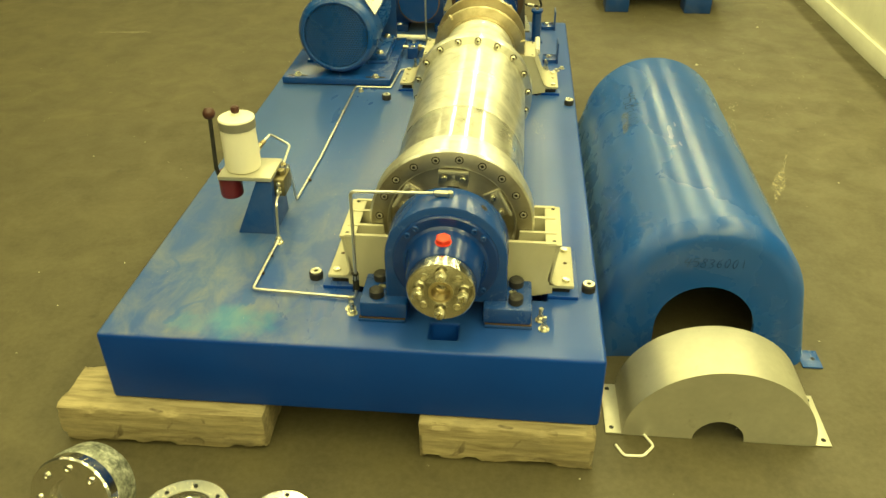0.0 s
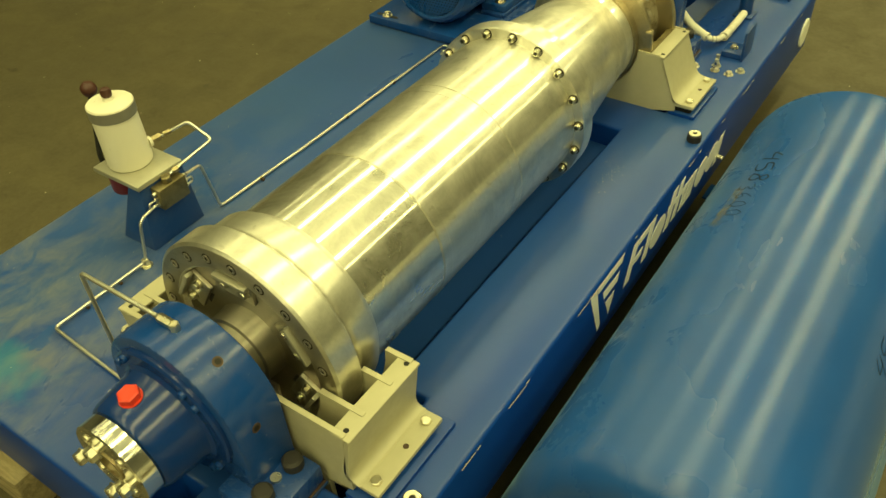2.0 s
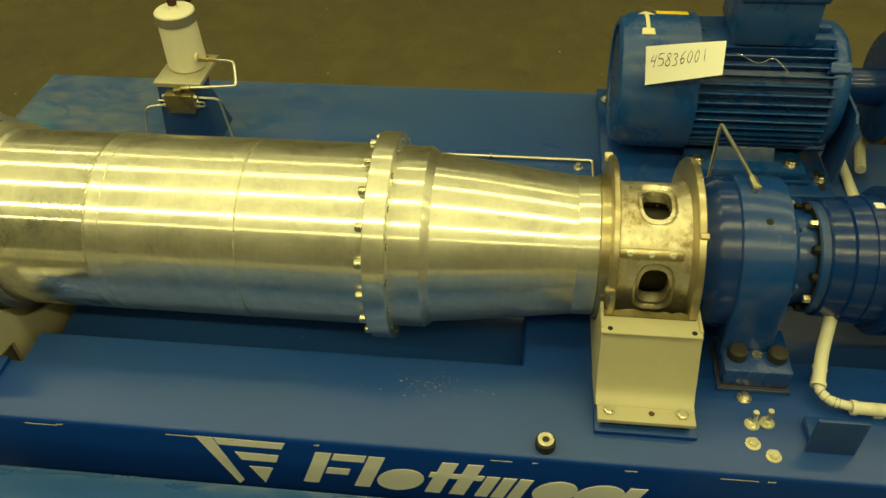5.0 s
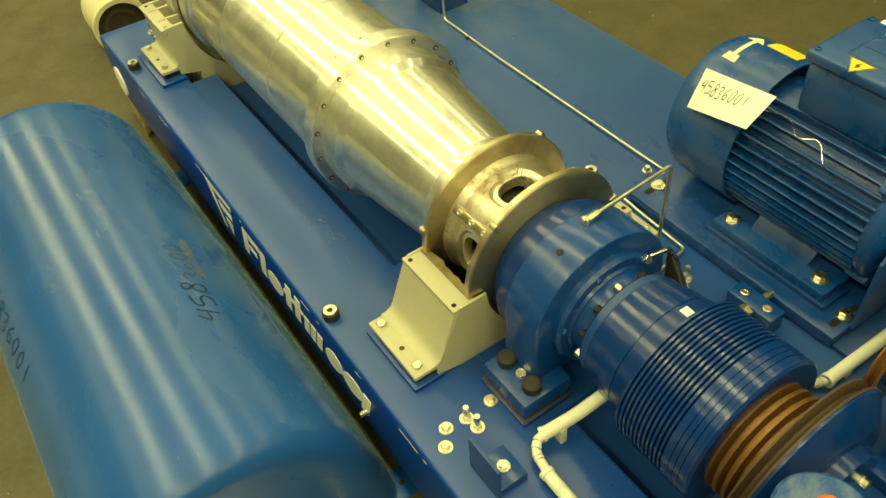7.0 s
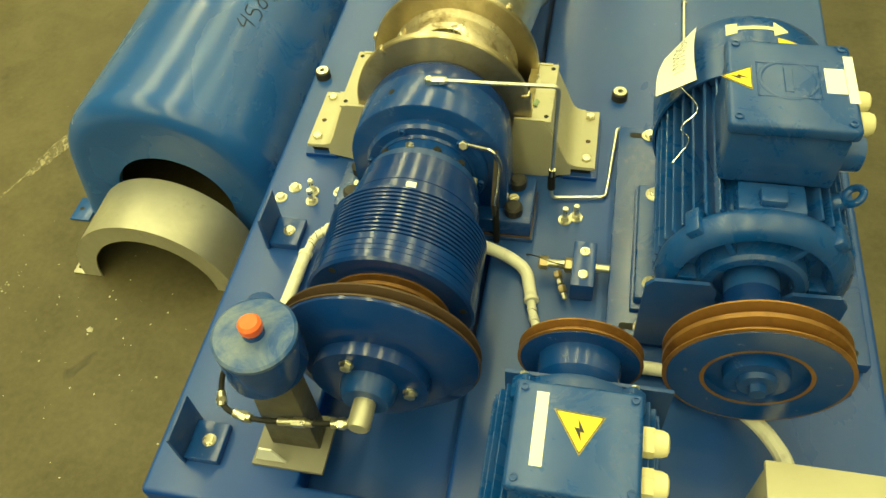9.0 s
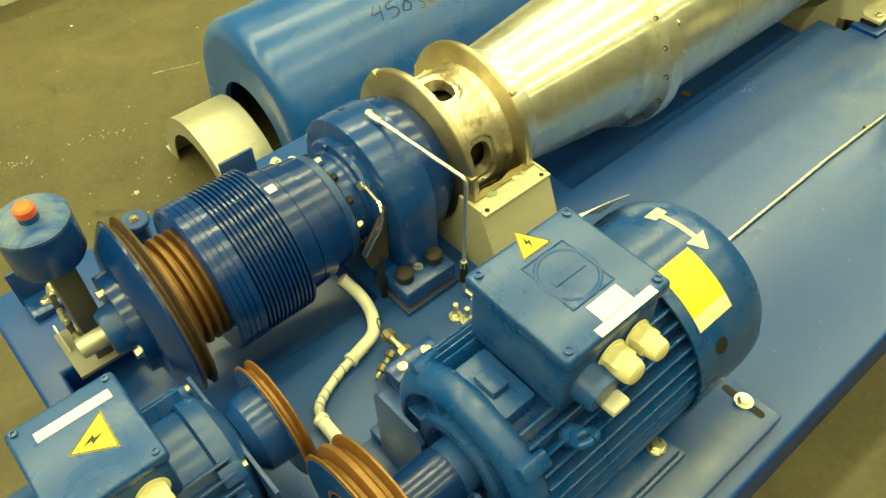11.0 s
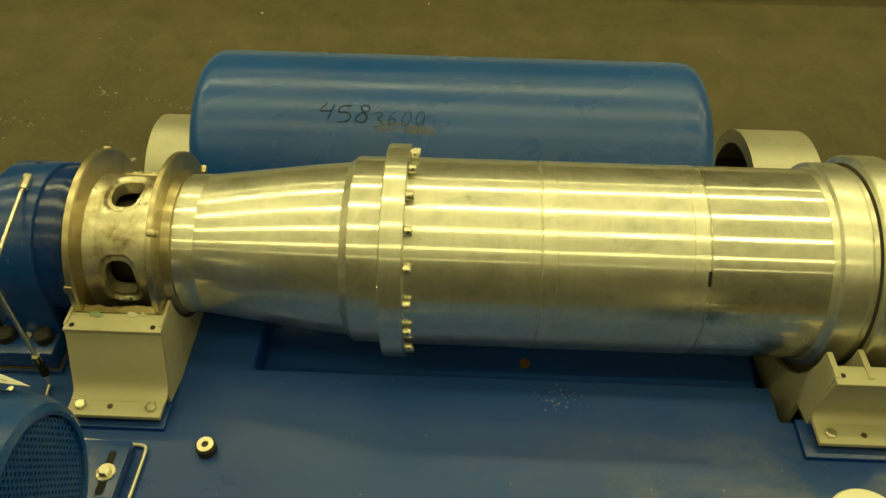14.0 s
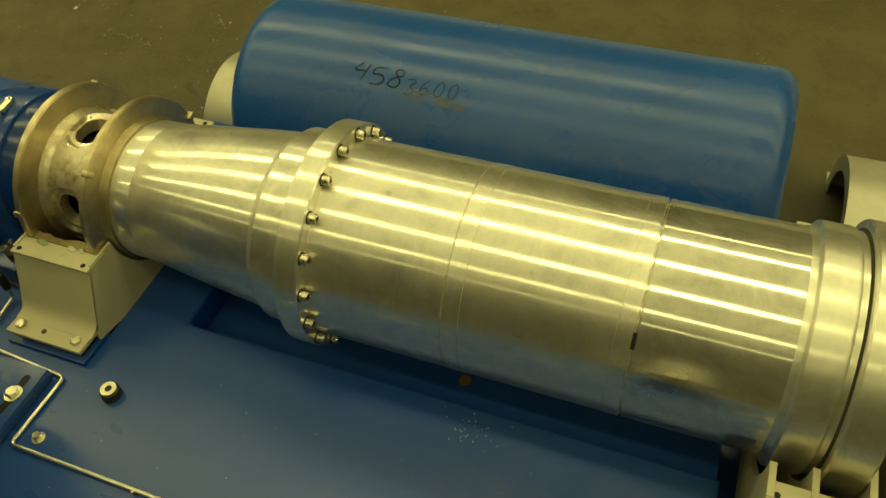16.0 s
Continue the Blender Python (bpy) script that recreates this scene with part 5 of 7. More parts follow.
def build_main_motor():
    t = thing("electric_motor", (MX, 2.40, 0.33), "large blue finned electric motor with a terminal box and paper tag", "motor", "electric motors")
    motor(t, MX, MZ, 0.136, 2.128, 2.292, 2.560, 2.655, 0.148, 44)
    for sx in (-1, 1):
        part("foot", box(*sorted((MX + sx * 0.075, MX + sx * 0.155)), 2.298, 2.552, 0.340, 0.362, 0.004), "motor", t)
        part("foot_rib", slab([(MX + sx * 0.06, 0.43), (MX + sx * 0.122, 0.36), (MX + sx * 0.06, 0.36)], "y", 2.36, 2.49, 0.003), "motor", t)
        for y in (2.322, 2.523):
            part("foot_bolt", hexagon((MX + sx * 0.1275, y, 0.362), UP, 0.0115, 0.009, 0.016), "zinc", t)
    # terminal box
    b = part("terminal_box", box(-0.612, -0.456, 2.352, 2.514, 0.615, 0.712, 0.008), "motor", t)
    part("lid", box(-0.617, -0.450, 2.345, 2.520, 0.711, 0.733, 0.007, seg=3), "motor", b)
    for x in (-0.604, -0.463):
        for y in (2.358, 2.507):
            part("lid_screw", socket((x, y, 0.733), UP, 0.006, 0.003), "motor", b)
    part("embossed_ring", lathe([(0, 0.034), (0.0016, 0.036), (0.0016, 0.039), (0, 0.041)], (-0.530, 2.428, 0.7325), UP, 48), "motor", b)
    for x0, x1, y0, y1 in ((-0.572, -0.488, 2.393, 2.396), (-0.572, -0.488, 2.461, 2.464), (-0.572, -0.569, 2.396, 2.461), (-0.491, -0.488, 2.396, 2.461)):
        part("embossed_edge", box(x0, x1, y0, y1, 0.732, 0.7345, 0.0008, seg=1), "motor", b)
    part("embossed_bar", box(-0.536, -0.524, 2.403, 2.453, 0.732, 0.7345, 0.0008, seg=1), "motor", b)
    warning_sign(b, (-0.468, 2.429, 0.7334), 0.047, (0, -1, 0), (1, 0, 0), UP)
    for x0, x1, y0, y1 in ((-0.603, -0.577, 2.400, 2.450), (-0.6165, -0.604, 2.372, 2.467)):
        part("rating_sticker", box(x0, x1, y0, y1, 0.7332, 0.7338, 0.0), "paper", b, "white paper sticker")
    for y, r in ((2.395, 0.018), (2.440, 0.020)):
        g = part("cable_gland", hexagon((-0.616, y, 0.672), (-1, 0, 0.1), r, 0.022, r * 1.15), "gland", b, "cream plastic cable gland")
        part("gland_nose", lathe([(0.0, r * 0.86), (0.010, r * 0.84), (0.016, r * 0.70), (0.018, r * 0.5), (0.018, 0.0)], (-0.638, y, 0.674), (-1, 0, 0.1), 24), "gland", g)
    part("gland_boss", rod((-0.600, 2.475, 0.655), (-0.640, 2.475, 0.652), 0.028, 24, 0.025), "motor", b)
    part("cast_pad", box(MX - 0.046, MX + 0.046, 2.514, 2.566, MZ + 0.09, MZ + 0.1345, 0.005), "motor", t)
    part("pad_boss", box(MX - 0.018, MX + 0.018, 2.532, 2.560, MZ + 0.13, MZ + 0.147, 0.004), "motor", t)
    # cowl stickers
    def on_cowl(a0, a1, y0, y1, r, n=10, taper=1.0):
        b2 = bmesh.new()
        lo, hi = [], []
        for i in range(n + 1):
            a = radians(a0 + (a1 - a0) * i / n)
            d = Vector((math.sin(a), 0, math.cos(a)))
            half = (y1 - y0) / 2 * (1 + (taper - 1) * i / n)
            lo.append(b2.verts.new(Vector((MX, (y0 + y1) / 2 - half, MZ)) + d * r))
            hi.append(b2.verts.new(Vector((MX, (y0 + y1) / 2 + half, MZ)) + d * r))
        for i in range(n):
            b2.faces.new([lo[i], lo[i + 1], hi[i + 1], hi[i]])
        geo = bmesh.ops.extrude_face_region(b2, geom=b2.faces[:])
        for v in geo["geom"]:
            if isinstance(v, bmesh.types.BMVert):
                d = (v.co - Vector((MX, v.co.y, MZ))).normalized()
                v.co += d * 0.0008
        bmesh.ops.recalc_face_normals(b2, faces=b2.faces)
        return b2
    part("yellow_label", on_cowl(-40, -10, 2.206, 2.274, 0.1482), "yellow", t, "yellow cowl label")
    part("label_foot", on_cowl(-48, -40, 2.206, 2.274, 0.1482), "gland", t)
    part("arrow_shaft", on_cowl(-8, 14, 2.180, 2.188, 0.1482), "gland", t, "pale rotation arrow")
    part("arrow_head", on_cowl(-8, -17, 2.166, 2.202, 0.1482, taper=0.1), "gland", t)
    part("arrow_tail", on_cowl(14, 21, 2.172, 2.196, 0.1482, taper=1.2), "gland", t)
    v = Vector((math.sin(radians(-63)), 0, math.cos(radians(-63))))
    part("cowl_hole", lathe([(0, 0.0), (0, 0.012), (0.0012, 0.012), (0.0008, 0)], Vector((MX, 2.245, MZ)) + v * 0.1475, v, 20), "dark", t)
    # lifting eye
    d = Vector((math.sin(radians(-46)), 0, math.cos(radians(-46))))
    eye = Vector((MX, 2.505, MZ)) + d * 0.142
    part("eye_boss", rod(eye - d * 0.012, eye + d * 0.006, 0.016, 20, 0.013), "motor", t)
    hoop = [eye + d * (0.020 + 0.014 * math.cos(k * math.pi / 6)) + Vector((0, 0.014 * math.sin(k * math.pi / 6), 0)) for k in range(13)]
    part("lifting_eye", tube(hoop, 0.0055, 0.004), "motor", t)
    part("cable_tail", box(-0.652, -0.630, 2.432, 2.462, 0.600, 0.612, 0.003), "white", t, "white plastic cable tail")
    # tag on a wire
    tl, tr, br, bl = Vector((-0.431, 2.175, 0.622)), Vector((-0.427, 2.331, 0.642)), Vector((-0.372, 2.324, 0.596)), Vector((-0.390, 2.179, 0.556))
    b3, n = bmesh.new(), 8
    nrm = (tr - tl).cross(bl - tl).normalized()
    nrm = nrm if nrm.x > 0 else -nrm
    rows = []
    for i in range(n + 1):
        u = i / n
        rows.append([b3.verts.new(tl.lerp(tr, u).lerp(bl.lerp(br, u), w) + nrm * (0.006 * math.sin(math.pi * u))) for w in (0, 0.5, 1)])
    for p, q in zip(rows, rows[1:]):
        for k in (0, 1):
            b3.faces.new([p[k], p[k + 1], q[k + 1], q[k]])
    geo = bmesh.ops.extrude_face_region(b3, geom=b3.faces[:])
    for v in geo["geom"]:
        if isinstance(v, bmesh.types.BMVert):
            v.co += nrm * 0.0006
    bmesh.ops.recalc_face_normals(b3, faces=b3.faces)
    tag = part("paper_tag", b3, "paper", t, "white card tag with a handwritten number")
    txt = handwriting("45836001", 0.026)
    wide = max(v.co.x for b4 in txt for v in b4.verts)
    for b4 in txt:
        for v in b4.verts:
            u, w = 0.07 + 0.68 * v.co.x / wide, 0.56 - v.co.y / 0.078
            v.co = tl.lerp(tr, u).lerp(bl.lerp(br, u), w) + nrm * (0.006 * math.sin(math.pi * u) + 0.0013)
        part("digit", b4, "ink", tag, "handwritten black digit")
    part("tag_wire", tube([tr.lerp(br, 0.4), Vector((-0.44, 2.36, 0.61)), Vector((-0.405, 2.40, 0.602)), Vector((-0.425, 2.43, 0.612)), Vector((-0.40, 2.46, 0.59))], 0.0009, 0.02, 6), "chrome", tag)
    # sheave on the shaft
    p = thing("motor_sheave", (MX, 2.73, MZ - 0.125), "blue two groove motor sheave with a rusty rim", "pulley", "motor sheaves")
    sheave(p, MX, MZ, 2.706, 2.752, 0.124, 2)
    part("shaft", rod((MX, 2.62, MZ), (MX, 2.707, MZ), 0.041, 32), "blue_clean", p)


def build_motor_plate():
    t = thing("motor_plate", (-0.54, 2.36, DECK), "blue slotted steel motor slide plate bolted on the deck", "mounting plate")
    x0, x1, y0, y1 = -0.748, -0.334, 2.116, 2.612
    part("plate", box(x0, x1, y0, y1, DECK + 0.004, DECK + 0.029, 0.003), "blue", t)
    for sx in (-1, 1):
        part("rail", box(*sorted((MX + sx * 0.080, MX + sx * 0.160)), 2.285, 2.562, DECK + 0.028, DECK + 0.040, 0.003), "blue", t)
    for x in (-0.393, -0.692):
        for y in (2.139, 2.591):
            part("slot", slab(arc(x - 0.032, y, 0.0065, 90, 270, 8) + arc(x + 0.032, y, 0.0065, -90, 90, 8), "z", DECK + 0.0291, DECK + 0.0297), "dark", t)
            part("clamp_bolt", hexagon((x, y, DECK + 0.0297), UP, 0.0105, 0.009, 0.015), "zinc", t)
    for x0, x1 in ((-0.480, -0.378), (-0.660, -0.570)):
        part("guard_stay", slab([(x0, 0.33), (x1, 0.33), (x1, 0.490), (x1 - 0.012, 0.505), (x0 + 0.012, 0.508), (x0, 0.49)], "y", 2.614, 2.620), "blue_dark", t)
    part("guard_stay_foot", box(-0.72, -0.34, 2.612, 2.655, DECK + 0.002, DECK + 0.010, 0.001), "blue_dark", t)
    # jacking block
    j = thing("jacking_block", (-0.289, 2.48, DECK), "small blue jacking block with a brass tipped screw", "jacking block")
    part("block", box(-0.309, -0.269, 2.433, 2.530, DECK, DECK + 0.044, 0.002), "blue", j)
    for y in (2.456, 2.506):
        part("cap_screw", socket((-0.289, y, DECK + 0.044), UP, 0.009, 0.003), "zinc", j)
    part("screw", rod((-0.333, 2.481, 0.334), (-0.222, 2.481, 0.334), 0.0075, 14), "zinc", j)
    part("nut", hexagon((-0.268, 2.481, 0.334), (1, 0, 0), 0.0135, 0.013), "brass", j)
    part("screw_head", hexagon((-0.226, 2.481, 0.334), (1, 0, 0), 0.0125, 0.016), "brass", j)
    part("seal_wire", tube([(-0.255, 2.490, 0.345), (-0.236, 2.500, 0.362), (-0.205, 2.492, 0.366), (-0.186, 2.478, 0.350), (-0.190, 2.470, 0.335)], 0.0012, 0.02, 6), "dark", j)
    for k, (r, h) in enumerate(((0.0080, 0.012), (0.0055, 0.010), (0.0075, 0.013), (0.0048, 0.012))):
        base = Vector((-0.244, 2.494, 0.327)) + Vector((-0.010, 0.026, -0.004)) * (k * 0.5)
        part("drain_fitting", hexagon(base, (-0.35, 0.92, -0.14), r, h), "brass" if k % 2 == 0 else "zinc", j)


def build_small_motor():
    cx, cz = -0.294, 0.452
    t = thing("electric_motor", (cx, 2.95, 0.33), "small blue finned electric motor with a terminal box and warning sign", "motor", "electric motors")
    # fan end away from the bowl
    core = [(2.792, 0.0), (2.792, 0.05), (2.800, 0.072), (2.812, 0.092), (2.822, 0.097), (2.838, 0.099), (2.842, 0.092), (3.03, 0.098), (3.03, 0.0)]
    part("stator", turn(core, cx, cz, 64), "motor", t)
    for k in range(4):
        m = Matrix.Translation((cx, 0, cz)) @ Matrix.Rotation(radians(45 + 90 * k), 4, "Y")
        lug = part("flange_lug", merge(bmesh.new(), box(-0.014, 0.014, 2.814, 2.846, 0.088, 0.112, 0.004), m), "motor", t)
        part("lug_bolt", hexagon(m @ Vector((0, 2.814, 0.103)), (0, -1, 0), 0.006, 0.006), "zinc", lug)
    part("fan_cowl", turn([(3.02, 0.0), (3.02, 0.110), (3.10, 0.110), (3.118, 0.103), (3.122, 0.09), (3.118, 0.08), (3.118, 0.0)], cx, cz, 64), "motor", t)
    for k in range(36):
        a = 10.0 * k + 5
        if abs((a + 180) % 360 - 180) < 30 or 150 < a < 210:
            continue
        m = Matrix.Translation((cx, 0, cz)) @ Matrix.Rotation(radians(a), 4, "Y")
        part("fin", merge(bmesh.new(), box(-0.0016, 0.0016, 2.824, 3.022, 0.094, 0.114, 0.0006, seg=1), m), "motor", t)
    for sx in (-1, 1):
        part("foot", box(*sorted((cx + sx * 0.05, cx + sx * 0.115)), 2.84, 2.968, DECK + 0.028, DECK + 0.044, 0.003), "motor", t)
        part("foot_rib", slab([(cx + sx * 0.04, 0.40), (cx + sx * 0.095, 0.343), (cx + sx * 0.04, 0.343)], "y", 2.86, 2.95, 0.002), "motor", t)
        part("slide", box(*sorted((cx + sx * 0.06, cx + sx * 0.125)), 2.79, 2.972, DECK, DECK + 0.029, 0.002), "blue", t)
    b = part("terminal_box", box(cx - 0.068, cx + 0.070, 2.884, 3.008, 0.545, 0.626, 0.006), "motor", t)
    part("lid", box(cx - 0.072, cx + 0.074, 2.880, 3.012, 0.625, 0.643, 0.006, seg=3), "motor", b)
    for x in (cx - 0.062, cx + 0.064):
        for y in (2.891, 3.001):
            part("lid_screw", socket((x, y, 0.643), UP, 0.005, 0.003), "motor", b)
    part("strip_label", box(cx + 0.035, cx + 0.049, 2.895, 2.985, 0.6432, 0.6438, 0.0), "decal", b, "cream strip label")
    warning_sign(b, (cx - 0.002, 2.933, 0.6432), 0.058, (-1, 0.05, 0), (-0.05, 1, 0), UP)
    for y in (2.915, 2.965):
        g = part("cable_gland", hexagon((cx - 0.070, y, 0.590), (-1, 0, 0.05), 0.018, 0.020, 0.021), "gland", b, "cream plastic cable gland")
        part("gland_nose", lathe([(0.0, 0.0165), (0.010, 0.016), (0.016, 0.0135), (0.018, 0.009), (0.018, 0.0)], (cx - 0.089, y, 0.591), (-1, 0, 0.05), 24), "gland", g)
    part("guard_frame", box(cx - 0.125, cx + 0.10, 2.797, 2.803, 0.34, 0.51, 0.001), "blue_dark", t)
    p = thing("motor_sheave", (cx, 2.745, 0.36), "blue single groove motor sheave with a rusty rim", "pulley", "motor sheaves")
    sheave(p, cx, cz, 2.722, 2.742, 0.090, 1, hub_r=0.05)
    part("hub", turn([(2.742, 0.0), (2.742, 0.060), (2.775, 0.058), (2.79, 0.045), (2.793, 0.0)], cx, cz, 40), "blue", p)
    # slide adjusting screw with square knobs
    s = thing("adjusting_screw", (-0.45, 2.90, DECK), "dark adjusting screw with two hexagon nuts", "screw")
    part("screw", rod((-0.405, 2.90, 0.335), (-0.475, 2.90, 0.335), 0.006, 12), "brass", s)
    part("stand", box(-0.485, -0.455, 2.885, 2.935, DECK, 0.322, 0.002), "blue_dark", s)
    for y in (2.892, 2.922):
        part("nut", hexagon((-0.47, y, 0.322), UP, 0.011, 0.014, 0.013), "brass", s)


def build_junction_box():
    t = thing("junction_box", (-0.62, 2.87, DECK), "beige sheet metal junction box with a warning sign", "junction box")
    part("case", box(-0.70, -0.552, 2.845, 2.955, DECK, 0.425, 0.003), "beige", t)
    part("lid", box(-0.703, -0.549, 2.842, 2.958, 0.424, 0.434, 0.002), "beige", t)
    warning_sign(t, (-0.5487, 2.90, 0.375), 0.045, (0, 1, 0), (0, 0, 1), (1, 0, 0))
    part("hose", tube([(-0.60, 2.842, 0.36), (-0.60, 2.80, 0.35), (-0.575, 2.75, 0.34), (-0.53, 2.71, 0.335), (-0.44, 2.69, 0.33)], 0.012, 0.05), "tube", t, "white cable hose")


build_motor_plate()
build_main_motor()
build_small_motor()
build_junction_box()


# ---- lubrication ----
def build_pump():
    t = thing("grease_pump", (-0.55, 1.115, DECK), "lever grease pump with a white reservoir on a blue stand", "grease pump")
    b = bmesh.new()
    lo = [(-0.585, 1.046), (-0.484, 1.046), (-0.484, 1.186), (-0.585, 1.186)]
    hi = [(-0.522, 1.062), (-0.484, 1.062), (-0.484, 1.172), (-0.522, 1.172)]
    vl, vh = [b.verts.new((*p, DECK)) for p in lo], [b.verts.new((*p, 0.452)) for p in hi]
    b.faces.new(vl[::-1])
    b.faces.new(vh)
    for i in range(4):
        b.faces.new([vl[i], vl[(i + 1) % 4], vh[(i + 1) % 4], vh[i]])
    bmesh.ops.bevel(b, geom=b.edges[:], offset=0.002, segments=2, affect="EDGES", profile=0.5)
    part("stand", b, "blue_dark", t)
    part("top_plate", box(-0.622, -0.480, 1.056, 1.172, 0.452, 0.464, 0.002), "cover", t)
    cx, cy = -0.568, 1.113
    part("reservoir", lathe([(0.464, 0.0), (0.464, 0.042), (0.467, 0.0452), (0.474, 0.0465), (0.500, 0.0460), (0.582, 0.0445), (0.582, 0.0)], (cx, cy, 0), UP, 48), "tank", t)
    part("band", lathe([(0.580, 0.03), (0.580, 0.047), (0.602, 0.047), (0.602, 0.03)], (cx, cy, 0), UP, 48), "grey_band", t)
    lid = part("lid", lathe([(0.600, 0.0), (0.600, 0.0455), (0.604, 0.0465), (0.607, 0.044), (0.612, 0.012), (0.618, 0.008), (0.618, 0.0)], (cx, cy, 0), UP, 48), "tank", t)
    part("lid_knob", lathe([(0.616, 0.0), (0.616, 0.006), (0.620, 0.0105), (0.628, 0.0115), (0.635, 0.009), (0.638, 0)], (cx, cy, 0), UP, 20), "maroon", lid)
    part("motor_cap", lathe([(0.385, 0.0), (0.385, 0.027), (0.390, 0.030), (0.452, 0.030), (0.452, 0.0)], (-0.607, 1.105, 0), UP, 32), "cap_red", t, "dark red plastic cap")
    part("lever", tube([(-0.605, 1.10, 0.437), (-0.625, 1.085, 0.445), (-0.632, 1.085, 0.47), (-0.640, 1.12, 0.598)], 0.0055, 0.02), "dark", t)
    part("ball_knob", lathe([(-0.016, 0), (-0.014, 0.009), (-0.008, 0.0145), (0, 0.0168), (0.008, 0.0145), (0.014, 0.009), (0.016, 0)], (-0.641, 1.121, 0.610), (0, 0.2, 1), 20), "maroon", t, "brown ball knob")
    # distributor on the front of the stand
    d = part("distributor", box(-0.486, -0.456, 1.084, 1.154, 0.396, 0.445, 0.003), "bronze", t)
    part("inlet", hexagon((-0.470, 1.118, 0.445), UP, 0.011, 0.014), "bronze", d)
    for y, ax in ((1.152, 1), (1.086, -1)):
        for z in (0.410, 0.422, 0.434):
            part("outlet", hexagon((-0.470, y, z), (0, ax, 0), 0.0055, 0.010), "zinc", d)
    for y, ax in ((1.162, 1), (1.076, -1)):
        part("bridge", tube([(-0.470, y, 0.410), (-0.470, y + ax * 0.014, 0.410), (-0.470, y + ax * 0.014, 0.422), (-0.470, y, 0.422)], 0.0025, 0.006, 8), "pipe", d)


def pipe_run(points, label, r=0.0034):
    c = points[0]
    t = thing("grease_pipe", (c[0], c[1], DECK), label, "pipe", "grease pipes")
    part("pipe", tube(points, r, 0.011, 10), "pipe", t)
    return t


def clip(t, x, y):
    part("pipe_clip", box(x - 0.010, x + 0.0005, y - 0.003, y + 0.003, DECK, DECK + 0.0075, 0.001), "rust_dark", t)
    part("clip_screw", hexagon((x - 0.008, y, DECK + 0.0075), UP, 0.0032, 0.0022), "brass", t)


def build_pipes():
    t = pipe_run([(-0.540, 1.155, 0.498), (-0.530, 1.246, 0.499), (-0.482, 1.259, 0.462), (-0.470, 1.128, 0.458)], "thin plated pipe looping from the pump reservoir")
    part("union", rod((-0.541, 1.150, 0.498), (-0.5385, 1.178, 0.498), 0.0085, 6), "brass", t)
    part("union_nut", rod((-0.5375, 1.184, 0.498), (-0.5350, 1.202, 0.498), 0.0065, 6), "brass", t)
    part("port_disc", rod((-0.543, 1.1495, 0.498), (-0.5425, 1.1555, 0.498), 0.0115, 18), "tank", t)
    part("collar", hexagon((-0.470, 1.150, 0.458), (0, -1, 0), 0.007, 0.012), "brass", t)
    r = pipe_run([(-0.470, 1.165, 0.434), (-0.475, 1.200, 0.430), (-0.478, 1.210, 0.424), (-0.472, 1.226, 0.306), (-0.463, 1.50, 0.307), (-0.462, 2.100, 0.307), (-0.330, 2.098, 0.307), (-0.318, 2.290, 0.307),
                  (-0.216, 2.305, 0.309), (-0.214, 2.304, 0.35)], "long plated grease pipe across the deck to the rear bearing")
    for y in (1.35, 1.66, 1.86):
        clip(r, -0.458, y)
    part("bulkhead", hexagon((-0.437, 2.066, DECK), UP, 0.007, 0.012, 0.011), "zinc", r)
    part("hose_union", rod((-0.214, 2.304, 0.335), (-0.214, 2.304, 0.385), 0.0075, 10), "dark", r)
    part("union_nut", hexagon((-0.214, 2.304, 0.372), UP, 0.008, 0.014), "zinc", r)
    part("riser", tube([(-0.214, 2.304, 0.385), (-0.217, 2.302, 0.583), (-0.03, 2.324, 0.598)], 0.0036, 0.012), "pipe", r)
    part("elbow", hexagon((-0.002, 2.326, 0.588), UP, 0.008, 0.016), "zinc", r)
    part("elbow_nut", hexagon((-0.006, 2.326, 0.598), (-1, -0.1, 0), 0.0075, 0.026), "zinc", r)
    f = pipe_run([(-0.470, 1.074, 0.410), (-0.468, 1.040, 0.406), (-0.465, 1.026, 0.398), (-0.464, 1.008, 0.312), (-0.469, 0.788, 0.308), (-0.216, 0.773, 0.308), (-0.213, 0.773, 0.345)], "plated grease pipe across the deck to the front bearing")
    part("tee", hexagon((-0.464, 1.006, DECK), UP, 0.0085, 0.015, 0.013), "zinc", f)
    for y in (0.86, 0.94):
        clip(f, -0.462, y)
    part("hose_union", rod((-0.213, 0.773, 0.335), (-0.213, 0.773, 0.378), 0.0075, 10), "dark", f)
    part("union_nut", hexagon((-0.213, 0.773, 0.362), UP, 0.008, 0.014), "zinc", f)
    part("riser", tube([(-0.213, 0.773, 0.375), (-0.210, 0.774, 0.592), (-0.03, 0.773, 0.596)], 0.0036, 0.012), "pipe", f)
    part("elbow", hexagon((0.006, 0.773, 0.585), UP, 0.008, 0.016), "zinc", f)
    part("elbow_nut", hexagon((0.002, 0.773, 0.596), (-1, 0, 0), 0.0075, 0.030), "zinc", f)
    # bent guard rod behind the rear bearing
    g = thing("guard_bracket", (-0.13, 2.42, DECK), "bent steel strip bracket with a dark guard leaf", "bracket")
    part("strip", tube([(-0.071, 2.398, 0.528), (-0.120, 2.402, 0.522), (-0.133, 2.410, 0.498), (-0.129, 2.450, 0.440)], 0.0042, 0.012, 8), "chrome", g)
    part("leaf", slab([(2.398, 0.52), (2.412, 0.50), (2.452, 0.44), (2.440, 0.40), (2.402, 0.40)], "x", -0.128, -0.122), "inner", g)
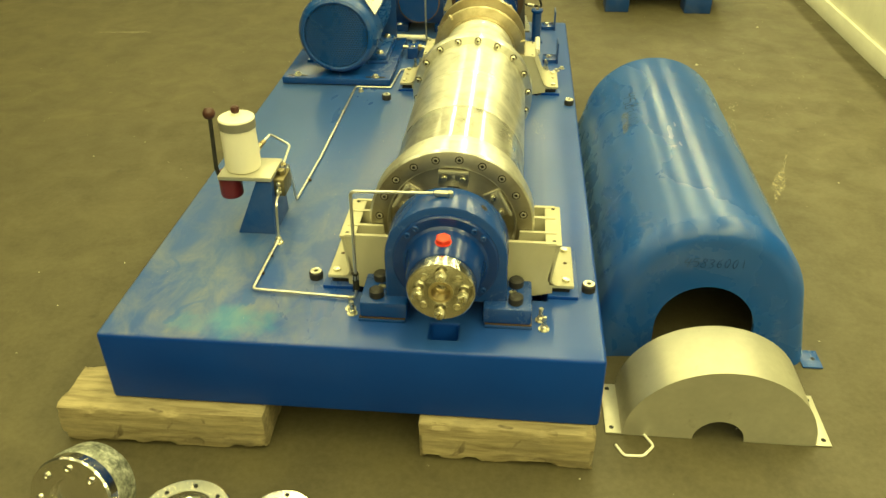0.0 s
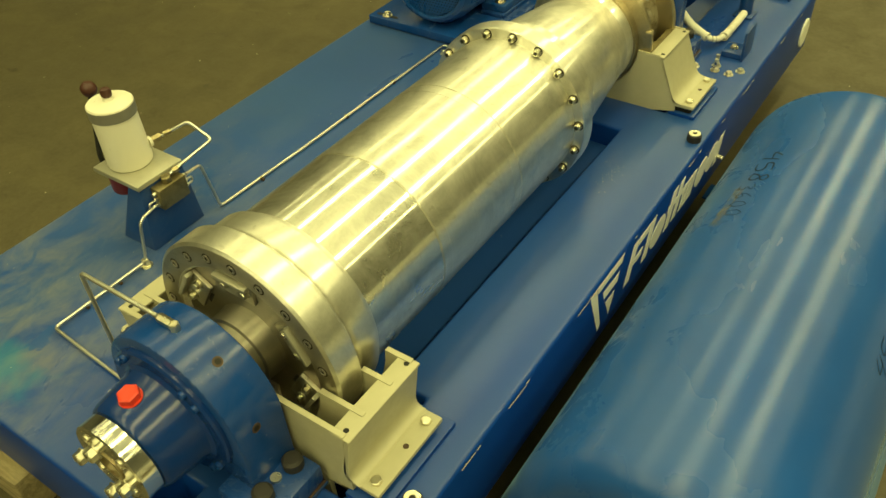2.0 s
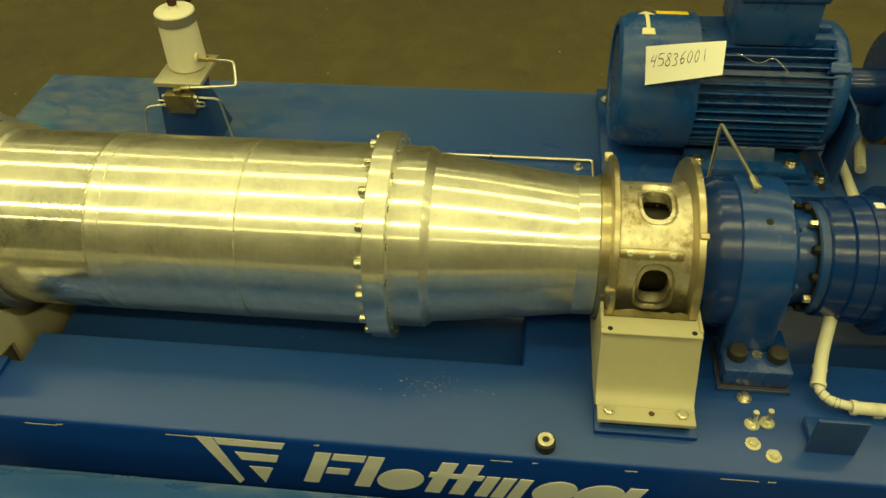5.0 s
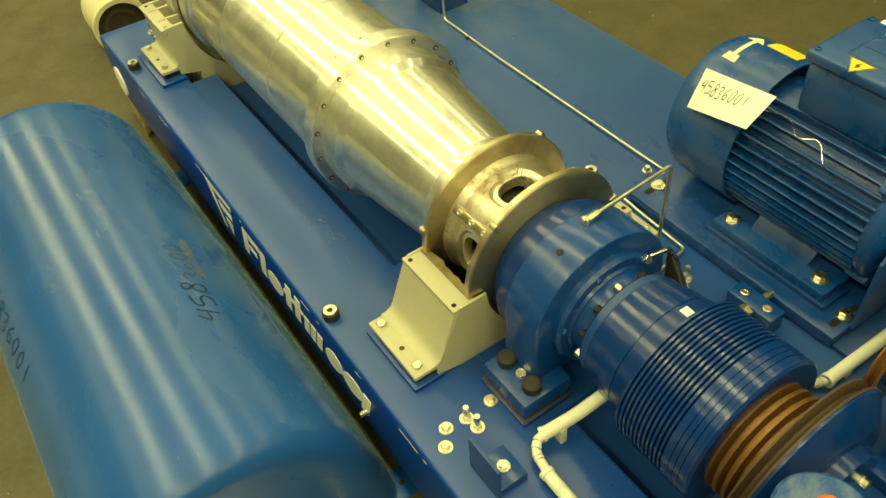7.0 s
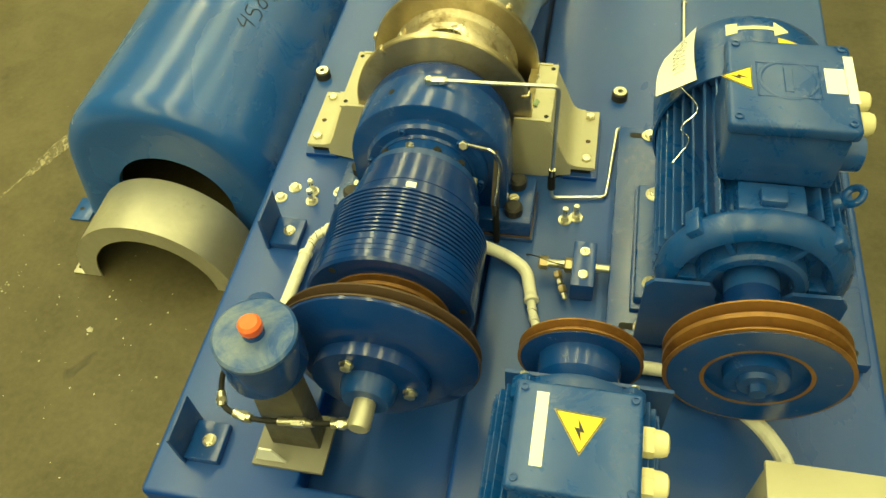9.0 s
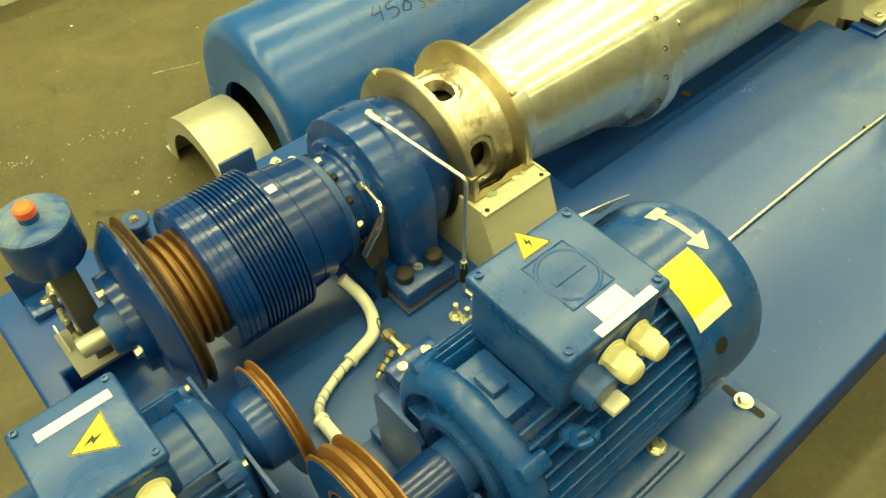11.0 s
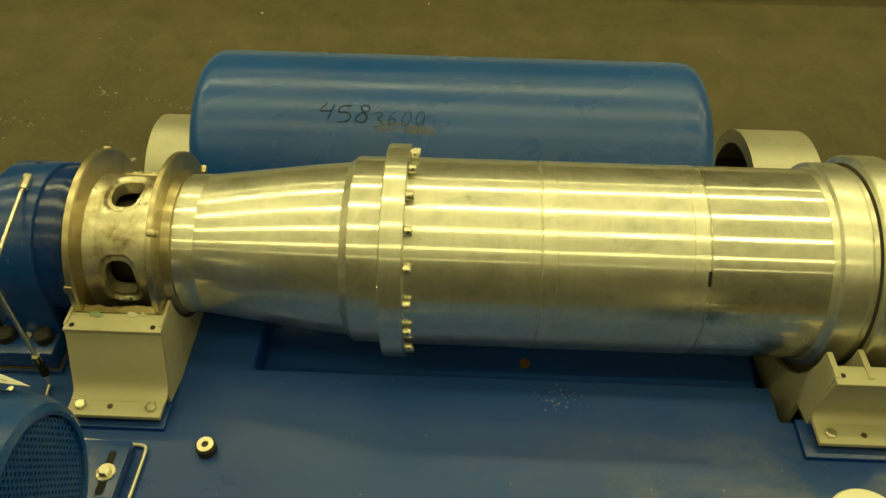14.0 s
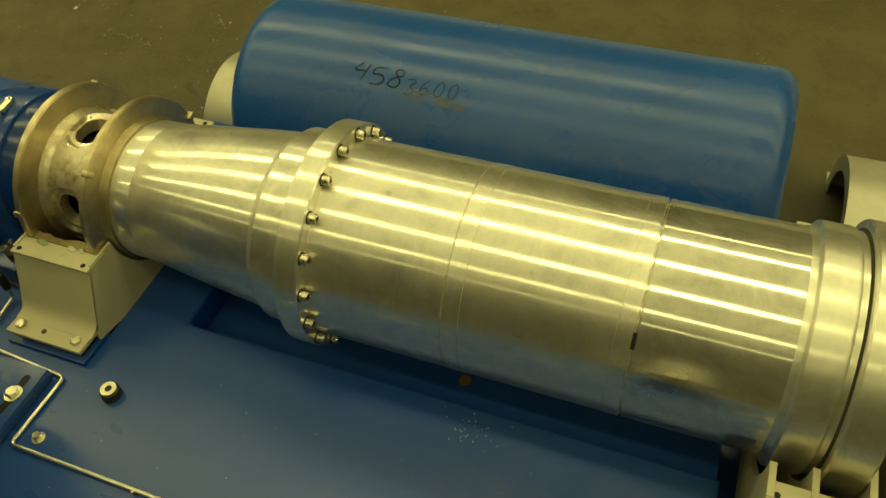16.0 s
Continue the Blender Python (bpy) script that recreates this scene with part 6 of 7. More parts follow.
    part("strip_bolt", hexagon((-0.070, 2.399, 0.528), (0, 1, 0.5), 0.008, 0.008), "zinc", g)
    part("leaf_post", rod((-0.125, 2.418, DECK), (-0.125, 2.418, 0.41), 0.006, 10), "dark", g)


build_pump()
build_pipes()


def build_hoses():
    def ribbed(t, points):
        """A spiral ribbed hose."""
        path = fillet_path([Vector(q) for q in points], 0.03)
        part("hose", tube(points, 0.0078, 0.03, 12), "tube", t)
        dist = 0.0
        for a, b in zip(path, path[1:]):
            dist += (b - a).length
            if dist > 0.011:
                dist = 0.0
                d = (b - a).normalized() * 0.0018
                part("hose_rib", rod(a - d, a + d, 0.0087, 14), "tube", t)
                d2 = (d.normalized() + d.orthogonal().normalized() * 0.45).normalized() * 0.0009
                part("tracer", rod(a + d * 3 - d2, a + d * 3 + d2, 0.0083, 14), "grey_band", t, "dark tracer line")

    def sleeve(t, points):
        c = part("coupling", tube(points, 0.0112, 0.025, 16), "tube", t, "cream hose sleeve")
        a, b = Vector(points[-2]), Vector(points[-1])
        part("collar", rod(a.lerp(b, 0.9), b, 0.0130, 18), "tube", c)
        m = a.lerp(b, 0.45)
        part("clamp_ear", box(m.x - 0.006, m.x + 0.006, m.y - 0.005, m.y + 0.012, DECK, m.z, 0.001), "tube", c)
    t = thing("cable_hose", (0.2, 2.5, DECK), "white ribbed hose with cream sleeves along the deck", "hose", "hoses")
    ribbed(t, [(0.150, 2.462, 0.336), (0.196, 2.456, 0.328), (0.212, 2.472, 0.322), (0.218, 2.51, 0.318), (0.220, 2.54, 0.316)])
    sleeve(t, [(0.066, 2.49, 0.40), (0.129, 2.470, 0.350), (0.188, 2.456, 0.330)])
    sleeve(t, [(0.222, 2.662, 0.322), (0.221, 2.585, 0.318), (0.219, 2.505, 0.318)])
    t = thing("cable_hose", (-0.2, 2.5, DECK), "white ribbed hose with cream sleeves beside the jacking block", "hose", "hoses")
    ribbed(t, [(-0.203, 2.54, 0.316), (-0.209, 2.575, 0.314), (-0.226, 2.620, 0.314), (-0.243, 2.648, 0.315), (-0.275, 2.658, 0.316)])
    sleeve(t, [(-0.090, 2.480, 0.37), (-0.120, 2.463, 0.335), (-0.157, 2.468, 0.322), (-0.190, 2.490, 0.318), (-0.206, 2.555, 0.317)])
    sleeve(t, [(-0.480, 2.660, 0.320), (-0.350, 2.658, 0.318), (-0.262, 2.656, 0.317)])
    # oil pot and post
    t = thing("oil_pot", (0.125, 2.85, DECK), "blue round oil pot with an orange cap on a grey stand", "oil pot")
    c = (0.124, 2.852)
    part("stand", slab([(c[0] - 0.035, DECK), (c[0] + 0.045, DECK), (c[0] + 0.032, 0.548), (c[0] - 0.032, 0.548)], "y", c[1] - 0.02, c[1] + 0.02, 0.003), "stand", t)
    part("pot", lathe([(0.535, 0.0), (0.535, 0.053), (0.540, 0.056), (0.607, 0.056), (0.607, 0.0)], (*c, 0), UP, 56), "blue", t)
    part("lid", lathe([(0.6072, 0.0), (0.6072, 0.0568), (0.613, 0.0568), (0.616, 0.053), (0.616, 0.0)], (*c, 0), UP, 56), "blue_dusty", t, "dusty blue lid")
    part("filler_neck", lathe([(0.615, 0.0), (0.615, 0.015), (0.626, 0.015), (0.626, 0.0)], (*c, 0), UP, 24), "blue", t)
    part("filler_cap", lathe([(0.625, 0.0), (0.625, 0.0145), (0.628, 0.0158), (0.639, 0.0158), (0.643, 0.012), (0.645, 0.0)], (*c, 0), UP, 12), "orange", t, "orange plastic cap")
    line = [(0.012, 2.882, 0.447), (0.06, 2.884, 0.436), (0.17, 2.880, 0.405), (0.226, 2.868, 0.402), (0.238, 2.83, 0.415), (0.215, 2.815, 0.47), (0.178, 2.83, 0.545)]
    part("drain_hose", tube(line, 0.0045, 0.03, 8), "dark", t)
    for a, b, r in ((0, 1, 0.009), (1, 2, 0.0075), (2, 3, 0.0085), (3, 4, 0.0085), (5, 6, 0.0085)):
        a, b = Vector(line[a]), Vector(line[b])
        part("hose_union", rod(a.lerp(b, 0.10), a.lerp(b, 0.62), r * 0.8, 14), "zinc", t)
        part("union_nut", rod(a.lerp(b, 0.22), a.lerp(b, 0.40), r, 6), "zinc", t)
    part("name_plate", slab([(0.135, 0.312), (0.185, 0.312), (0.170, 0.352), (0.150, 0.352)], "y", 2.900, 2.903), "decal", t)
    part("foot", box(0.075, 0.19, 2.815, 2.91, DECK, DECK + 0.008, 0.001), "grey_band", t)
    t = thing("support_post", (0.215, 2.70, DECK), "blue round steel post with a flat bolted cap", "post")
    part("post", rod((0.215, 2.70, DECK), (0.215, 2.70, 0.428), 0.019, 24), "blue_dark", t)
    part("cap", lathe([(0.426, 0.0), (0.426, 0.023), (0.429, 0.025), (0.436, 0.025), (0.438, 0.023), (0.438, 0)], (0.215, 2.70, 0), UP, 32), "blue", t)
    part("cap_bolt", hexagon((0.215, 2.70, 0.438), UP, 0.0065, 0.004, 0.0085), "bronze", t)
    part("base", box(0.188, 0.243, 2.672, 2.728, DECK, DECK + 0.006, 0.001), "blue_dark", t)


def build_deck_bits():
    for y0, y1 in ((2.425, 2.490), (2.855, 2.920)):
        t = thing("angle_bracket", (0.275, (y0 + y1) / 2, DECK), "blue steel angle bracket bolted to the deck edge", "bracket", "angle brackets")
        part("leaf", box(0.242, 0.302, y0, y1, DECK, DECK + 0.016, 0.002), "blue", t)
        part("upright", box(0.297, 0.303, y0 - 0.008, y1 + 0.004, DECK, 0.384, 0.001), "blue_dark", t)
        part("bolt", hexagon((0.266, (y0 + y1) / 2, DECK + 0.016), UP, 0.009, 0.006, 0.011), "zinc", t)
    spots = [(0.202, 2.338, 0), (0.295, 2.337, 0), (0.256, 2.342, 1), (0.251, 2.367, 1), (-0.246, 2.352, 1), (-0.266, 2.343, 1), (0.316, 2.366, 0),
             (0.215, 0.732, 1), (0.222, 0.700, 1), (-0.222, 0.738, 1), (-0.215, 0.722, 1)]
    kinds = {}
    for x, y, k in spots:
        if k not in kinds:
            t = thing("loose_bolt", (x, y, DECK), "plated hexagon bolt with a washer standing loose on the deck", "bolt", "loose bolts")
            part("washer", lathe([(0, 0.0), (0, 0.0125), (0.002, 0.0125), (0.002, 0)], (x, y, DECK), UP, 20), "zinc", t)
            if k:
                part("head", hexagon((x, y, DECK + 0.002), UP, 0.0085, 0.009), "zinc", t)
                part("shank", rod((x, y, DECK + 0.011), (x, y, DECK + 0.034), 0.005, 12), "zinc", t)
            else:
                part("head", hexagon((x, y, DECK + 0.002), UP, 0.0085, 0.008), "zinc", t)
            kinds[k] = t
        else:
            copy_thing(kinds[k], pose(x, y, DECK, 0, 0, random.Random(int(x * 1e4)).uniform(0, 60)))


build_hoses()
build_deck_bits()


# ---- covers on the floor ----
HX, HZ, HR = 0.655, 0.158, 0.251


def build_hood():
    t = thing("machine_hood", (HX, 1.61, 0), "large blue half round machine hood on the floor, scuffed and dusty", "machine hood")
    y0, y1, edge = 0.978, 2.252, 0.05
    th = 0.003

    def section(r, n=48):
        # round crown, sides that splay towards the floor, the one by the skid a little bulged
        s = radians(10.0)
        x, z = r * math.cos(s), HZ + r * math.sin(s)
        base, half = x + z * math.tan(s), x + z * 0.5 * math.tan(s)
        return [(HX + base, 0.0), (HX + half, z * 0.5)] + arc(HX, HZ, r, 10.0, 170.0, n) + [(HX - half - 0.017, z * 0.5), (HX - base - 0.0155, 0.0)]
    b = bmesh.new()
    ladder = []
    for k in range(7):
        a = radians(90 * k / 6)
        ladder.append((y0 + edge * (1 - math.sin(a)), HR - edge * (1 - math.cos(a))))
    front = ladder[::-1]                  # from inside of the end face out to the shell
    shell = [(y, r) for y, r in front] if front[0][1] < front[-1][1] else [(y, r) for y, r in front[::-1]]
    back = [(y0 + y1 - y, r) for y, r in shell[::-1]]
    lean = 0.030                          # the front end slopes back towards its crown
    mid = [(y0 + edge + (y1 - y0 - 2 * edge) * k / 10, HR) for k in range(1, 10)]
    rows = [[b.verts.new((x, y + (lean * z / 0.41 if y < y0 + edge + 0.002 else 0.0), z)) for x, z in section(r)] for y, r in shell + mid + back]
    for p, q in zip(rows, rows[1:]):
        for i in range(len(p) - 1):
            b.faces.new([p[i], p[i + 1], q[i + 1], q[i]])
    # end faces with an arched opening
    hole = [(HX + 0.128, 0.0), (HX + 0.128, 0.05)] + arc(HX, 0.100, 0.128, 0, 180, 48) + [(HX - 0.128, 0.05), (HX - 0.128, 0.0)]
    big = [(HX + 0.138, 0.0), (HX + 0.138, 0.05)] + arc(HX, 0.110, 0.138, 0, 180, 48) + [(HX - 0.138, 0.05), (HX - 0.138, 0.0)]
    for row, y, hole in ((rows[0], y0, hole), (rows[-1], y1, big)):
        tilt = lean / 0.41 if y == y0 else 0.0
        mids = [b.verts.new((x0 * 0.45 + hx * 0.55, y + tilt * (z0 * 0.45 + hz * 0.55) + (0.006 if y == y0 else -0.006), z0 * 0.45 + hz * 0.55)) for (x0, z0), (hx, hz) in zip(section(HR - edge), hole)]
        inner = [b.verts.new((x, y + tilt * z + (0.006 if y == y0 else -0.006), z)) for x, z in hole]
        lip = [b.verts.new((x, y + tilt * z + (0.022 if y == y0 else -0.022), z)) for x, z in hole]
        for s, d in ((row, mids), (mids, inner), (inner, lip)):
            for i in range(len(s) - 1):
                b.faces.new([s[i], s[i + 1], d[i + 1], d[i]])
    bmesh.ops.recalc_face_normals(b, faces=b.faces)
    bmesh.ops.solidify(b, geom=b.faces[:], thickness=th)
    part("shell", b, "hood", t)
    for y in (y0 + 0.03, y1 - 0.03):
        for sx in (-1, 1):
            p = part("foot_tab", box(*sorted((HX + sx * (HR + 0.022), HX + sx * (HR + 0.074))), y - 0.035, y + 0.035, 0.0, 0.005, 0.001), "hood", t)
            part("tab_hole", lathe([(0, 0), (0, 0.006), (0.0005, 0.006), (0.0005, 0)], (HX + sx * (HR + 0.056), y, 0.005), UP, 14), "dark", p)

    def on_hood(chars, size, y_start, ang, direction, wide, name, ink):
        txt = handwriting(chars, size * 0.72)
        w = max(v.co.x for b in txt for v in b.verts)
        for b in txt:
            for v in b.verts:
                a = radians(ang) + v.co.y / HR * direction
                y = y_start + direction * v.co.x / w * wide
                v.co = Vector((HX - (HR + 0.0005) * math.sin(a), y, HZ + (HR + 0.0005) * math.cos(a)))
            part(name, b, ink, t, "handwritten marker digit")
    on_hood("4", 0.062, 1.932, 36.0, -1, 0.034, "digit", "ink_worn")
    on_hood("58", 0.060, 1.893, 37.0, -1, 0.078, "digit", "ink_worn")
    on_hood("3600", 0.052, 1.808, 38.2, -1, 0.122, "digit", "ink_faded")
    on_hood("1", 0.050, 1.668, 39.8, -1, 0.004, "digit", "ink_worn")
    # painted olive reflection on the glossy ink of the last digits
    b = bmesh.new()
    rail = [[b.verts.new((HX - (HR + 0.0008) * math.sin(a), 1.800 - 0.140 * k / 12, HZ + (HR + 0.0008) * math.cos(a))) for a in (radians(35.0 + 0.22 * k), radians(38.0 + 0.22 * k), radians(40.6 + 0.16 * k))] for k in range(13)]
    for p, q in zip(rail, rail[1:]):
        for i in (0, 1):
            b.faces.new([p[i], q[i], q[i + 1], p[i + 1]])
    part("reflection_patch", b, "rub", t, "olive patch painted as the reflection on the ink")
    on_hood("45836001", 0.060, 1.478, -58.0, 1, 0.300, "digit", "ink_faded")
    txt = handwriting("45836001", 0.025)
    w = max(v.co.x for b in txt for v in b.verts)
    for b in txt:
        for v in b.verts:
            v.co = Vector((HX - 0.075 + v.co.x / w * 0.145, y0 + 0.0025 + lean * (0.287 + v.co.y) / 0.41, 0.287 + v.co.y))
        part("digit", b, "ink_faded", t, "faded handwritten marker digit")


def half_cover(name, label, cx, ya, yb, R, hole, tab_w, squash=1.0, face="front", rear=0.0):
    """Half round sheet cover: shell, one end plate with a half round cut, and two foot tabs."""
    t = thing(name, (cx, (ya + yb) / 2, 0), label, "machine cover", "sheet metal covers")
    b = bmesh.new()
    n = 48
    def pts(r, s=squash):
        return [(cx + r * math.cos(math.pi * i / n), r * s * math.sin(math.pi * i / n) + 0.001) for i in range(n + 1)]
    out0 = [b.verts.new((x, ya, z)) for x, z in pts(R)]
    out1 = [b.verts.new((x, yb, z)) for x, z in pts(R)]
    for i in range(n):
        b.faces.new([out0[i], out0[i + 1], out1[i + 1], out1[i]])
    yf = ya if face == "front" else yb
    rim = out0 if face == "front" else out1
    cut = [b.verts.new((x, yf, z)) for x, z in pts(hole, 1.0 if squash < 1 else squash)]
    for i in range(n):
        b.faces.new([rim[i], rim[i + 1], cut[i + 1], cut[i]])
    if rear:
        cut = [b.verts.new((x, yb, z)) for x, z in pts(rear)]
        for i in range(n):
            b.faces.new([out1[i], out1[i + 1], cut[i + 1], cut[i]])
    bmesh.ops.recalc_face_normals(b, faces=b.faces)
    bmesh.ops.solidify(b, geom=b.faces[:], thickness=0.004)
    part("shell", b, "cover", t)
    for sx in (-1, 1):
        p = part("foot_tab", box(*sorted((cx + sx * (R - 0.003), cx + sx * (R + tab_w))), ya, yb, 0.001, 0.005, 0.001), "cover", t)
        for y in (ya + 0.018, yb - 0.018):
            part("tab_hole", lathe([(0, 0), (0, 0.006), (0.0005, 0.006), (0.0005, 0)], (cx + sx * (R + tab_w * 0.6), y, 0.005), UP, 14), "dark", p)


build_hood()
half_cover("end_cover", "grey steel half round end cover with a small shaft cutout", 0.652, 0.690, 0.862, 0.226, 0.060, 0.038, squash=0.93, rear=0.188)
half_cover("pulley_cover", "plain grey steel half round pulley cover with an open arch", 0.672, 2.268, 2.412, 0.190, 0.146, 0.030, squash=1.07, face="back")


# ---- floor clutter ----
def build_clutter():
    t = thing("flanged_casting", (-0.765, 0.33, 0), "mottled grey casting with a bright bolted flange lying on the floor", "machine part")
    ax = Vector((-0.10, -0.80, 0.35)).normalized()
    c = Vector((-0.715, 0.382, 0.078))
    part("body", lathe([(-0.005, 0.0), (-0.005, 0.080), (0.01, 0.092), (0.055, 0.096), (0.07, 0.090), (0.07, 0.0)], c, ax, 48), "mottled", t)
    f = part("flange", lathe([(0.069, 0.0), (0.069, 0.090), (0.072, 0.094), (0.095, 0.094), (0.098, 0.090), (0.098, 0.048), (0.080, 0.044), (0.080, 0.0)], c, ax, 64), "chrome", t, "bright turned flange")
    u = ax.orthogonal().normalized()
    w = ax.cross(u)
    for k in range(8):
        a = 2 * math.pi * k / 8
        part("bolt_hole", socket(c + ax * 0.098 + (u * math.cos(a) + w * math.sin(a)) * 0.070, ax, 0.008, 0.004), "chrome", f)
    for x, y, r, h in ((-0.508, 0.314, 0.098, 0.07), (-0.310, 0.336, 0.072, 0.06)):
        t = thing("steel_ring", (x, y, 0), "bright turned steel ring standing on the floor", "machine part", "turned rings")
        part("ring", lathe([(0.0, r * 0.55), (0.0, r * 0.9), (h * 0.55, r * 0.9), (h * 0.58, r), (h * 0.97, r), (h, r * 0.97), (h, r * 0.66), (h * 0.8, r * 0.62), (h * 0.8, r * 0.55)], (x, y, 0), UP, 56), "chrome", t)
        for k in range(8):
            a = math.pi * k / 4
            part("bolt_hole", lathe([(0, 0.0), (0, 0.005), (0.0006, 0.005), (0.0006, 0)], (x + r * 0.8 * math.cos(a), y + r * 0.8 * math.sin(a), h), UP, 12), "dark", t)
    b = tube([(0.409, 0.653, 0.004), (0.426, 0.621, 0.004), (0.470, 0.623, 0.004), (0.498, 0.657, 0.004), (0.476, 0.697, 0.006)], 0.0034, 0.008, 8)
    for v in b.verts:
        v.co.z = max(0.0005, v.co.z * 0.8)
    single("plastic_strap", b, "white", "curled white plastic strap lying on the floor", "strap")
    # pipe elbow, its open end turned to the skid
    t = thing("pipe_elbow", (0.22, 0.05, 0), "cream painted pipe elbow with a dark open end on the floor", "pipe elbow")
    run, bend_r, zc = [Vector((0.215, 0.185, 0.104)), Vector((0.215, 0.06, 0.104))], 0.17, 0.104
    run += [Vector((0.215 - bend_r + bend_r * math.cos(radians(a)), 0.06 - bend_r * math.sin(radians(a)), zc)) for a in range(8, 91, 8)]
    run += [Vector((-0.06, 0.06 - bend_r, zc)), Vector((-0.22, 0.06 - bend_r, zc))]
    part("pipe", tube(run, 0.094, 0.004, 40), "gland_pale", t)
    part("seam_ring", rod((0.0, -0.110, zc), (-0.008, -0.110, zc), 0.0955, 40), "gland_pale", t)
    part("rim", lathe([(0.0, 0.086), (0.0, 0.102), (0.018, 0.103), (0.020, 0.101), (0.020, 0.086), (0.004, 0.084)], (0.215, 0.1852, zc), (0, 1, 0), 40), "gland_pale", t)
    # a dark disc closes the pipe, its shade given by colour
    part("bore", lathe([(0.0025, 0.0), (0.0025, 0.0855), (0.003, 0.0855), (0.003, 0.0)], (0.215, 0.1855, zc), (0, 1, 0), 40), "inner", t, "dark disc for the shade inside the pipe")
    part("inner_ring", lathe([(0.003, 0.050), (0.003, 0.062), (0.010, 0.062), (0.010, 0.050)], (0.215, 0.1855, zc), (0, 1, 0), 32), "rust_dark", t)
    # pale scrapes and grit
    def scrape(p, q, w, name="floor_scrape"):
        p, q = Vector((*p, 0)), Vector((*q, 0))
        d = (q - p).normalized()
        s = Vector((-d.y, d.x, 0))
        rng = random.Random(int(p.x * 1000))
        bb = bmesh.new()
        n, L, Rr = 14, [], []
        for i in range(n + 1):
            u = i / n
            ww = w * (0.25 + 0.75 * math.sin(math.pi * min(1, u * 1.1 + 0.05))) * rng.uniform(0.6, 1.2)
            pt = p.lerp(q, u) + Vector((0, 0, 0.0012))
            L.append(bb.verts.new(pt + s * ww))
            Rr.append(bb.verts.new(pt - s * ww))
        for i in range(n):
            bb.faces.new([L[i], L[i + 1], Rr[i + 1], Rr[i]])
        single(name, bb, "scratch", "pale scrape mark in the sealed floor", "floor mark", "floor marks", kind="structure")
    scrape((1.236, 2.300), (1.165, 2.10), 0.005)
    scrape((1.170, 2.13), (1.085, 1.88), 0.024)
    scrape((1.395, 2.975), (1.355, 2.885), 0.0025)
    scrape((1.335, 2.815), (1.295, 2.73), 0.002)
    scrape((1.262, 2.72), (1.21, 2.60), 0.002)
    scrape((-2.30, 3.58), (-1.85, 3.62), 0.008)
    rng = random.Random(11)
    bb = bmesh.new()
    def fleck(x, y, s):
        n = rng.randint(4, 6)
        ring = [bb.verts.new((x + s * rng.uniform(0.4, 1) * math.cos(2 * math.pi * k / n), y + s * rng.uniform(0.4, 1) * math.sin(2 * math.pi * k / n), 0.0006)) for k in range(n)]
        top = bb.verts.new((x, y, 0.001 + s * 0.5))
        for k in range(n):
            bb.faces.new([ring[k], ring[(k + 1) % n], top])
    for _ in range(420):
        fleck(rng.uniform(-3.0, 1.9), rng.uniform(-0.5, 5.0), rng.choice((0.001, 0.0015, 0.002, 0.002, 0.003, 0.004)))
    for _ in range(45):
        fleck(rng.gauss(0.80, 0.13), rng.gauss(2.60, 0.13), rng.choice((0.001, 0.0015, 0.002, 0.003)))
    for _ in range(120):
        fleck(rng.gauss(1.25, 0.3), rng.gauss(3.0, 0.5), rng.choice((0.001, 0.0015, 0.002, 0.003)))
    for cx, cy, dx, dy in ((0.948, 2.975, 0.012, 0.03), (1.107, 2.754, 0.02, 0.015), (1.05, 2.50, 0.02, 0.03), (1.35, 1.05, 0.05, 0.02)):
        for _ in range(26):
            u = rng.gauss(0, 1)
            fleck(cx + dx * u + rng.gauss(0, 0.008), cy + dy * u * 2 + rng.gauss(0, 0.01), rng.choice((0.001, 0.0015, 0.002, 0.003)))
    for x, y, s in ((0.779, 2.556, 0.013), (1.65, 2.352, 0.007), (1.752, 1.741, 0.007), (1.50, 3.95, 0.012), (1.05, 3.3, 0.012)):
        fleck(x, y, s)
    single("floor_grit", bb, "grit", "pale paint flakes and grit strewn over the floor", "debris", kind="stuff")
    bb = bmesh.new()
    for _ in range(40):
        x, y, s = rng.gauss(-0.205, 0.016), rng.gauss(1.41, 0.026), rng.uniform(0.0005, 0.0013)
        n = 5
        ring = [bb.verts.new((x + s * math.cos(2 * math.pi * k / n), y + s * math.sin(2 * math.pi * k / n), DECK + 0.0004)) for k in range(n)]
        top = bb.verts.new((x, y, DECK + 0.001))
        for k in range(n):
            bb.faces.new([ring[k], ring[(k + 1) % n], top])
    for _ in range(70):
        x, y, s = rng.gauss(0.222, 0.011), rng.gauss(1.785, 0.045), rng.uniform(0.0004, 0.001)
        ring = [bb.verts.new((x + s * math.cos(2 * math.pi * k / 5), y + s * math.sin(2 * math.pi * k / 5), DECK + 0.0004)) for k in range(5)]
        top = bb.verts.new((x, y, DECK + 0.001))
        for k in range(5):
            bb.faces.new([ring[k], ring[(k + 1) % 5], top])
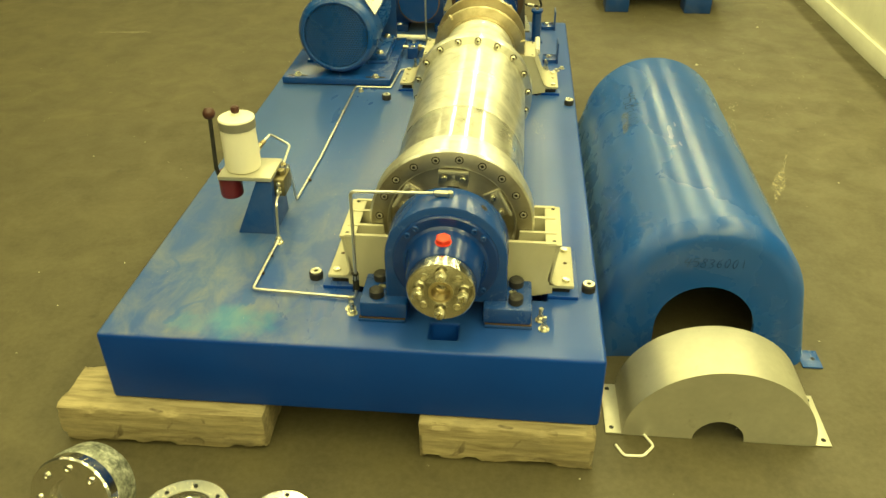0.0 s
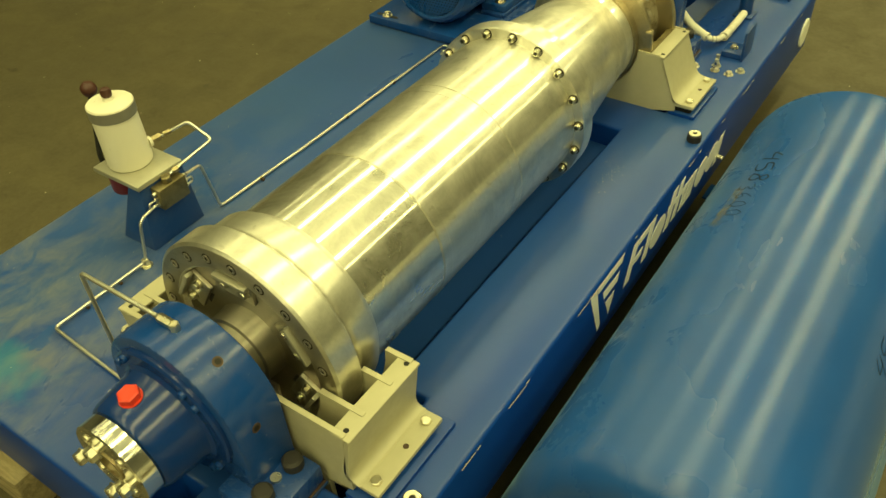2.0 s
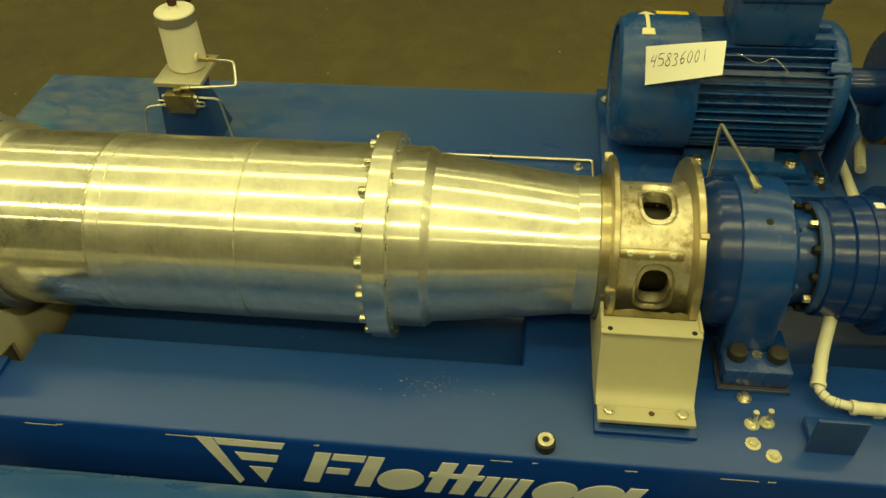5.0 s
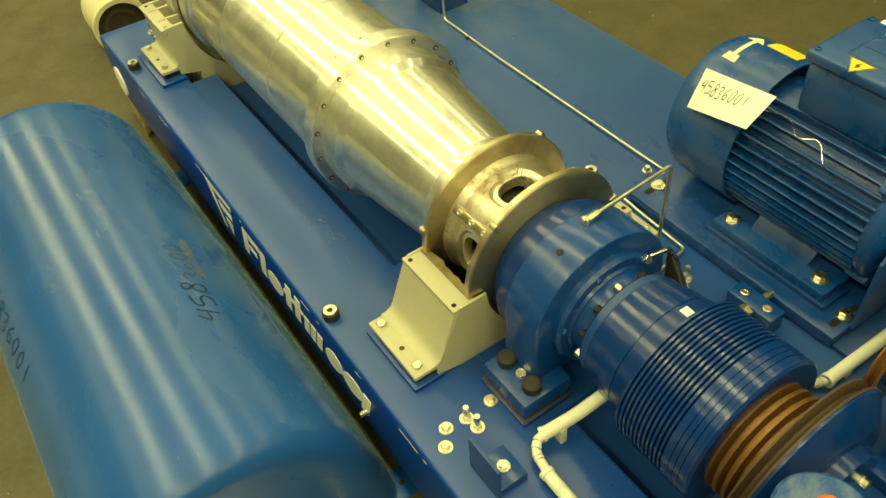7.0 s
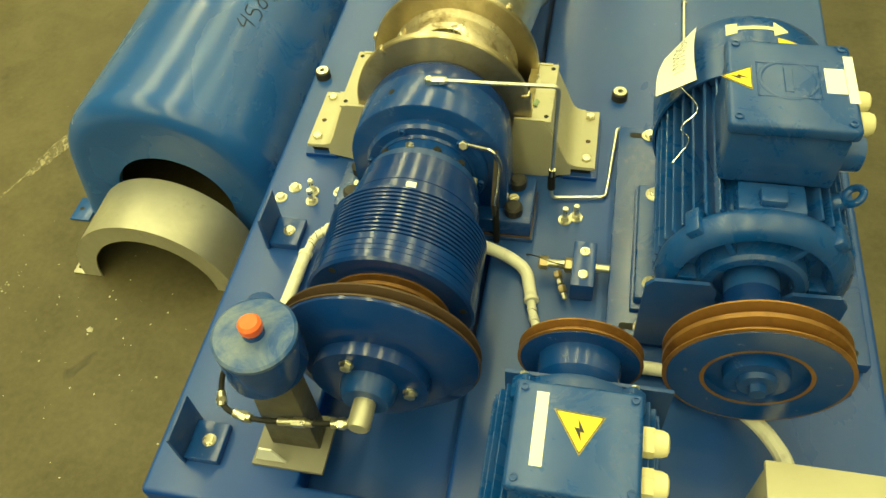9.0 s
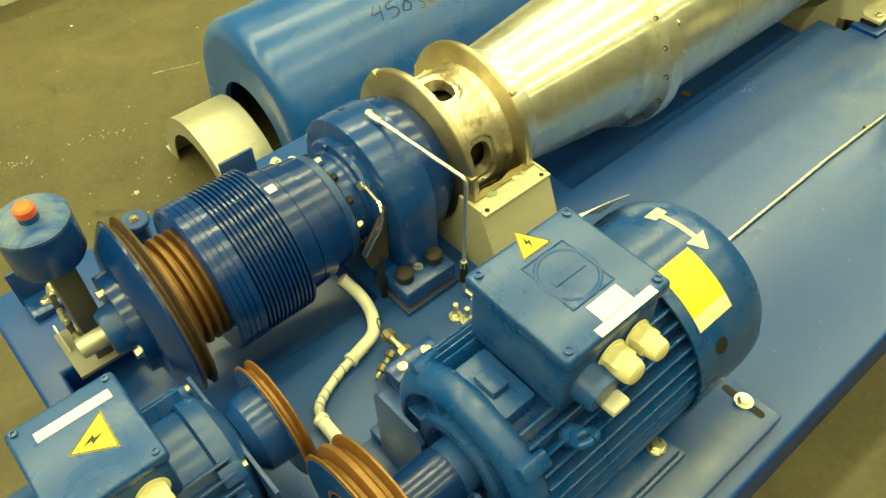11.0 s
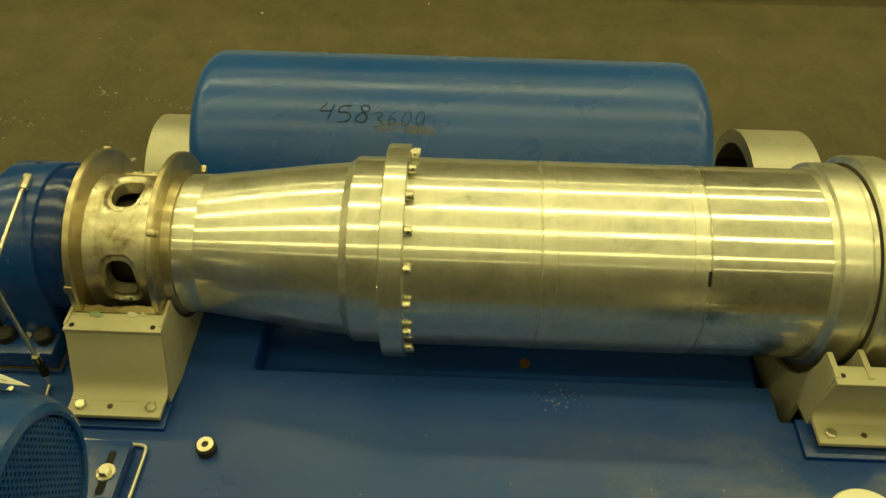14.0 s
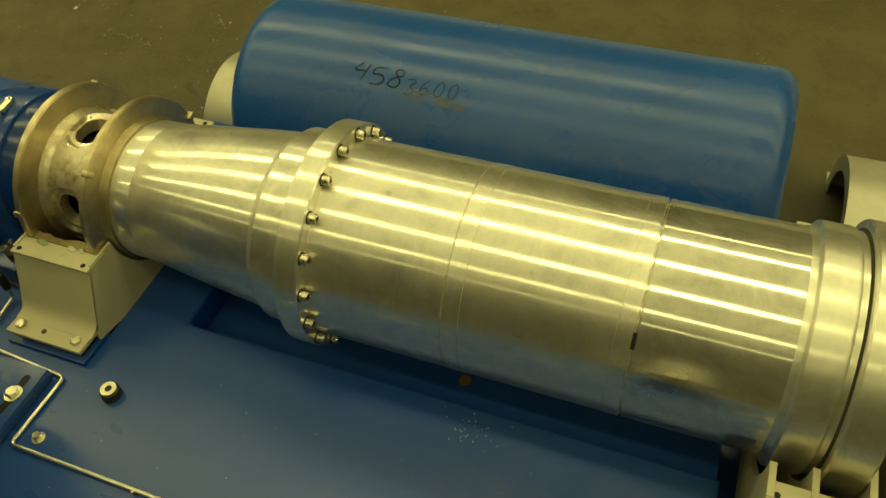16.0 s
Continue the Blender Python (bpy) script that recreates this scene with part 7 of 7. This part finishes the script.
    for _ in range(90):
        x, y, s = rng.uniform(-0.74, -0.165), rng.uniform(0.65, 2.05), rng.uniform(0.0004, 0.001)
        ring = [bb.verts.new((x + s * math.cos(2 * math.pi * k / 5), y + s * math.sin(2 * math.pi * k / 5), DECK + 0.0004)) for k in range(5)]
        top = bb.verts.new((x, y, DECK + 0.001))
        for k in range(5):
            bb.faces.new([ring[k], ring[(k + 1) % 5], top])
    single("deck_grit", bb, "grit", "pale crumbs lying on the blue deck", "debris", kind="stuff")
    # torn flakes that have dropped on the rear support
    rng = random.Random(17)
    for x, y, r, mat, label in ((-0.171, 2.196, 0.0125, "flake", "crumpled green flake lying on the support flange"), (-0.168, 2.134, 0.0110, "grit", "pale crumbled flake lying on the support flange"),
                                (-0.167, 2.118, 0.0070, "grit", "pale crumbled flake lying on the support flange")):
        bb = bmesh.new()
        low, high = [], []
        for i in range(9):
            a, q = 2 * math.pi * i / 9, r * rng.uniform(0.55, 1.1)
            h = 0.4473 + 0.0045 * max(0.0, math.sin(a + 0.6)) * rng.uniform(0.4, 1.0)
            low.append(bb.verts.new((x + 0.55 * q * math.cos(a), y + q * math.sin(a), h)))
            high.append(bb.verts.new((x + 0.55 * q * math.cos(a), y + q * math.sin(a), h + 0.0008)))
        mid = [bb.verts.new((x, y, 0.4473 + d)) for d in (0.0, 0.0035)]
        for i in range(9):
            o = (i + 1) % 9
            bb.faces.new([low[i], low[o], high[o], high[i]])
            bb.faces.new([low[o], low[i], mid[0]])
            bb.faces.new([high[i], high[o], mid[1]])
        single("paint_flake", bb, mat, label, "debris", "flakes on the support")
    # next machine's skid beyond
    t = thing("neighbour_skid", (1.0, 5.2, 0), "blue painted skid of another machine standing beyond", "machine base")
    part("frame", box(0.62, 1.40, 4.30, 6.3, 0.14, 0.40, 0.006), "blue", t)
    for x0, x1 in ((0.66, 0.80), (1.13, 1.285)):
        for y in (4.20, 6.1):
            part("foot", box(x0, x1, y, y + 0.16, 0.0, 0.141, 0.004), "blue_dark", t)


build_clutter()
